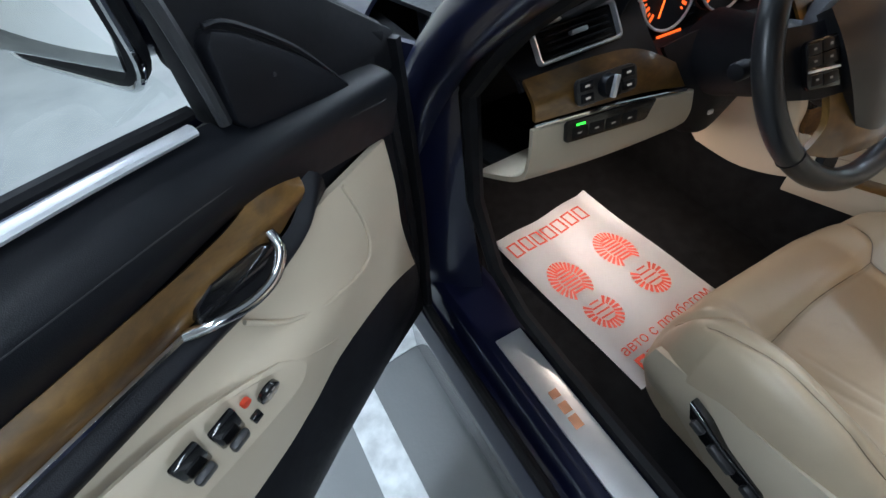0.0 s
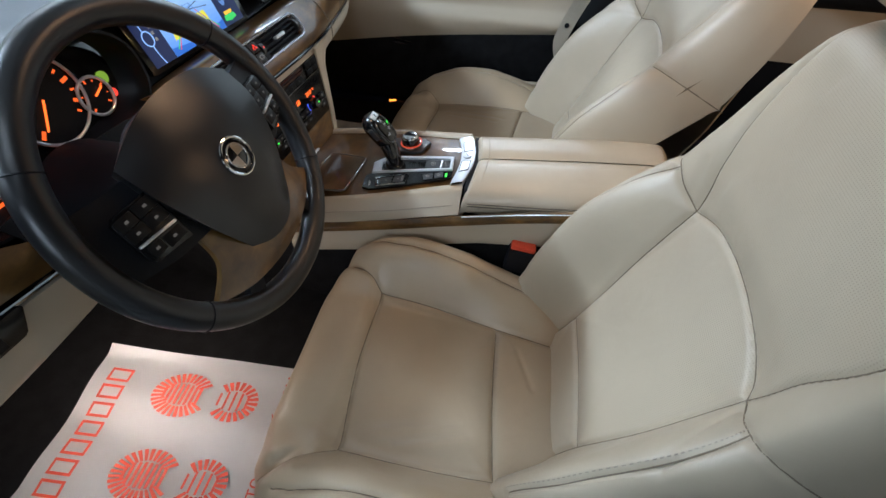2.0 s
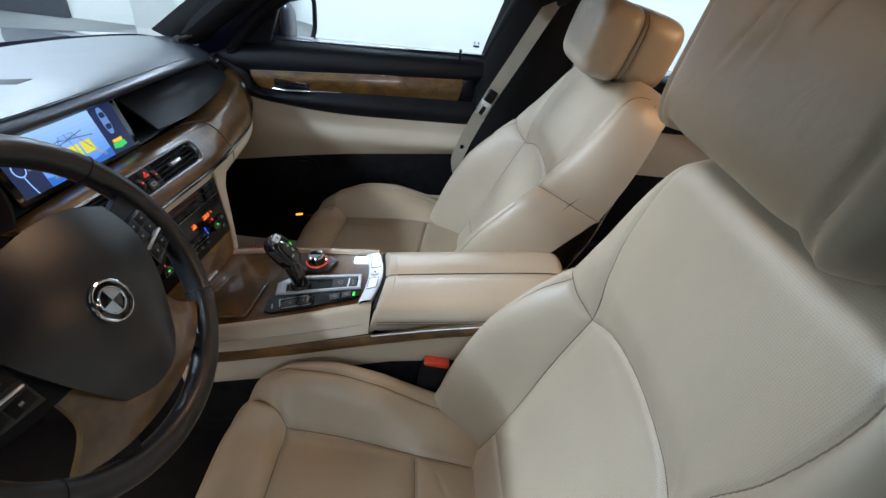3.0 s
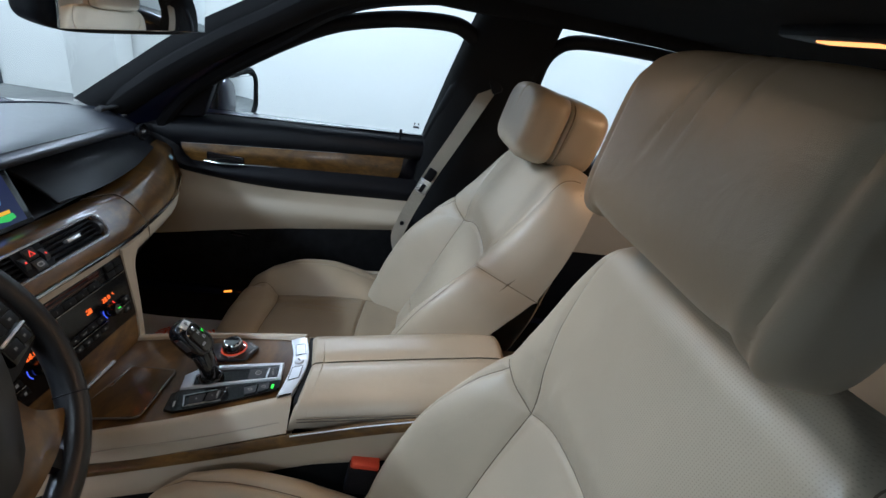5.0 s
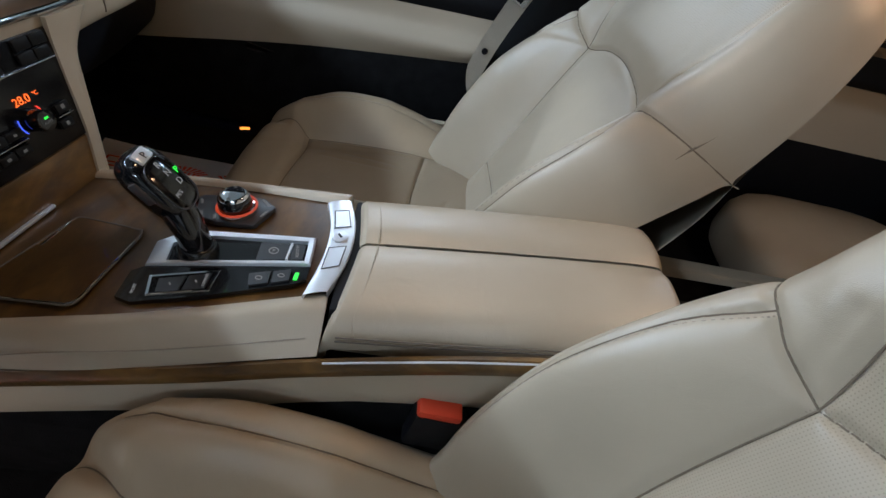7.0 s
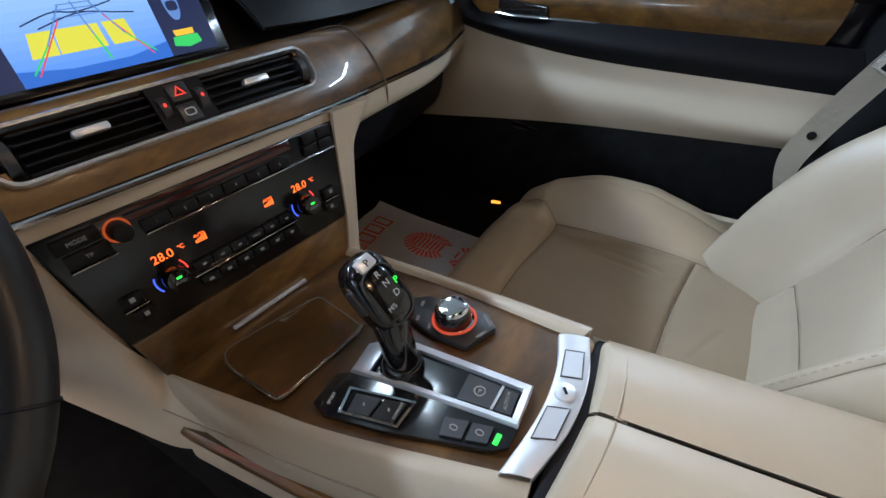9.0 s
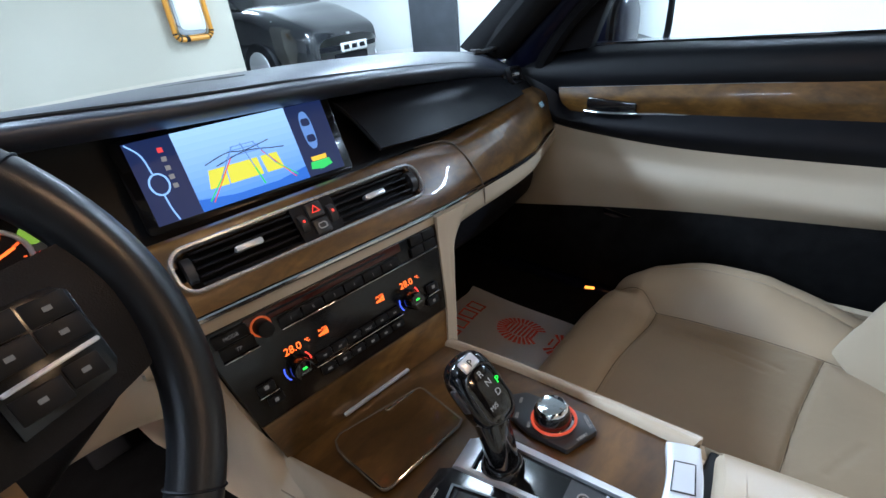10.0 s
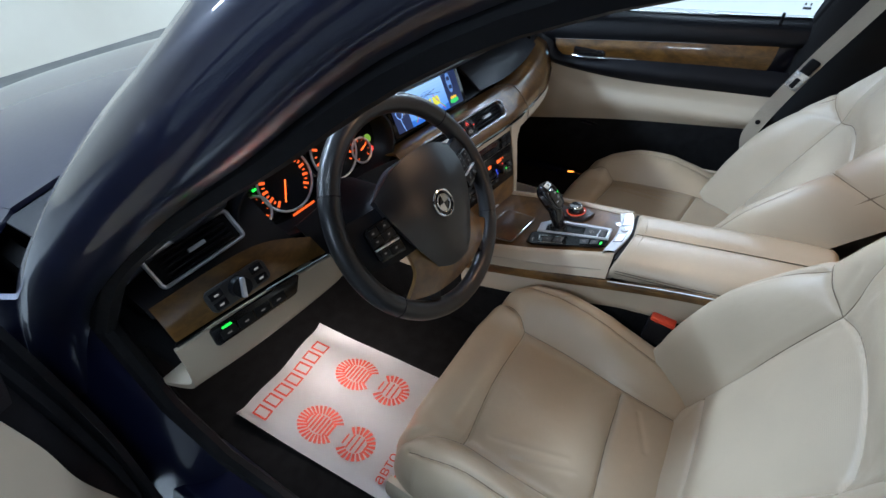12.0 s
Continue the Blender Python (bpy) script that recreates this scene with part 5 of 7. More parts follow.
# cream cheeks on either side of the stack
dpart("stack_cheek", loft([[(0.152, 0.682, 0.806), (0.190, 0.684, 0.803), (0.232, 0.694, 0.800), (0.26, 0.80, 0.79)], [(0.149, 0.680, 0.780), (0.170, 0.680, 0.772), (0.188, 0.690, 0.762), (0.21, 0.79, 0.75)], [(0.141, 0.671, 0.740), (0.157, 0.671, 0.735), (0.168, 0.682, 0.728), (0.18, 0.78, 0.71)], [(0.131, 0.660, 0.690), (0.145, 0.661, 0.686), (0.154, 0.674, 0.680), (0.165, 0.77, 0.66)], [(0.120, 0.654, 0.632), (0.134, 0.655, 0.626), (0.143, 0.668, 0.610), (0.145, 0.76, 0.56)]], 18, 29, 0.005), M_TRIM, "cream cheek beside the radio")
dpart("stack_cheek", loft([[(-0.152, 0.722, 0.803), (-0.162, 0.745, 0.800), (-0.180, 0.80, 0.79), (-0.20, 0.90, 0.78)], [(-0.144, 0.708, 0.742), (-0.160, 0.728, 0.735), (-0.182, 0.79, 0.71), (-0.204, 0.90, 0.70)], [(-0.134, 0.693, 0.688), (-0.152, 0.712, 0.676), (-0.180, 0.78, 0.65), (-0.204, 0.90, 0.64)], [(-0.118, 0.690, 0.632), (-0.146, 0.684, 0.612), (-0.168, 0.77, 0.59), (-0.196, 0.88, 0.59)], [(-0.131, 0.630, 0.612), (-0.147, 0.680, 0.580), (-0.162, 0.76, 0.555), (-0.188, 0.875, 0.575)], [(-0.133, 0.625, 0.572), (-0.147, 0.675, 0.547), (-0.158, 0.76, 0.529), (-0.180, 0.850, 0.548)]], 28, 33, 0.006), M_TRIM, "cream cheek sweeping from the radio under the column")
start = plane_frame((-0.161, 0.7480, 0.8560), (1, -0.125, 0), (0, 0.66, 0.75))
sb = part("start_button", stuck(start, cyl(0.0135, 0.014, (0, 0, 0.003), (0, 0, 0), 28)), M_BLACK, dash, "round start button in a chrome ring")
part("button_ring", stuck(start, tube([(0.0155 * math.cos(a), 0.0155 * math.sin(a), 0.009) for a in (2 * math.pi * i / 30 for i in range(30))], 0.0026, 8, True)), M_CHROME, sb)
part("button_mark", stuck(start, tube([(0.008 * math.cos(a), 0.008 * math.sin(a), 0.0105) for a in (2 * math.pi * i / 20 for i in range(20))], 0.0008, 5, True)), M_ORANGE, sb)

# pedals
for nm, x, w, h, z in (("accelerator_pedal", -0.235, 0.055, 0.16, 0.50), ("brake_pedal", -0.355, 0.105, 0.065, 0.56)):
    pd = thing(nm, "black rubber %s above the carpet" % nm.replace("_", " "), "pedal", (x, 1.13, z))
    part("pad", box((w, 0.018, h), (0, 0, 0), 0.006, (-32, 0, 0)), M_RUBBER, pd)
    part("arm", box((0.02, 0.02, 0.32), (0, 0.07, 0.17), 0.004, (-12, 0, 0)), M_BLACK, pd)

# ---- steering wheel ----
RIM = Vector((-0.355, 0.5945, 0.910))
TILT_W = 30
wm = plane_frame(RIM, (1, 0, 0), (0, math.sin(radians(TILT_W)), math.cos(radians(TILT_W))))
wheel = thing("steering_wheel", "black leather steering wheel with walnut lower spoke", "steering wheel", tuple(RIM))
wheel.matrix_world = wm
part("rim", tube([(0.168 * math.cos(a), 0.168 * math.sin(a), 0) for a in (2 * math.pi * i / 96 for i in range(96))], 0.0158, 16, True), M_RIM, wheel, "worn black leather rim")
for a in (35, 145, 215, 325):
    c, s_ = math.cos(radians(a)), math.sin(radians(a))
    part("rim_seam", tube([(0.168 * c + 0.0161 * c * math.cos(k), 0.168 * s_ + 0.0161 * s_ * math.cos(k), 0.0161 * math.sin(k)) for k in (2 * math.pi * i / 20 for i in range(20))], 0.0009, 5, True), M_BLACK, wheel)
part("airbag_cover", loft([[(-0.096, 0.060, 0.026), (-0.05, 0.080, 0.036), (0, 0.086, 0.038), (0.05, 0.080, 0.036), (0.096, 0.060, 0.026)], [(-0.094, 0.02, 0.036), (-0.045, 0.025, 0.046), (0, 0.025, 0.048), (0.045, 0.025, 0.046), (0.094, 0.02, 0.036)], [(-0.078, -0.03, 0.034), (-0.04, -0.035, 0.043), (0, -0.038, 0.044), (0.04, -0.035, 0.043), (0.078, -0.03, 0.034)], [(-0.050, -0.088, 0.022), (-0.025, -0.102, 0.026), (0, -0.106, 0.027), (0.025, -0.102, 0.026), (0.050, -0.088, 0.022)]], 26, 25, 0.022), M_RIM, wheel, "black airbag cover")
part("hub_core", cyl(0.075, 0.05, (0, 0, -0.006), (0, 0, 0), 32, 0.082, 0.008), M_BLACK, wheel)
em = part("emblem", cyl(0.0205, 0.004, (0.0, -0.004, 0.0485), (0, 0, 0), 36, bevel=0.001), M_GLOSS, wheel, "round chrome-rimmed badge, plain")
part("emblem_ring", tube([(0.0205 * math.cos(a), -0.004 + 0.0205 * math.sin(a), 0.0505) for a in (2 * math.pi * i / 40 for i in range(40))], 0.0018, 8, True), M_CHROME, em)
for a0 in (0, 180):
    part("emblem_field", prism([(0, -0.004)] + [(0.0125 * math.cos(radians(a0 + k)), -0.004 + 0.0125 * math.sin(radians(a0 + k))) for k in range(0, 91, 15)], 0.0505, 0.0512, "z"), M_CHROME, em)
part("emblem_inner", tube([(0.0135 * math.cos(a), -0.004 + 0.0135 * math.sin(a), 0.051) for a in (2 * math.pi * i / 40 for i in range(40))], 0.0010, 6, True), M_CHROME, em)
for sg in (-1, 1):
    sp = part("spoke", loft([[(sg * 0.062, 0.050, 0.020), (sg * 0.11, 0.050, 0.013), (sg * 0.170, 0.060, 0.002)], [(sg * 0.062, 0.005, 0.027), (sg * 0.11, 0.010, 0.019), (sg * 0.170, 0.025, 0.005)], [(sg * 0.062, -0.040, 0.022), (sg * 0.11, -0.035, 0.015), (sg * 0.168, -0.018, 0.002)]], 16, 13, 0.016), M_BLACK, wheel, "black spoke with buttons")
    keys = plane_frame((sg * 0.115, 0.004, 0.0256), (1, sg * 0.05, -sg * 0.17), (-sg * 0.05, 1, 0)) @ Matrix.Diagonal((0.78, 0.82, 1, 1))
    fascia = prism([(-0.030, -0.034), (0.024, -0.028), (0.029, -0.020), (0.029, 0.030), (0.022, 0.036), (-0.030, 0.036)] if sg > 0 else [(0.030, 0.036), (-0.022, 0.036), (-0.029, 0.030), (-0.029, -0.020), (-0.024, -0.028), (0.030, -0.034)], -0.006, 0.0012, "z", 0.0008)
    fascia.transform(keys)
    fascia = part("key_panel", fascia, M_RADIO, sp, "satin black key panel")
    for kx, ky, kw, kh in ((-0.0135, 0.0255, 0.0285, 0.0155), (0.0145, 0.0245, 0.0245, 0.0150), (-0.0135, 0.0085, 0.0285, 0.0160), (0.0145, 0.0085, 0.0255, 0.0150), (-0.0130, -0.0195, 0.0270, 0.0155), (0.0120, -0.0165, 0.0200, 0.0145)):
        key = box((kw, kh, 0.0030), (sg * kx, ky, 0.0006), 0.0008, (0, 0, 0), 2)
        key.transform(keys)
        part("spoke_key", key, M_KEY, sp)
        mark = box((0.0048, 0.0030, 0.0004), (sg * kx, ky, 0.0023))
        mark.transform(keys)
        part("key_mark", mark, M_DIM, sp)
    trim = box((0.054, 0.0032, 0.0040), (0, -0.0055, 0.0025), 0.0012, (0, 0, sg * 4))
    trim.transform(keys)
    part("spoke_trim", trim, M_SATIN, sp, "thin satin spoke strip")
part("lower_spoke", loft([[(-0.082, -0.028, 0.013), (-0.05, -0.046, 0.020), (0, -0.060, 0.024), (0.05, -0.046, 0.020), (0.082, -0.028, 0.013)], [(-0.088, -0.072, 0.013), (-0.055, -0.094, 0.021), (0, -0.108, 0.025), (0.055, -0.094, 0.021), (0.088, -0.072, 0.013)], [(-0.120, -0.100, 0.004), (-0.07, -0.122, 0.012), (0, -0.130, 0.017), (0.07, -0.122, 0.012), (0.120, -0.100, 0.004)]], 28, 17, 0.010), M_WOOD, wheel, "walnut lower spoke")
for sg in (-1, 1):
    part("lower_strut", loft([[(sg * 0.062, -0.060, 0.010), (sg * 0.075, -0.075, 0.008)], [(sg * 0.060, -0.12, 0.010), (sg * 0.078, -0.115, 0.006)], [(sg * 0.080, -0.155, 0.002), (sg * 0.100, -0.142, 0.0)]], 6, 13, 0.012), M_BLACK, wheel)
col = thing("steering_column", "black steering column cover with stalks", "steering column", (-0.347, 0.70, 0.85))
part("shroud", loft([[(0.045 * math.cos(a), -0.075, 0.02 + 0.05 * math.sin(a)) for a in (2 * math.pi * i / 8 for i in range(9))], [(0.060 * math.cos(a), 0.02, -0.01 + 0.06 * math.sin(a)) for a in (2 * math.pi * i / 8 for i in range(9))], [(0.075 * math.cos(a), 0.10, -0.03 + 0.07 * math.sin(a)) for a in (2 * math.pi * i / 8 for i in range(9))]], 30, 13), M_BLACK, col)
for sg in (-1, 1):
    st = part("stalk", tube(smoothline([(sg * 0.04, -0.03, 0.03), (sg * 0.09, -0.045, 0.045), (sg * 0.145, -0.055, 0.05)], 10), 0.008, 10, flat=0.7), M_BLACK, col, "black column stalk")
    part("stalk_end", cyl(0.012, 0.022, (sg * 0.15, -0.055, 0.05), (0, 90, 0), 16, bevel=0.003), M_BLACK, st)

# ---- centre console ----
con = thing("centre_console", "cream leather centre console with walnut top and silver switch surround", "console", (0, 0.3, 0.35))


def cpart(name, bm, mat, label="", parent=None):
    bm.transform(onto(con))
    return part(name, bm, mat, parent or con, label)


def top_z(y):
    """Height of the console's top along its length."""
    return float(np.interp(y, [0.30, 0.37, 0.48, 0.56, 0.67], [0.698, 0.690, 0.670, 0.654, 0.628]))


def along(points, lift=0.0):
    """Plan points raised onto the console's top."""
    return [(x, y, top_z(y) + lift) for x, y in points]


def slab(outline, lift, thick, mat, name, label="", parent=None, bevel=0.0):
    """A flat fitting laid on the sloping console top."""
    bm = prism(outline, 0, thick, "z", bevel)
    for v in bm.verts:
        v.co.z += top_z(v.co.y) + lift
    return cpart(name, bm, mat, label, parent)


cpart("walnut_top", loft([along([(-0.117, 0.690), (-0.105, 0.572), (-0.095, 0.481), (-0.062, 0.340)]), along([(0.0, 0.678), (0.0, 0.56), (0.0, 0.46), (0.01, 0.335)], 0.003), along([(0.118, 0.655), (0.108, 0.56), (0.097, 0.463), (0.080, 0.345)])], 24, 13, 0.006), M_WOOD2, "lacquered walnut console top")
cpart("right_rail", loft([along([(0.116, 0.662), (0.106, 0.56), (0.095, 0.463), (0.078, 0.345)], 0.001), along([(0.121, 0.660), (0.111, 0.56), (0.099, 0.458), (0.083, 0.340)], 0.006), along([(0.131, 0.660), (0.119, 0.56), (0.106, 0.455), (0.092, 0.337)], 0.004), along([(0.138, 0.660), (0.126, 0.56), (0.114, 0.455), (0.102, 0.337)], -0.02), [(0.138, 0.66, 0.50), (0.126, 0.56, 0.50), (0.118, 0.46, 0.50), (0.110, 0.337, 0.50)]], 24, 25, 0.004), M_LEATHER, "cream leather console rail")
cpart("left_side", loft([along([(-0.116, 0.690), (-0.104, 0.572), (-0.094, 0.481), (-0.061, 0.334)], 0.001), along([(-0.120, 0.700), (-0.116, 0.572), (-0.106, 0.481), (-0.078, 0.332)], 0.001), [(-0.126, 0.705, 0.606), (-0.130, 0.56, 0.638), (-0.118, 0.46, 0.652), (-0.098, 0.332, 0.674)], [(-0.128, 0.705, 0.576), (-0.134, 0.56, 0.608), (-0.124, 0.46, 0.634), (-0.110, 0.332, 0.662)]], 24, 19, 0.005), M_LEATHER, "cream leather console side with double stitching")
cpart("side_stitch", tube(smoothline([(-0.1408, 0.67, 0.6135), (-0.1308, 0.56, 0.6385), (-0.1188, 0.46, 0.6525), (-0.0995, 0.345, 0.6725)], 24), 0.0007, 5), M_STITCH)
cpart("walnut_strip", loft([[(-0.139, 0.66, 0.594), (-0.128, 0.46, 0.636), (-0.117, 0.33, 0.664), (-0.112, 0.15, 0.706), (-0.110, -0.08, 0.735)], [(-0.142, 0.66, 0.582), (-0.132, 0.46, 0.626), (-0.121, 0.33, 0.654), (-0.116, 0.15, 0.695), (-0.113, -0.08, 0.722)], [(-0.141, 0.66, 0.571), (-0.131, 0.46, 0.615), (-0.120, 0.33, 0.643), (-0.115, 0.15, 0.684), (-0.112, -0.08, 0.71)]], 30, 9, 0.006), M_WOOD, "lacquered walnut side strip")
cpart("strip_edge", tube(smoothline([(-0.119, 0.325, 0.666), (-0.115, 0.20, 0.694), (-0.113, 0.05, 0.722)], 16), 0.0012, 6), M_SATIN)
cpart("lower_side", loft([[(-0.138, 0.66, 0.572), (-0.128, 0.46, 0.615), (-0.117, 0.33, 0.643), (-0.112, 0.15, 0.684), (-0.110, -0.10, 0.71)], [(-0.140, 0.66, 0.53), (-0.130, 0.46, 0.58), (-0.120, 0.33, 0.605), (-0.116, 0.15, 0.64), (-0.114, -0.10, 0.665)], [(-0.130, 0.66, 0.50), (-0.122, 0.46, 0.55), (-0.114, 0.33, 0.578), (-0.112, 0.15, 0.615), (-0.110, -0.10, 0.64)]], 30, 13, 0.006), M_TRIM, "cream lower console side")
cpart("carpet_side", loft([[(-0.128, 0.70, 0.54), (-0.118, 0.33, 0.60), (-0.112, -0.30, 0.66)], [(-0.135, 0.72, 0.34), (-0.128, 0.33, 0.34), (-0.125, -0.30, 0.34)]], 12, 4, 0.008), M_CARPET)
cpart("console_core", box((0.18, 1.0, 0.22), (0.0, 0.10, 0.53), 0.02), M_BLACK)
cpart("front_core", box((0.20, 0.22, 0.14), (-0.005, 0.62, 0.555), 0.02), M_BLACK)

# twin-lidded armrest
arm = thing("armrest", "cream leather twin-lid armrest with stitched edges on the console", "armrest", tuple(con.location))


def lid(name, xs, label):
    """One lid: across from its hinge line to its outer edge, front to back."""
    rows = []
    for y, dz in ((0.3165, -0.024), (0.3145, -0.010), (0.309, -0.003), (0.298, 0.0), (0.2, 0.010), (0.1, 0.019), (0.0, 0.026), (-0.03, 0.020), (-0.042, -0.01)):
        bow = max(0.0, (y - 0.25) / 0.066)
        rows.append([(x + (0.02 * (0.33 - y) / 0.36 if i < len(xs) - 1 else 0.016 * (0.33 - y) / 0.36), y + 1.6 * bow * x * x, z + dz) for i, (x, z) in enumerate(xs)])
    bm = loft(rows, 26, 37, 0.010)
    bm.transform(onto(con))
    return part(name, bm, M_LEATHER, arm, label)


lid("left_lid", [(0.003, 0.706), (-0.02, 0.712), (-0.055, 0.709), (-0.084, 0.700), (-0.098, 0.684), (-0.101, 0.664)], "cream leather armrest lid")
lid("right_lid", [(0.007, 0.706), (0.025, 0.712), (0.055, 0.711), (0.080, 0.704), (0.094, 0.690), (0.097, 0.66)], "cream leather armrest lid")
for k in (0.0, 0.006):
    bm = tube(smoothline([(-0.1015, 0.318, 0.683 - k), (-0.0965, 0.2, 0.693 - k), (-0.092, 0.1, 0.703 - k), (-0.086, -0.02, 0.710 - k)], 26), 0.0009, 5)
    bm.transform(onto(con))
    part("lid_stitch", bm, M_SEAM, arm)

# silver switch strip
BACK_EDGE = [(0.0795, 0.335), (0.0343, 0.3230), (-0.0146, 0.3225), (-0.0640, 0.3335)]
FRONT_EDGE = [(0.0735, 0.361), (0.0344, 0.3500), (-0.0136, 0.3475), (-0.0700, 0.3555)]


def inset(k, lift):
    return along([(bx + (fx - bx) * k, by + (fy - by) * k) for (bx, by), (fx, fy) in zip(BACK_EDGE, FRONT_EDGE)], lift)


cpart("silver_strip", loft([inset(0.0, -0.004), inset(0.0, 0.005), inset(0.05, 0.0075), inset(0.5, 0.0085), inset(0.95, 0.0065), inset(1.0, 0.004), inset(1.0, -0.004)], 40, 25, 0.001), M_SATIN, "satin silver strip across the console")
for ks in ([(0.0552, 0.3495), (0.0592, 0.3345), (0.0312, 0.3280), (0.0267, 0.3442)], [(-0.0059, 0.3442), (-0.0007, 0.3276), (-0.0301, 0.3292), (-0.0366, 0.3452)]):
    slab(ks, 0.0070, 0.0020, M_SATIN, "strip_key", "flat silver key in the strip")
    ends = ks + ks[:1]
    cpart("key_joint", tube([(x0 + (x1 - x0) * i / 5, y0 + (y1 - y0) * i / 5, top_z(y0 + (y1 - y0) * i / 5) + 0.0088) for (x0, y0), (x1, y1) in zip(ends, ends[1:]) for i in range(5)], 0.0007, 5, True), M_BUTTON)
cpart("key_cylinder", cyl(0.0085, 0.006, (0.0118, 0.3360, top_z(0.336) + 0.0085), (-8, 0, 0), 28, bevel=0.001), M_SATIN, "chrome key lock")
cpart("key_slot", box((0.0065, 0.0022, 0.001), (0.0118, 0.3360, top_z(0.336) + 0.0114), 0, (-8, 0, 40)), M_RUBBER)
cpart("lid_gap", box((0.17, 0.022, 0.05), (0.004, 0.318, 0.672), 0.004), M_RUBBER)


def frame_slab(outer, inner, lift, thick, mat, name, label=""):
    """A flat ring on the console top."""
    bm = bmesh.new()
    loops = [[bm.verts.new((x, y, top_z(y) + h)) for x, y in line] for line, h in ((outer, lift - 0.004), (outer, lift + thick * 0.6), ([(a + (c - a) * 0.2, b + (d - b) * 0.2) for (a, b), (c, d) in zip(outer, inner)], lift + thick), (inner, lift + thick * 0.8), (inner, lift - 0.004))]
    for la, lb in zip(loops, loops[1:]):
        for i in range(len(la)):
            j = (i + 1) % len(la)
            bm.faces.new((la[i], la[j], lb[j], lb[i]))
    bmesh.ops.recalc_face_normals(bm, faces=bm.faces)
    return cpart(name, bm, mat, label)


def dense(line, n):
    return [(a[0] + (b[0] - a[0]) * i / n, a[1] + (b[1] - a[1]) * i / n) for a, b in zip(line, line[1:] + line[:1]) for i in range(n)]


# gear selector field
outer = [(-0.043, 0.512), (-0.008, 0.517), (0.004, 0.500), (0.010, 0.475), (0.007, 0.360), (-0.033, 0.357)]
inner = [(-0.036, 0.495), (-0.011, 0.499), (-0.002, 0.487), (0.003, 0.471), (0.001, 0.366), (-0.028, 0.364)]
slab(outer, 0.001, 0.0035, M_GLOSS, "selector_field", "glossy black selector field")
frame_slab(dense(outer, 5), dense(inner, 5), 0.004, 0.006, M_SATIN, "selector_frame", "satin silver frame round the selector")
slab(dense([(-0.050, 0.522), (-0.083, 0.520), (-0.089, 0.504), (-0.080, 0.450), (-0.058, 0.366), (-0.050, 0.3565), (-0.034, 0.3565), (-0.0435, 0.512)], 3), 0.002, 0.005, M_GLOSS, "mode_panel", "glossy black drive mode panel")
mo, mi = [(-0.0575, 0.501), (-0.083, 0.493), (-0.0735, 0.439), (-0.0465, 0.438)], [(-0.059, 0.4975), (-0.080, 0.491), (-0.0715, 0.442), (-0.049, 0.441)]
frame_slab(dense(mo, 4), dense(mi, 4), 0.007, 0.0025, M_CHROME, "mode_frame", "thin chrome frame round two keys")
slab([(-0.061, 0.490), (-0.0785, 0.486), (-0.075, 0.467), (-0.0565, 0.467)], 0.007, 0.0022, M_BUTTON, "mode_key")
slab([(-0.056, 0.464), (-0.0745, 0.464), (-0.071, 0.445), (-0.0515, 0.445)], 0.007, 0.0022, M_BUTTON, "mode_key")
for x0, y0 in ((-0.0675, 0.477), (-0.063, 0.455)):
    cpart("key_mark", box((0.003, 0.0015, 0.0006), (x0, y0, top_z(y0) + 0.0095), 0, (0, 0, 35)), M_MARK)
for ks in ([(-0.0490, 0.411), (-0.0445, 0.392), (-0.0605, 0.3905), (-0.0645, 0.407)], [(-0.0445, 0.3890), (-0.0410, 0.3730), (-0.0555, 0.3720), (-0.0600, 0.3875)]):
    slab(ks, 0.007, 0.0020, M_BUTTON, "function_key")
    kx, ky = sum(q[0] for q in ks) / 4, sum(q[1] for q in ks) / 4
    cpart("key_mark", tube([(kx + 0.0022 * math.cos(a), ky + 0.0030 * math.sin(a), top_z(ky) + 0.0095) for a in (2 * math.pi * i / 14 for i in range(14))], 0.0005, 5, True), M_MARK)
cpart("mode_lamp", box((0.0095, 0.0040, 0.0012), (-0.0485, 0.3668, top_z(0.3668) + 0.0072), 0.0004, (-8, 0, 0)), M_GREEN, "lit green lamp")
slab([(-0.003, 0.413), (-0.0045, 0.3835), (-0.0275, 0.3830), (-0.0300, 0.411)], 0.004, 0.0048, M_BUTTON, "brake_key", "parking brake key")
slab([(-0.0045, 0.3800), (-0.005, 0.368), (-0.0262, 0.366), (-0.0275, 0.3795)], 0.004, 0.0048, M_BUTTON, "hold_key")
cpart("key_bar", box((0.024, 0.0022, 0.003), (-0.016, 0.3815, top_z(0.3815) + 0.0085)), M_SATIN)
cpart("brake_mark", tube([(-0.016 + 0.0045 * math.cos(a), 0.397 + 0.0045 * math.sin(a), top_z(0.397) + 0.0092) for a in (2 * math.pi * i / 20 for i in range(20))], 0.0007, 5, True), M_MARK)
lettering("P", 0.006, onto(con) @ pose(-0.016, 0.397, top_z(0.397) + 0.0091, -9, 0, -75), M_MARK, con)
lettering("AUTO H", 0.0045, onto(con) @ pose(-0.0155, 0.3735, top_z(0.3735) + 0.0091, -9, 0, 12), M_MARK, con)
lettering("SPORT", 0.0040, onto(con) @ pose(-0.073, 0.508, top_z(0.508) + 0.0073, -9, 0, 10), M_MARK, con)
lettering("COMFORT", 0.0034, onto(con) @ pose(-0.0605, 0.4475, top_z(0.4475) + 0.0095, -9, 0, 5), M_MARK, con)
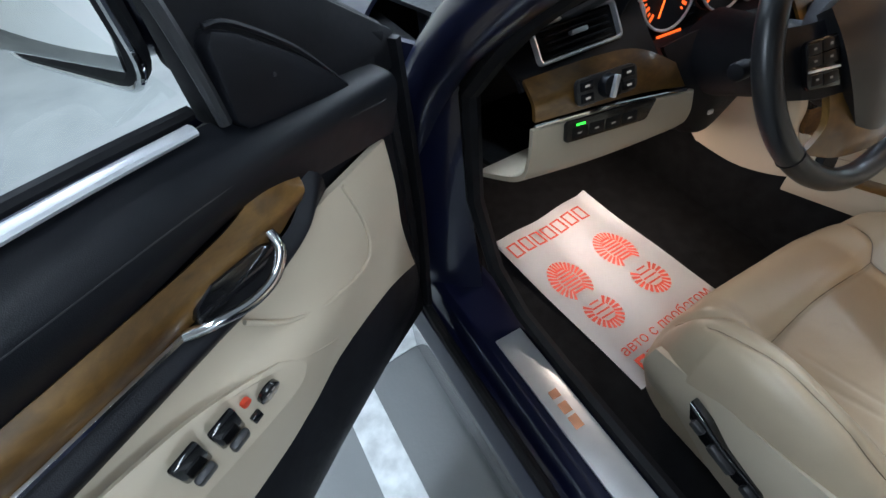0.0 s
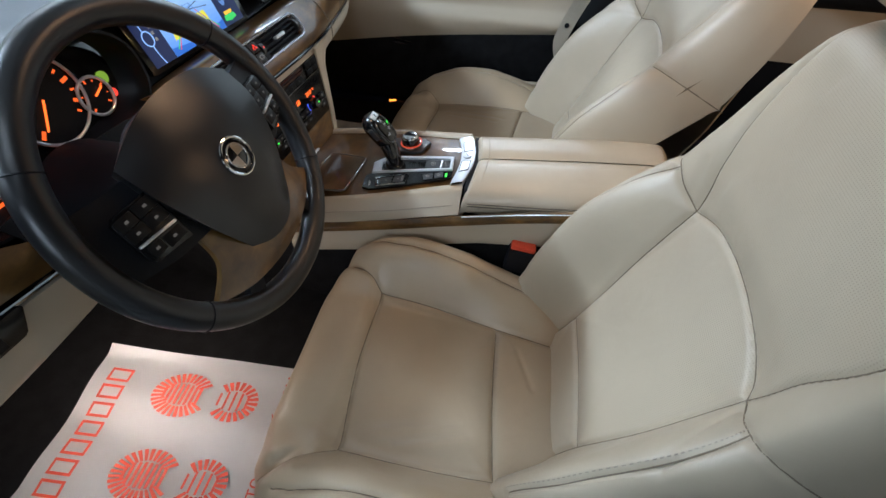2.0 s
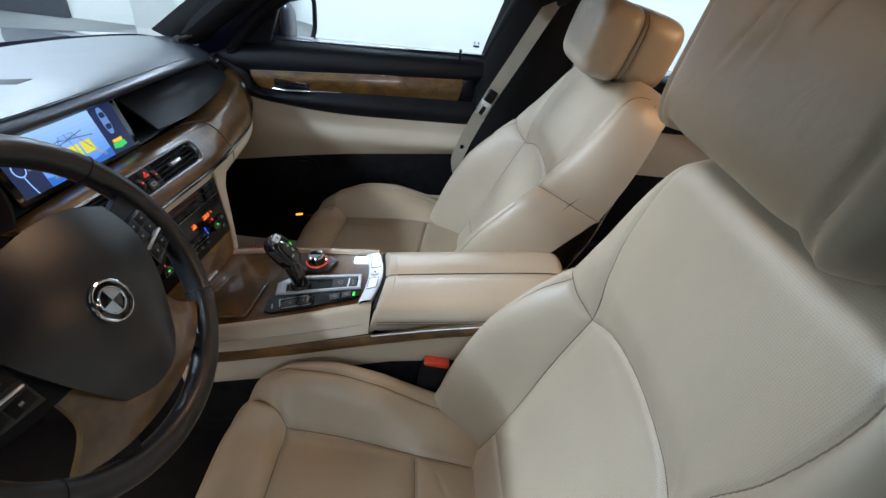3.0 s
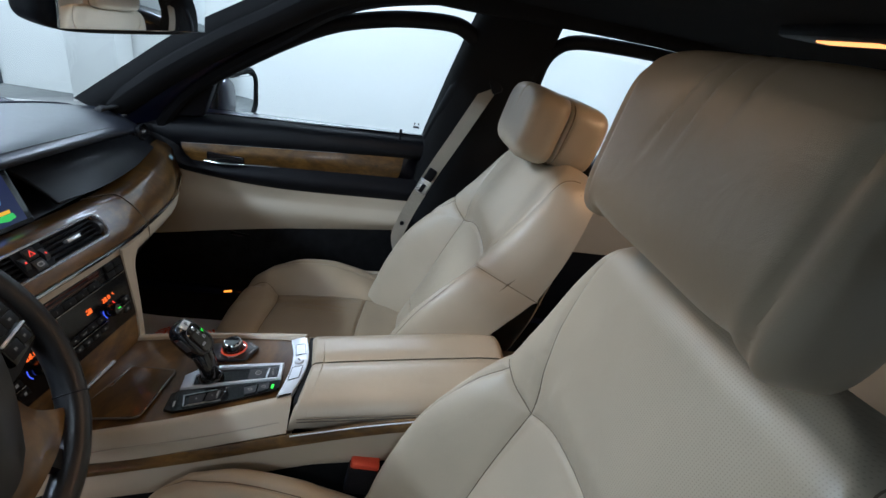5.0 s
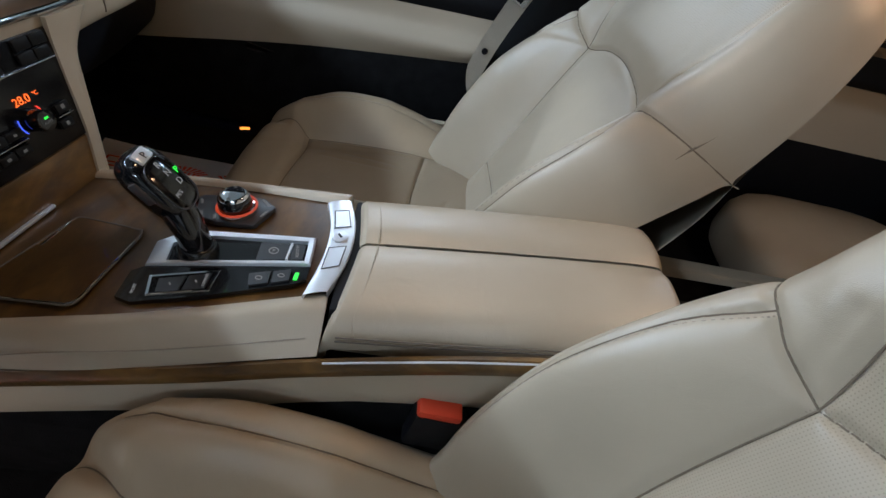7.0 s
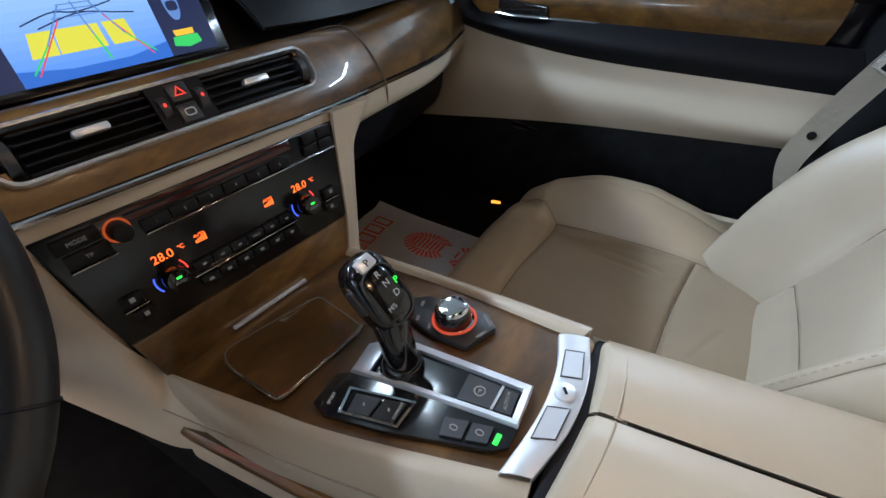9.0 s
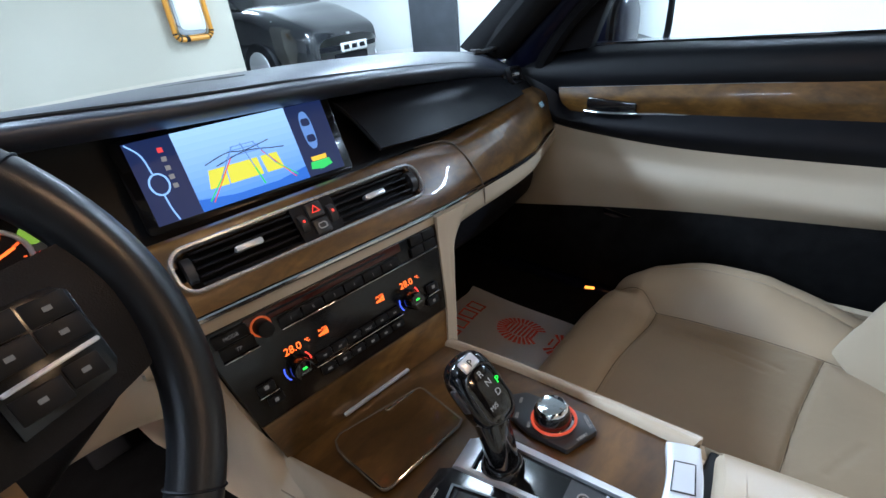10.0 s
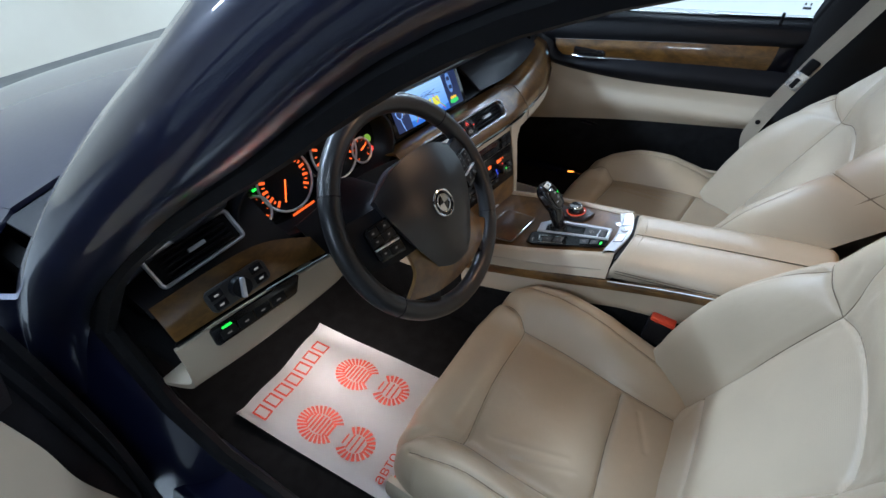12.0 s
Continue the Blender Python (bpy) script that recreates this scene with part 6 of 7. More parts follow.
# tray lid in the walnut
tray = [(-0.068, 0.655), (-0.076, 0.651), (-0.083, 0.638), (-0.087, 0.619), (-0.094, 0.557), (-0.092, 0.552), (-0.087, 0.5495), (0.002, 0.539), (0.010, 0.542), (0.030, 0.615), (0.029, 0.621), (0.024, 0.624)]
slab(dense(tray, 3), 0.0035, 0.0030, M_WOOD2, "tray_lid", "lacquered walnut tray lid")
cpart("lid_joint", tube([(x, y, top_z(y) + 0.0056) for x, y in dense(tray, 6)], 0.0016, 6, True), M_SEAM)
cpart("lid_edge", tube([(x, y, top_z(y) + 0.0072) for x, y in dense(tray, 6)][6:42], 0.0006, 6), M_CHROME)
cpart("lid_pull", box((0.042, 0.005, 0.003), (0.003, 0.6275, top_z(0.6275) + 0.006), 0.001, (-12, 0, -9)), M_CHROME)

# gear selector
gear = thing("gear_selector", "glossy black electronic gear selector lever standing in the console", "gear lever", (-0.018, 0.472, top_z(0.472)))
part("lever_boot", cyl(0.021, 0.012, (0, 0, 0.010), (0, 0, 0), 24, 0.017, 0.002), M_GLOSS, gear)
part("lever_stem", tube(smoothline([(0, 0, 0.012), (0.001, 0.004, 0.030), (0.004, 0.012, 0.048), (0.007, 0.020, 0.060)], 12), 0.0145, 14, r_end=0.0165), M_GLOSS, gear, "glossy black lever stem")
gm = plane_frame((0.010, 0.030, 0.074), (1, -0.05, 0.10), (0, 0.62, 0.78))
bm = superblob(0, 0, 0, 0.0225, 0.037, 0.0165, 0.62, 36, 24)
bm.transform(gm)
head = part("lever_head", bm, M_GLOSS, gear, "glossy black lever head with lit letters")


def on_head(bm):
    bm.transform(gm)
    return bm


part("head_frame", on_head(tube([(q[0], q[1] - 0.003, 0.0145) for q in rounded(0.034, 0.052, 0.013)], 0.0009, 6, True)), M_BUTTON, head)
part("park_key", on_head(box((0.018, 0.012, 0.006), (0, 0.029, 0.0125), 0.002, (-24, 0, 0))), M_SATIN, head, "satin parking button")
part("side_key", on_head(box((0.005, 0.024, 0.010), (-0.0215, 0.006, 0.002), 0.002)), M_BUTTON, head)
lettering("P", 0.009, gm @ pose(0, 0.029, 0.0162, -24), M_RUBBER, head)
for t, x, y, mt in (("R", 0.001, 0.016, M_MARK), ("N", 0.003, 0.006, M_MARK), ("D", 0.006, -0.006, M_MARK), ("M/S", -0.006, -0.013, M_MARK), ("P", 0.0125, 0.002, M_GREEN)):
    lettering(t, 0.0085 if t != "M/S" else 0.0058, gm @ pose(x, y, 0.0170), mt, head)

# rotary controller
idr = thing("rotary_controller", "black rotary controller with silver cap in the console", "control knob", (0.040, 0.452, top_z(0.452)))
bm = prism([(0.018, 0.060), (-0.006, 0.050), (-0.017, 0.016), (-0.018, -0.024), (0.016, -0.038), (0.031, -0.022), (0.030, 0.045)], 0.003, 0.010, "z", 0.002)
bm.transform(pose(0, 0, 0, -8))
part("key_plate", bm, M_BUTTON, idr, "dark key plate round the knob")
part("knob_base", cyl(0.0205, 0.008, (0.004, 0.002, 0.013), (-8, 0, 0), 32, 0.021, 0.001), M_CHROME, idr)
part("knob_glow", tube([(0.004 + 0.0205 * math.cos(a), 0.002 + 0.0205 * math.sin(a), 0.0175 - 0.0028 * math.sin(a)) for a in (2 * math.pi * i / 30 for i in range(30))], 0.0014, 6, True), glow("dim_red_ring", (1.0, 0.10, 0.03), 0.5), idr)
part("knob_body", cyl(0.0185, 0.014, (0.004, 0.004, 0.023), (-8, 0, 0), 32, 0.0165, 0.0015), M_GLOSS, idr)
part("knob_cap", cyl(0.0160, 0.005, (0.004, 0.0050, 0.0315), (-8, 0, 0), 32, 0.0135, 0.001), M_CHROME, idr, "satin silver knob cap")
for k in range(4):
    a = radians(90 * k)
    part("cap_mark", box((0.002, 0.003, 0.0006), (0.004 + 0.011 * math.cos(a), 0.0058 + 0.011 * math.sin(a), 0.0342 - 0.0015 * math.sin(a))), M_DIM, idr)
lettering("MENU", 0.0045, pose(0.002, -0.028, 0.0147, -8, 0, -20), M_MARK, idr)
lettering("OPTION", 0.0040, pose(0.021, -0.025, 0.0143, -8, 0, 50), M_MARK, idr)
for x, y in ((-0.004, 0.038), (0.016, 0.045), (-0.009, 0.022)):
    part("plate_mark", box((0.007, 0.003, 0.0006), (x, y, 0.0105 - 0.14 * y), 0, (-8, 0, 20)), M_DIM, idr)

# ---- belts and buckle ----
bk = thing("belt_buckle", "black seat belt buckle with red release button beside the seat", "seat belt buckle", (-0.121, 0.205, 0.50))
part("stalk", box((0.022, 0.040, 0.16), (0, -0.004, 0.02), 0.004, (6, 0, 0)), M_BLACK, bk)
part("buckle_body", box((0.030, 0.056, 0.060), (0, 0, 0.088), 0.006, (6, 0, 0)), M_BLACK, bk)
part("release_button", box((0.024, 0.046, 0.014), (0, 0, 0.119), 0.004, (6, 0, 0)), M_BUCKLE, bk, "red release button")

belt = thing("seat_belt", "beige seat belt hanging from the pillar with its tongue", "seat belt", (0.655, 0.0, 0.9))
pts = smoothline([(0.638, -0.030, 1.145), (0.646, 0.035, 1.0), (0.643, 0.100, 0.862), (0.630, 0.155, 0.724), (0.612, 0.165, 0.655), (0.58, 0.12, 0.56)], 30)
bm = grid_mesh([[p + Vector((0.006, 0.016, 0.008)), p - Vector((0.006, 0.016, 0.008))] for p in pts])
bmesh.ops.solidify(bm, geom=bm.faces[:], thickness=0.0018)
bm.transform(onto(belt))
part("webbing", bm, M_BELT, belt, "beige woven webbing")
bm = box((0.012, 0.050, 0.026), (0.641, 0.096, 0.872), 0.004, (-66, 0, 0))
bm.transform(onto(belt))
part("tongue_cover", bm, M_BLACK, belt)
bm = box((0.005, 0.044, 0.034), (0.636, 0.110, 0.843), 0.0015, (-66, 0, 0))
bm.transform(onto(belt))
tongue = part("tongue", bm, M_BRIGHT, belt, "chrome belt tongue")
bm = box((0.006, 0.026, 0.012), (0.6355, 0.112, 0.838), 0.001, (-66, 0, 0))
bm.transform(onto(belt))
part("tongue_slot", bm, M_RUBBER, tongue)
bm = cyl(0.0065, 0.004, (0.627, 0.156, 0.724), (0, 90, 0), 16, bevel=0.001)
bm.transform(onto(belt))
part("stop_button", bm, M_RUBBER, belt, "small black stop button")
bm = box((0.02, 0.06, 0.03), (0.640, -0.035, 1.155), 0.006, (60, 0, 0))
bm.transform(onto(belt))
part("guide", bm, M_BLACK, belt)

# ---- doors ----


def lidded(door, place):
    def add(name, bm, mat, label="", parent=None):
        for v in bm.verts:
            v.co = place(v.co)
        bmesh.ops.recalc_face_normals(bm, faces=bm.faces)
        return part(name, bm, mat, parent or door, label)
    return add


# open driver's door: s runs back from the hinge, n into the cabin, z up
HINGE, OPEN = Vector((-0.80, 0.93, 0.0)), radians(57)
DIR, NOR = Vector((-math.sin(OPEN), -math.cos(OPEN), 0)), Vector((math.cos(OPEN), -math.sin(OPEN), 0))
dd = thing("driver_door", "open dark navy driver door with cream panel, walnut strip and switches", "car door", tuple(HINGE + Vector((0, 0, 0.3))), group="car doors")
ddp = lidded(dd, lambda c: DIR * c.x + NOR * c.y + Vector((0, 0, c.z - 0.3)))
ddp("outer_skin", loft([[(0.02, -0.10, 0.93), (0.5, -0.13, 0.97), (1.08, -0.12, 1.0)], [(0.02, -0.13, 0.70), (0.5, -0.17, 0.72), (1.08, -0.15, 0.74)], [(0.02, -0.11, 0.34), (0.5, -0.13, 0.33), (1.05, -0.12, 0.34)]], 20, 13, 0.01), M_PAINT, "dark navy door skin")
ddp("door_shell", box((1.0, 0.085, 0.60), (0.57, -0.055, 0.66), 0.02), M_RUBBER)
ddp("front_edge", loft([[(0.04, 0.0, 0.95), (0.04, -0.10, 0.95)], [(0.04, 0.0, 0.66), (0.02, -0.10, 0.66)], [(0.07, 0.0, 0.38), (0.04, -0.10, 0.36)]], 8, 13, 0.012), M_RUBBER)
ddp("top_roll", loft([[(0.10, -0.02, 0.94), (0.33, -0.025, 0.990), (0.55, -0.03, 1.010), (1.05, -0.03, 1.045)], [(0.09, 0.012, 0.925), (0.33, 0.015, 0.968), (0.55, 0.015, 0.988), (1.05, 0.015, 1.018)], [(0.09, 0.016, 0.895), (0.30, 0.024, 0.942), (0.55, 0.024, 0.956), (1.05, 0.024, 0.982)], [(0.10, 0.004, 0.840), (0.27, 0.006, 0.885), (0.36, 0.008, 0.920), (0.55, 0.008, 0.917), (1.05, 0.008, 0.943)]], 30, 19, 0.012), M_SOFT, "black soft upper door panel")
ddp("roll_stitch", tube(smoothline([(0.12, 0.018, 0.905), (0.33, 0.023, 0.954), (0.55, 0.023, 0.972), (1.05, 0.023, 1.000)], 30), 0.001, 5), M_BUTTON)
ddp("waist_chrome", tube(smoothline([(0.350, -0.018, 0.997), (0.55, -0.022, 1.016), (1.05, -0.025, 1.048)], 24), 0.009, 10, flat=0.6), M_SATIN, "bright chrome waist strip")
ddp("waist_seal", tube(smoothline([(0.335, -0.034, 1.002), (0.55, -0.038, 1.024), (1.05, -0.04, 1.057)], 24), 0.007, 8), M_RUBBER)
ddp("walnut_strip", loft([[(0.284, 0.010, 0.907), (0.331, 0.012, 0.929), (0.40, 0.012, 0.917), (0.55, 0.012, 0.921), (1.03, 0.012, 0.946)], [(0.292, 0.020, 0.892), (0.34, 0.022, 0.897), (0.42, 0.022, 0.893), (0.55, 0.022, 0.898), (1.03, 0.022, 0.921)], [(0.312, 0.012, 0.874), (0.36, 0.014, 0.864), (0.456, 0.014, 0.867), (0.60, 0.014, 0.875), (1.03, 0.014, 0.895)]], 34, 13, 0.006), M_WOOD, "lacquered walnut door strip")
ddp("strip_chrome", tube(smoothline([(0.470, 0.017, 0.866), (0.6, 0.017, 0.873), (1.03, 0.017, 0.893)], 24), 0.0042, 8), M_CHROME)
ddp("black_band", loft([[(0.275, 0.008, 0.905), (0.312, 0.014, 0.872), (0.36, 0.014, 0.861), (0.456, 0.014, 0.864), (0.62, 0.014, 0.872), (1.04, 0.014, 0.893)], [(0.262, 0.018, 0.893), (0.31, 0.028, 0.857), (0.371, 0.028, 0.845), (0.456, 0.030, 0.848), (0.62, 0.030, 0.855), (1.04, 0.030, 0.874)], [(0.256, 0.012, 0.864), (0.31, 0.016, 0.846), (0.371, 0.018, 0.826), (0.456, 0.018, 0.828), (0.62, 0.018, 0.831), (1.04, 0.018, 0.849)]], 34, 13, 0.008), M_BLACK)
hd = ddp("release_handle", tube(smoothline([(0.352, 0.020, 0.888), (0.358, 0.034, 0.873), (0.382, 0.042, 0.860), (0.415, 0.042, 0.859), (0.448, 0.034, 0.866), (0.474, 0.018, 0.868)], 24), 0.0058, 10, flat=0.8), M_CHROME, "curved chrome release handle")
ddp("handle_cup", prism([(0.352, 0.872), (0.370, 0.886), (0.43, 0.894), (0.455, 0.885), (0.460, 0.870), (0.384, 0.857)], 0.010, 0.0255, "y", 0.003), M_GLOSS, parent=hd)
ddp("cream_panel", loft([[(0.125, 0.006, 0.845), (0.2, 0.012, 0.853), (0.298, 0.014, 0.853), (0.371, 0.014, 0.826), (0.55, 0.014, 0.829), (1.04, 0.014, 0.848)], [(0.120, 0.006, 0.758), (0.2, 0.014, 0.770), (0.298, 0.020, 0.778), (0.40, 0.024, 0.785), (0.55, 0.026, 0.792), (1.04, 0.026, 0.812)], [(0.122, 0.004, 0.665), (0.2, 0.012, 0.685), (0.298, 0.030, 0.705), (0.40, 0.052, 0.738), (0.55, 0.056, 0.755), (1.04, 0.058, 0.775)], [(0.108, 0.004, 0.560), (0.2, 0.012, 0.598), (0.34, 0.03, 0.634), (0.43, 0.040, 0.630), (0.55, 0.044, 0.628), (1.04, 0.046, 0.642)]], 48, 31, 0.010), M_TRIM, "cream leather door panel with armrest")
ddp("map_pocket_edge", tube(smoothline([(0.232, 0.014, 0.850), (0.217, 0.016, 0.785), (0.217, 0.018, 0.735), (0.245, 0.022, 0.712), (0.320, 0.031, 0.738), (0.385, 0.030, 0.776), (0.425, 0.022, 0.824)], 34), 0.0030, 8), M_TRIM)
ddp("armrest_crease", tube(smoothline([(0.345, 0.036, 0.680), (0.385, 0.048, 0.722), (0.420, 0.050, 0.752), (0.456, 0.047, 0.776), (0.50, 0.042, 0.797), (0.56, 0.037, 0.818)], 18), 0.0026, 6), M_TRIM)
ddp("lower_panel", loft([[(0.108, 0.002, 0.562), (0.2, 0.008, 0.598), (0.34, 0.024, 0.632), (0.52, 0.036, 0.625), (1.04, 0.038, 0.640)], [(0.11, 0.006, 0.50), (0.3, 0.022, 0.49), (0.6, 0.045, 0.47), (1.04, 0.045, 0.47)], [(0.13, 0.0, 0.44), (0.3, 0.008, 0.42), (0.6, 0.01, 0.395), (1.03, 0.01, 0.40)]], 30, 13, 0.012), M_BLACK, "black lower door panel with pocket")
ddp("door_seal", tube(smoothline([(0.06, -0.03, 0.90), (0.055, -0.03, 0.7), (0.075, -0.03, 0.48), (0.16, -0.03, 0.385), (0.5, -0.03, 0.375), (1.04, -0.03, 0.38)], 40), 0.014, 8), M_RUBBER)
# corner triangle with the tweeter, window frame and glass
ddp("frame_corner", prism([(0.034, 0.905), (0.036, 0.955), (0.166, 1.046), (0.26, 1.112), (0.327, 1.160), (0.327, 0.985), (0.17, 0.92)], -0.046, -0.014, "y", 0.004), M_RUBBER, "black window frame corner")
ddp("corner_cover", prism([(0.163, 0.934), (0.168, 0.956), (0.222, 1.008), (0.283, 1.056), (0.306, 1.067), (0.315, 1.057), (0.319, 0.990), (0.310, 0.977), (0.235, 0.958)], -0.016, 0.004, "y", 0.004), M_BLACK, "black triangular corner cover")
ddp("cover_edge", tube(smoothline([(0.165, 0.001, 0.946), (0.222, 0.001, 1.014), (0.283, 0.001, 1.063), (0.310, 0.001, 1.071)], 16), 0.0030, 6), M_BLACK)
ddp("cover_pin", cyl(0.0022, 0.002, (0.262, 0.0042, 1.008), (90, 0, 0), 12), M_BUTTON)
ddp("frame_bar", tube(smoothline([(0.324, -0.008, 0.990), (0.326, -0.010, 1.05), (0.334, -0.016, 1.12), (0.36, -0.035, 1.185)], 14), 0.0065, 8), M_BUTTON, "dark grey window guide")
ddp("upper_frame", tube(smoothline([(0.06, -0.03, 0.955), (0.20, -0.045, 1.06), (0.40, -0.075, 1.19), (0.62, -0.115, 1.295), (0.9, -0.15, 1.35), (1.12, -0.15, 1.33), (1.13, -0.06, 1.06)], 50), 0.018, 10), M_RUBBER, "black window frame")
gl = ddp("door_glass", loft([[(0.335, -0.036, 1.02), (1.10, -0.042, 1.065)], [(0.40, -0.078, 1.17), (1.10, -0.14, 1.30)]], 10, 4), M_GLASS, "lowered clear side window")
gl.visible_shadow = False
sp_ = ddp("switch_panel", loft([[(0.408, 0.056, 0.735), (0.44, 0.061, 0.724), (0.568, 0.064, 0.750), (0.66, 0.064, 0.772)], [(0.415, 0.053, 0.752), (0.46, 0.054, 0.765), (0.56, 0.054, 0.792), (0.66, 0.054, 0.815)], [(0.430, 0.048, 0.768), (0.50, 0.042, 0.802), (0.56, 0.040, 0.822), (0.66, 0.038, 0.842)]], 18, 9, 0.008), M_TRIM, "cream switch plate")


def switch_depth(z, s):
    return 0.0625 - 0.22 * (z - 0.738 - 0.28 * (s - 0.45))


ddp("mirror_switch", cyl(0.0135, 0.007, (0.461, 0.0605, 0.769), (74, 0, 0), 28, bevel=0.001), M_GLOSS, "round black mirror switch", sp_)
for k in range(4):
    ddp("switch_mark", box((0.0042, 0.001, 0.0016), (0.461 + 0.0055 * math.cos(k * math.pi / 2 + 0.78), 0.0650, 0.769 + 0.0055 * math.sin(k * math.pi / 2 + 0.78))), M_MARK, "", sp_)
for s_, z_ in ((0.511, 0.777), (0.549, 0.788)):
    ddp("window_switch_pair", box((0.030, 0.008, 0.062), (s_, switch_depth(z_, s_), z_), 0.003, (-13, 0, 0)), M_GLOSS, "black window switches", sp_)
    for k in (-1, 1):
        ddp("window_switch", box((0.022, 0.008, 0.024), (s_, switch_depth(z_, s_) + 0.004 - k * 0.0032, z_ + k * 0.0150), 0.003, (-24, 0, 0)), M_BUTTON, "", sp_)
        ddp("switch_mark", box((0.006, 0.001, 0.004), (s_, switch_depth(z_, s_) + 0.0088 - k * 0.0032, z_ + k * 0.0150 + 0.004), 0, (-24, 0, 0)), M_MARK, "", sp_)
ddp("fold_key", box((0.012, 0.006, 0.011), (0.485, 0.0600, 0.757), 0.0015), M_GLOSS, "", sp_)
ddp("memory_key", cyl(0.0055, 0.005, (0.483, 0.0570, 0.784), (80, 0, 0), 16), M_BUCKLE, "small red-lit key", sp_)
mir = thing("wing_mirror", "dark navy wing mirror with chrome edge on the open door", "wing mirror", tuple(HINGE + Vector((0, 0, 0.3))), group="wing mirrors")
mdp = lidded(mir, lambda c: DIR * c.x + NOR * c.y + Vector((0, 0, c.z - 0.3)))
mdp("mirror_shell", superblob(0.265, -0.222, 1.088, 0.055, 0.125, 0.082, 0.6), M_PAINT)
mdp("mirror_arm", box((0.06, 0.09, 0.03), (0.26, -0.080, 1.018), 0.01), M_RUBBER)
mdp("mirror_glass", box((0.004, 0.225, 0.135), (0.322, -0.222, 1.090), 0.03, (0, -13, 4), 3), M_MIRROR, "mirror glass")
mdp("mirror_edge", tube([(0.316, -0.222 + q[0], 1.088 + q[1]) for q in rounded(0.244, 0.158, 0.045, 6)], 0.012, 8, True), M_RUBBER, "black mirror surround")
mdp("mirror_trim", tube([(0.322, -0.222 + q[0], 1.081 + q[1]) for q in rounded(0.256, 0.162, 0.045, 6)], 0.0045, 8, True), M_CHROME, "chrome mirror trim")

# closed passenger door
pdoor = thing("passenger_door", "closed passenger door with cream panel, walnut strip and black upper roll", "car door", (0.75, 0.5, 0.35), group="car doors")


def pp(name, bm, mat, label="", parent=None):
    bm.transform(onto(pdoor))
    return part(name, bm, mat, parent or pdoor, label)


pp("door_shell", prism([(0.95, 0.35), (0.98, 0.90), (0.93, 0.925), (0.10, 0.945), (0.07, 0.8), (0.12, 0.35)], 0.775, 0.86, "x", 0.01), M_PAINT)
pp("top_roll", loft([[(0.775, 0.93, 0.905), (0.775, 0.70, 0.928), (0.775, 0.40, 0.940), (0.775, 0.09, 0.953)], [(0.735, 0.94, 0.888), (0.742, 0.70, 0.910), (0.745, 0.40, 0.925), (0.748, 0.09, 0.938)], [(0.722, 0.95, 0.86), (0.728, 0.70, 0.875), (0.733, 0.40, 0.893), (0.737, 0.09, 0.91)], [(0.728, 0.95, 0.838), (0.733, 0.70, 0.845), (0.740, 0.40, 0.866), (0.745, 0.10, 0.892)]], 30, 19, 0.01), M_SOFT, "black soft upper door roll")
pp("walnut_strip", loft([[(0.728, 0.80, 0.846), (0.735, 0.50, 0.867), (0.745, 0.172, 0.888)], [(0.720, 0.79, 0.824), (0.727, 0.50, 0.841), (0.737, 0.175, 0.857)], [(0.726, 0.765, 0.799), (0.733, 0.50, 0.813), (0.744, 0.182, 0.825)]], 30, 11, 0.006), M_WOOD, "lacquered walnut door strip")
pp("strip_edge", tube(smoothline([(0.726, 0.802, 0.847), (0.734, 0.5, 0.868), (0.744, 0.170, 0.889)], 24), 0.0016, 6), M_CHROME)
pp("strip_chrome", tube(smoothline([(0.721, 0.625, 0.806), (0.730, 0.50, 0.812), (0.741, 0.182, 0.824)], 24), 0.0036, 6), M_CHROME, "chrome lower strip")
hn = pp("handle_recess", box((0.014, 0.104, 0.026), (0.7205, 0.680, 0.8200), 0.006, (3, 0, 1)), M_GLOSS, "black handle recess")
pp("release_handle", tube(smoothline([(0.716, 0.734, 0.8055), (0.709, 0.70, 0.8065), (0.709, 0.66, 0.808), (0.716, 0.626, 0.8085)], 16), 0.0052, 10, flat=0.8), M_CHROME, "chrome release handle", hn)
pp("black_band", loft([[(0.727, 0.93, 0.885), (0.727, 0.82, 0.842), (0.728, 0.767, 0.797), (0.735, 0.5, 0.811), (0.745, 0.12, 0.822)], [(0.706, 0.94, 0.850), (0.706, 0.83, 0.806), (0.707, 0.74, 0.783), (0.712, 0.5, 0.781), (0.724, 0.12, 0.79)], [(0.722, 0.94, 0.815), (0.722, 0.83, 0.784), (0.722, 0.72, 0.765), (0.722, 0.5, 0.752), (0.73, 0.12, 0.758)]], 34, 13, 0.008), M_BLACK, "black pull band")
pp("cream_panel", loft([[(0.722, 0.94, 0.818), (0.722, 0.82, 0.781), (0.722, 0.71, 0.764), (0.722, 0.50, 0.753), (0.728, 0.125, 0.759)], [(0.730, 0.94, 0.745), (0.730, 0.82, 0.725), (0.729, 0.71, 0.716), (0.723, 0.50, 0.713), (0.72, 0.13, 0.724)], [(0.716, 0.94, 0.640), (0.714, 0.82, 0.650), (0.710, 0.71, 0.660), (0.702, 0.50, 0.678), (0.694, 0.14, 0.697)], [(0.722, 0.94, 0.543), (0.720, 0.82, 0.565), (0.717, 0.71, 0.587), (0.712, 0.50, 0.623), (0.71, 0.15, 0.671)]], 46, 31, 0.008), M_TRIM, "cream leather door panel with armrest")
pp("panel_lamp", box((0.006, 0.016, 0.007), (0.7045, 0.603, 0.664), 0.002), M_BLACK, "tiny lamp in the door panel")
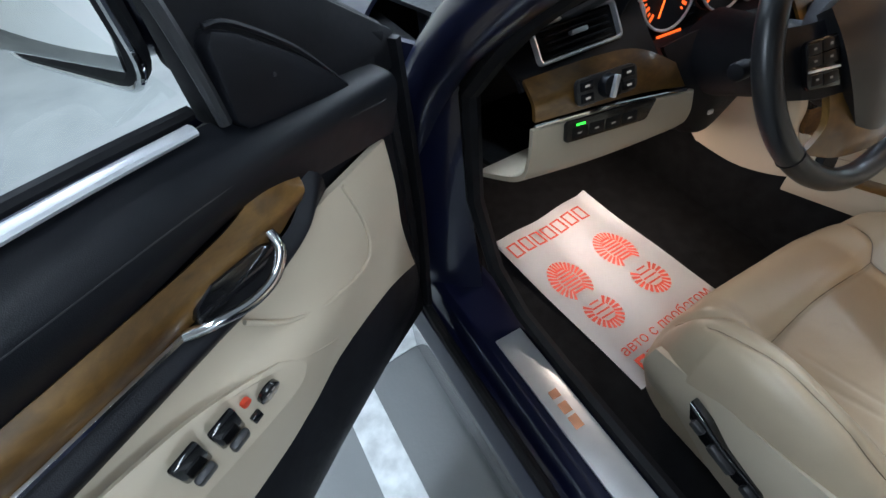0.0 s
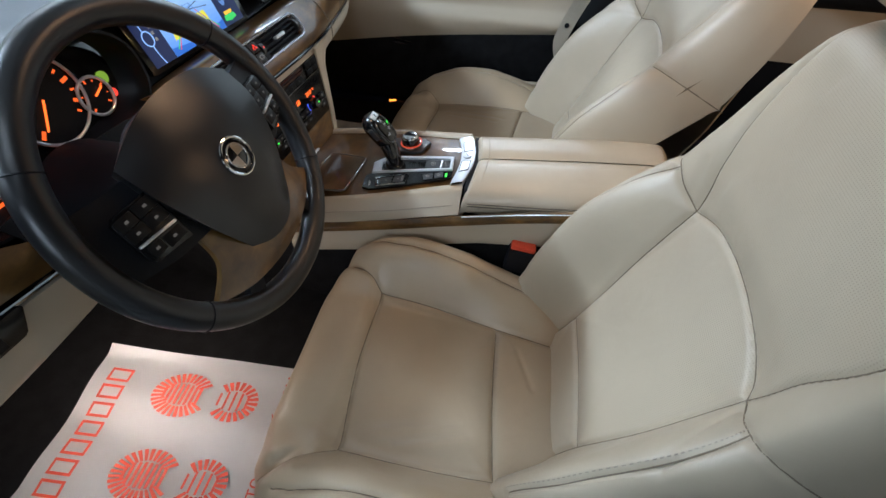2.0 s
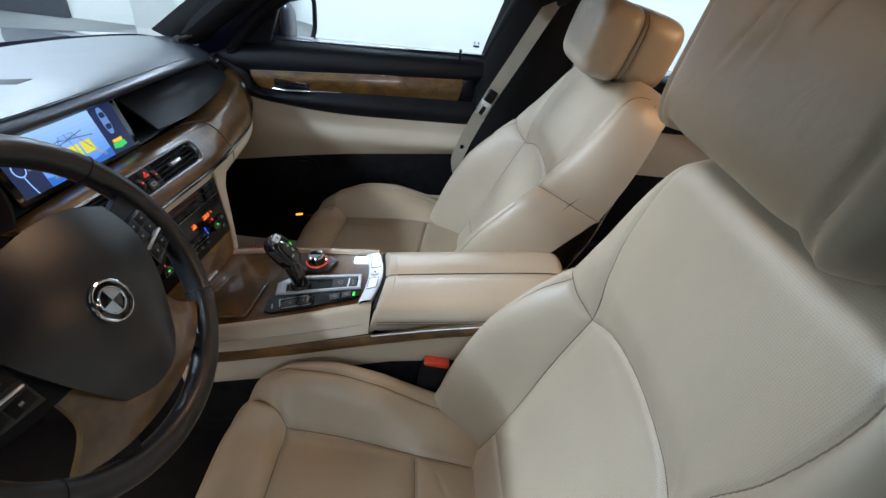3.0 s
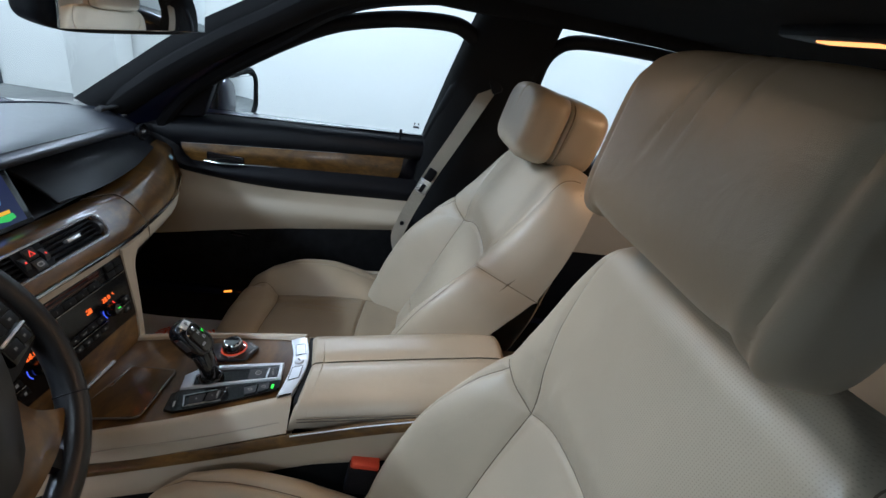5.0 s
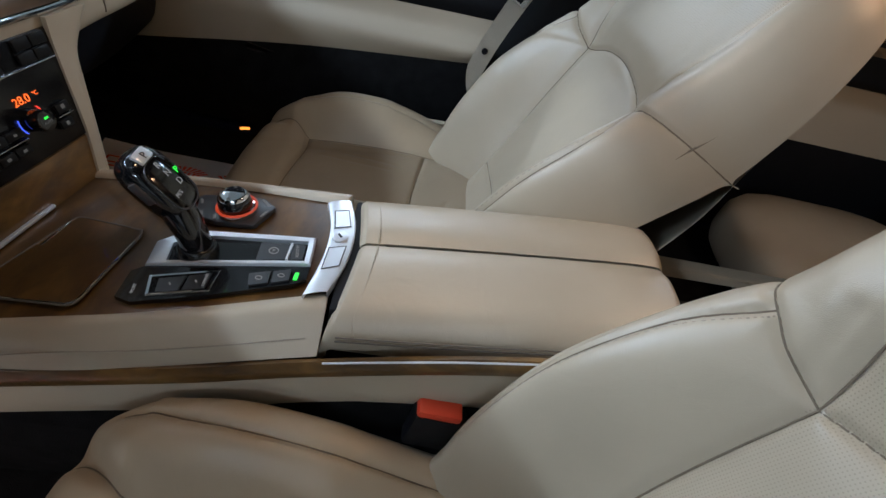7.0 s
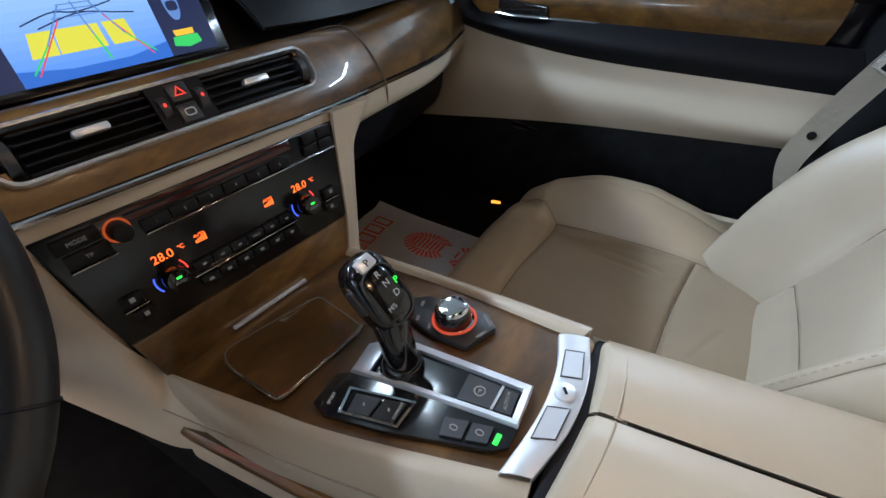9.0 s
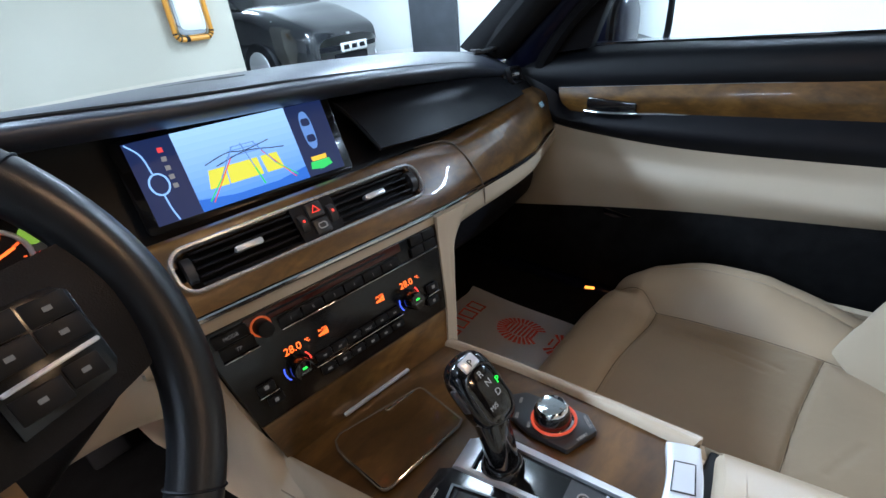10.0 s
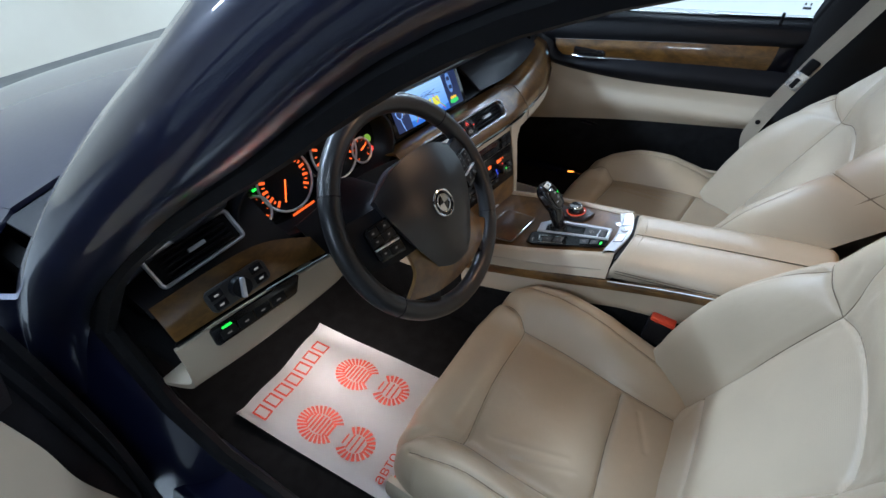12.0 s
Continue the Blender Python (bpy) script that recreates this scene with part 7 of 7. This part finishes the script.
pp("armrest_crease", tube(smoothline([(0.7125, 0.80, 0.672), (0.7085, 0.66, 0.676), (0.7035, 0.50, 0.686), (0.6955, 0.16, 0.705)], 26), 0.0016, 5), M_TRIM)
pp("speaker_panel", loft([[(0.721, 0.93, 0.800), (0.720, 0.86, 0.785), (0.721, 0.785, 0.765)], [(0.727, 0.93, 0.73), (0.726, 0.86, 0.722), (0.727, 0.80, 0.715)], [(0.713, 0.93, 0.648), (0.711, 0.88, 0.650), (0.711, 0.83, 0.656)]], 14, 11, 0.004), M_TRIM, "recessed cream speaker cover")
pp("lower_panel", loft([[(0.722, 0.95, 0.541), (0.720, 0.82, 0.565), (0.717, 0.71, 0.587), (0.712, 0.50, 0.623), (0.712, 0.15, 0.671)], [(0.70, 0.95, 0.49), (0.69, 0.78, 0.51), (0.687, 0.65, 0.53), (0.685, 0.50, 0.55), (0.70, 0.15, 0.58)], [(0.715, 0.95, 0.40), (0.71, 0.78, 0.40), (0.71, 0.65, 0.40), (0.71, 0.50, 0.40), (0.72, 0.15, 0.40)]], 30, 19, 0.01), M_CARPET, "black lower door panel")
pp("seat_memory_keys", box((0.006, 0.10, 0.016), (0.697, 0.615, 0.588), 0.002, (7, 0, 0)), M_GLOSS)
gl = pp("door_glass", loft([[(0.785, 0.90, 0.91), (0.785, 0.09, 0.95)], [(0.735, 0.66, 1.08), (0.735, 0.07, 1.12)], [(0.665, 0.42, 1.22), (0.665, 0.04, 1.265)]], 12, 9), M_GLASS, "clear side window")
gl.visible_shadow = False
pp("window_frame", tube(smoothline([(0.775, 0.86, 0.93), (0.735, 0.68, 1.06), (0.675, 0.44, 1.20), (0.655, 0.28, 1.252), (0.64, 0.13, 1.272), (0.64, 0.06, 1.262), (0.655, 0.025, 1.215), (0.70, 0.07, 1.08), (0.765, 0.105, 0.955)], 60), 0.020, 10), M_RUBBER, "black window frame")
pp("corner_cover", prism([(0.96, 0.895), (0.745, 0.925), (0.70, 1.05)], 0.745, 0.775, "x", 0.004), M_BLACK)
pp("waist_chrome", tube([(0.783, 0.76, 0.926), (0.783, 0.11, 0.954)], 0.004, 6), M_CHROME)
pp("glass_mark", box((0.001, 0.018, 0.006), (0.7795, 0.145, 0.978), 0, (0, 0, 0)), M_BUTTON)
for k in (-0.006, 0.006):
    pp("glass_mark", box((0.001, 0.004, 0.006), (0.7785, 0.145 + k, 0.988)), M_BUTTON)
pp("lock_pin", cyl(0.004, 0.03, (0.752, 0.19, 0.955), seg=10), M_BLACK)
pm = thing("wing_mirror", "black-cased wing mirror outside the passenger window", "wing mirror", (0.962, 0.738, 0.948), group="wing mirrors")
part("mirror_shell", superblob(0, 0.035, 0, 0.112, 0.055, 0.082, 0.6), M_PAINT, pm)
part("mirror_glass", box((0.190, 0.004, 0.128), (0.0, -0.022, 0), 0.035, (0, 0, -16), 3), M_MIRROR, pm, "mirror glass")
part("mirror_edge", tube([(q[0] * math.cos(radians(-16)), q[0] * math.sin(radians(-16)) - 0.018, q[1] + 0.08 * q[0]) for q in rounded(0.214, 0.152, 0.048, 6)], 0.011, 8, True), M_RUBBER, pm, "black mirror surround")
part("mirror_arm", box((0.14, 0.05, 0.03), (-0.12, 0.02, -0.055), 0.01), M_RUBBER, pm)

# rear door glimpsed between the seats
rd = thing("rear_door", "closed rear door with cream panel and dark walnut strip", "car door", (0.74, -0.5, 0.35), group="car doors")


def rp(name, bm, mat, label=""):
    bm.transform(onto(rd))
    return part(name, bm, mat, rd, label)


rp("door_shell", prism([(-0.10, 0.35), (-0.10, 0.95), (-1.2, 0.99), (-1.25, 0.6), (-1.1, 0.35)], 0.775, 0.86, "x", 0.01), M_PAINT)
rp("top_roll", loft([[(0.775, -0.12, 0.955), (0.775, -1.2, 0.99)], [(0.735, -0.12, 0.93), (0.735, -1.2, 0.965)], [(0.742, -0.12, 0.885), (0.742, -1.2, 0.92)]], 12, 9, 0.01), M_SOFT)
rp("walnut_strip", loft([[(0.735, -0.2, 0.895), (0.735, -0.9, 0.915)], [(0.725, -0.2, 0.865), (0.725, -0.9, 0.885)], [(0.735, -0.2, 0.835), (0.735, -0.9, 0.85)]], 12, 9, 0.006), M_WOOD)
rp("cream_panel", loft([[(0.728, -0.12, 0.80), (0.728, -1.1, 0.83)], [(0.72, -0.12, 0.74), (0.70, -1.1, 0.76)], [(0.71, -0.12, 0.66), (0.69, -1.1, 0.68)]], 12, 9, 0.008), M_TRIM)
rp("black_band", loft([[(0.735, -0.12, 0.89), (0.735, -1.1, 0.92)], [(0.715, -0.12, 0.82), (0.715, -1.1, 0.84)], [(0.725, -0.12, 0.80), (0.725, -1.1, 0.83)]], 12, 9, 0.008), M_BLACK)
rp("lower_panel", loft([[(0.715, -0.12, 0.66), (0.70, -1.1, 0.68)], [(0.71, -0.12, 0.40), (0.71, -1.1, 0.40)]], 12, 5, 0.01), M_BLACK)
rp("window_frame", tube(smoothline([(0.765, -0.12, 0.965), (0.70, -0.15, 1.10), (0.645, -0.17, 1.25), (0.63, -0.30, 1.29), (0.63, -0.70, 1.27), (0.67, -1.05, 1.15), (0.765, -1.15, 0.99)], 50), 0.018, 10), M_RUBBER)
gl = rp("door_glass", loft([[(0.785, -0.11, 0.95), (0.785, -1.2, 0.98)], [(0.665, -0.15, 1.27), (0.665, -1.0, 1.24)]], 12, 5), M_GLASS)
gl.visible_shadow = False
rd2 = thing("rear_door", "closed rear door behind the driver seat, navy outside", "car door", (-0.74, -0.5, 0.35), group="car doors")
for piece in list(rd.children):
    me = piece.data.copy()
    me.transform(Matrix.Diagonal((-1, 1, 1, 1)))
    me.flip_normals()
    twin = new(piece.name.split(".")[0], me)
    twin.parent = rd2
    twin.visible_shadow = piece.visible_shadow

# ---- paper floor mat ----
MAT_M = plane_frame((-0.485, 0.755, 0.366), (0.9976, 0.07, 0), (-0.07, 0.9976, 0))
mat_thing = thing("paper_floor_mat", "white paper floor mat printed with red shoe soles", "floor mat")
mat_thing.matrix_world = MAT_M
MW, MH = 0.300, 0.455
gx, gy = np.meshgrid(np.linspace(-MW / 2, MW / 2, 34), np.linspace(-MH / 2, MH / 2, 50))


def mat_lift(x, y):
    wave = 0.004 * np.sin(x * 17 + y * 9) * np.cos(y * 11) + 0.003 * np.sin(x * 40 - y * 6)
    curl = 0.02 * np.clip(np.abs(x) / (MW / 2) - 0.85, 0, 1) / 0.15 * np.clip(y / MH, -0.2, 0.5)
    return 0.005 + wave + curl


bm = sheet(gx, gy, mat_lift(gx, gy))
bmesh.ops.solidify(bm, geom=bm.faces[:], thickness=0.0008)
part("paper", bm, M_PAPER, mat_thing, "white paper sheet")


def print_on_mat(name, outline):
    """A flat red print laid on the waves of the paper."""
    bm = bmesh.new()
    vs = [bm.verts.new((x, y, float(mat_lift(np.array(x), np.array(y))) + 0.0016)) for x, y in outline]
    bm.faces.new(vs)
    bmesh.ops.recalc_face_normals(bm, faces=bm.faces)
    if bm.faces[:][0].normal.z < 0:
        bmesh.ops.reverse_faces(bm, faces=bm.faces)
    return part(name, bm, M_RED, mat_thing, smooth=False)


def sole(cx, cy):
    """A shoe sole: ribs round the rim and bars across, toe piece and heel piece."""
    for toe, y0, hy, hx in ((True, cy + 0.036, 0.058, 0.044), (False, cy - 0.064, 0.046, 0.040)):
        n = 30 if toe else 22
        for i in range(n):
            a = 2 * math.pi * (i + 0.5) / n
            if toe and math.sin(a) < -0.86 or (not toe and math.sin(a) > 0.80):
                continue
            w = 0.062 if toe else 0.085
            def at(rr, da):
                return cx + hx * rr * math.cos(a + da), y0 + hy * rr * math.sin(a + da)
            print_on_mat("sole_rib", [at(0.56, -w * 1.15), at(1.0, -w), at(1.0, w), at(0.56, w * 1.15)])
        k = 8 if toe else 5
        for i in range(k):
            yy = y0 - hy * 0.55 + hy * 1.15 * i / (k - 1)
            half = hx * 0.48 * math.sqrt(max(0.05, 1 - ((yy - y0) / hy / 0.80) ** 2))
            print_on_mat("sole_bar", [(cx - half, yy - hy * 0.045), (cx + half, yy - hy * 0.045), (cx + half, yy + hy * 0.045), (cx - half, yy + hy * 0.045)])


sole(-0.078, 0.000)
sole(0.066, 0.002)
# the shop's name as plain blocks, the line under the soles as letters


def hollow(x, y, w, h, t):
    for q in ((x - w / 2, x - w / 2 + t, y - h / 2, y + h / 2), (x + w / 2 - t, x + w / 2, y - h / 2, y + h / 2), (x - w / 2 + t, x + w / 2 - t, y + h / 2 - t, y + h / 2), (x - w / 2 + t, x + w / 2 - t, y - h / 2, y - h / 2 + t)):
        print_on_mat("block_print", [(q[0], q[2]), (q[1], q[2]), (q[1], q[3]), (q[0], q[3])])


for i in range(7):
    hollow(-0.118 + 0.0345 * i, 0.176, 0.027, 0.044, 0.0048)
    hollow(-0.105 + 0.0350 * i, -0.197, 0.028, 0.036, 0.0075)
lettering("авто с пробегом", 0.032, pose(0, -0.158, 0.0125), M_RED, mat_thing, thick=0.0001)

copies = copy_thing(mat_thing, plane_frame((0.40, 0.70, 0.366), (1, 0.02, 0), (-0.02, 1, 0)))
tagged(copies, "white paper floor mat with red shoe soles in the far footwell", "floor mat")

lampf = thing("footwell_lamp", "small amber door lamp glowing by the far footwell", "lamp", (0.662, 0.668, 0.404))
part("lamp_lens", box((0.006, 0.024, 0.006), (0, 0, 0), 0.002, (-12, 0, 0)), M_AMBER, lampf)

# sill lettering as plain bars
sill = thing("sill_badge", "copper-coloured plain badge bars on the sill plate", "badge", (-0.772, 0.55, 0.4005))
for i, w in enumerate((0.020, 0.026, 0.030)):
    part("badge_bar", box((0.018, w * 0.8, 0.0012), (0, 0.035 - 0.029 * i, 0), 0.0004), M_BRASS, sill)

rvm = thing("rear_view_mirror", "black interior rear-view mirror hanging at the windscreen", "mirror", (0.035, 0.56, 1.222))
part("mirror_case", superblob(0, 0.012, 0, 0.132, 0.026, 0.034, 0.42), M_BLACK, rvm)
part("mirror_glass", box((0.240, 0.004, 0.052), (0, -0.0165, 0), 0.02, (0, 0, 0), 3), M_MIRROR, rvm)
part("mirror_stem", tube([(0, 0.02, 0.02), (0, 0.045, 0.085)], 0.010, 8), M_BLACK, rvm)
rvm.matrix_world = pose(0.035, 0.56, 1.222, 6, 0, -14)
dl = thing("dome_lamp", "warm glowing roof lamp in the black headliner", "lamp", (0.0, 0.30, 1.362))
part("lamp_frame", box((0.20, 0.10, 0.022), (0, 0, 0.004), 0.008), M_BLACK, dl)
part("lamp_lens", box((0.10, 0.05, 0.006), (0, 0, -0.006), 0.002), M_DOMELENS, dl)

rl = thing("dome_lamp", "narrow warm roof lamp glowing over the rear seats", "lamp", (0.06, -0.44, 1.352))
part("lamp_frame", box((0.22, 0.09, 0.030), (0, 0, 0.006), 0.008), M_BLACK, rl)
part("lamp_lens", box((0.11, 0.030, 0.008), (0, 0, -0.008), 0.002), glow("amber_roof_lens", (1.0, 0.42, 0.13), 2.2), rl)

# ---- beyond the windscreen ----
rmir = thing("road_mirror", "traffic mirror in an orange and black striped frame", "mirror", (2.33, 5.96, 1.03))
part("mirror_face", superblob(0, -0.02, 0, 0.17, 0.03, 0.22, 0.4), M_MIRROR, rmir)
fr = [(q[0], -0.03, q[1]) for q in rounded(0.40, 0.50, 0.07, 6)]
part("mirror_frame", tube(fr, 0.026, 8, True), material("orange_frame", (0.85, 0.36, 0.03), rough=0.5), rmir, "orange mirror frame")
for i in range(0, len(fr), 2):
    a, b = Vector(fr[i]), Vector(fr[(i + 1) % len(fr)])
    part("frame_band", tube([a.lerp(b, 0.1), a.lerp(b, 0.9 if (b - a).length < 0.06 else 0.25)], 0.0275, 8), M_RUBBER, rmir)
tagged(part("wall_pillar", box((0.32, 0.45, WZ), (4.5, 3.05, WZ / 2), 0.02), M_WALL), "square white concrete garage pillar", "pillar", kind="structure")
tagged(part("door_panel", box((0.06, 0.75, 2.1), (4.67, 4.5, 1.05), 0.01), material("dark_grey_door", (0.07, 0.075, 0.085), rough=0.5)), "dark grey steel door in the white wall", "door", kind="structure")


def hatchback(at, rz):
    """A small dark hatchback, its nose along -y."""
    c = thing("parked_car", "black hatchback parked in the bay with clear headlights", "car")
    c.matrix_world = pose(*at, 0, 0, rz)
    paint = material("black_car_paint", (0.012, 0.013, 0.015), rough=0.22, coat=1.0, vary=0.1, scale=10)
    dark = M_GLOSS

    def ring(y, w, zl, zm, zt, wt):
        return [(-w * 0.96, y, zl), (-w, y, zm), (-wt, y, zt), (0, y, zt + 0.03), (wt, y, zt), (w, y, zm), (w * 0.96, y, zl)]
    part("body", loft([ring(-2.0, 0.55, 0.28, 0.45, 0.58, 0.45), ring(-1.92, 0.72, 0.22, 0.50, 0.70, 0.62), ring(-1.5, 0.83, 0.20, 0.62, 0.86, 0.70), ring(-0.85, 0.85, 0.20, 0.70, 0.99, 0.74), ring(0.6, 0.86, 0.20, 0.75, 0.98, 0.76), ring(1.9, 0.80, 0.24, 0.70, 0.95, 0.70)], 40, 41), paint, c, "glossy black body")
    part("cabin", loft([ring(-0.95, 0.74, 0.96, 0.97, 0.98, 0.70), ring(-0.25, 0.70, 0.95, 1.15, 1.36, 0.58), ring(0.6, 0.70, 0.95, 1.2, 1.45, 0.56), ring(1.5, 0.68, 0.95, 1.15, 1.38, 0.55), ring(1.9, 0.66, 0.94, 0.97, 1.0, 0.6)], 40, 33), dark, c, "dark glazed cabin")
    part("roof", loft([[(-0.55, -0.2, 1.385), (0, -0.25, 1.42), (0.55, -0.2, 1.385)], [(-0.54, 0.6, 1.465), (0, 0.6, 1.50), (0.54, 0.6, 1.465)], [(-0.53, 1.5, 1.40), (0, 1.5, 1.43), (0.53, 1.5, 1.40)]], 16, 13, 0.02), paint, c)
    for sg in (-1, 1):
        part("headlight", loft([[(sg * 0.42, -1.90, 0.66), (sg * 0.60, -1.80, 0.73), (sg * 0.76, -1.46, 0.85)], [(sg * 0.42, -1.96, 0.60), (sg * 0.62, -1.88, 0.63), (sg * 0.80, -1.50, 0.76)]], 14, 7, 0.02), M_SATIN, c, "clear swept headlight")
        for y in (-1.2, 1.25):
            w = part("wheel", cyl(0.31, 0.20, (sg * 0.78, y, 0.31), (0, 90, 0), 32, bevel=0.03), M_RUBBER, c)
            part("rim", cyl(0.20, 0.02, (sg * 0.885, y, 0.31), (0, 90, 0), 24, bevel=0.004), M_SATIN, w, "silver wheel rim")
        part("door_mirror", superblob(sg * 0.93, -0.55, 1.0, 0.09, 0.05, 0.06, 0.7), paint, c)
        part("fog_lamp", cyl(0.05, 0.02, (sg * 0.58, -1.95, 0.33), (80, 0, 0), 18), M_SATIN, c)
        for y0, y1 in ((-0.42, 0.35), (0.42, 1.15)):
            part("side_window_trim", tube([(sg * 0.765, y0, 1.0), (sg * 0.765, y1, 1.0), (sg * 0.60, y1, 1.38), (sg * 0.61, y0 + 0.28, 1.36)], 0.008, 6, True), M_CHROME, c)
    part("bumper_strip", loft([[(-0.78, -1.70, 0.50), (-0.5, -2.0, 0.50), (0, -2.06, 0.50), (0.5, -2.0, 0.50), (0.78, -1.70, 0.50)], [(-0.78, -1.70, 0.44), (-0.5, -2.0, 0.44), (0, -2.06, 0.44), (0.5, -2.0, 0.44), (0.78, -1.70, 0.44)]], 24, 4, 0.012), M_BLACK, c)
    part("grille", box((0.62, 0.03, 0.12), (0, -2.005, 0.335), 0.02), M_BLACK, c)
    part("badge", box((0.08, 0.012, 0.08), (0, -1.985, 0.64), 0.015, (-25, 0, 0)), M_CHROME, c)
    part("plate", box((0.50, 0.012, 0.11), (0, -2.075, 0.47), 0.006), M_WALL, c, "white number plate")
    for i in range(3):
        part("plate_bar", box((0.10, 0.004, 0.055), (-0.15 + 0.15 * i, -2.083, 0.47), 0.002), M_RUBBER, c)
    return c


hatchback((3.95, 7.55, 0.0), 6)
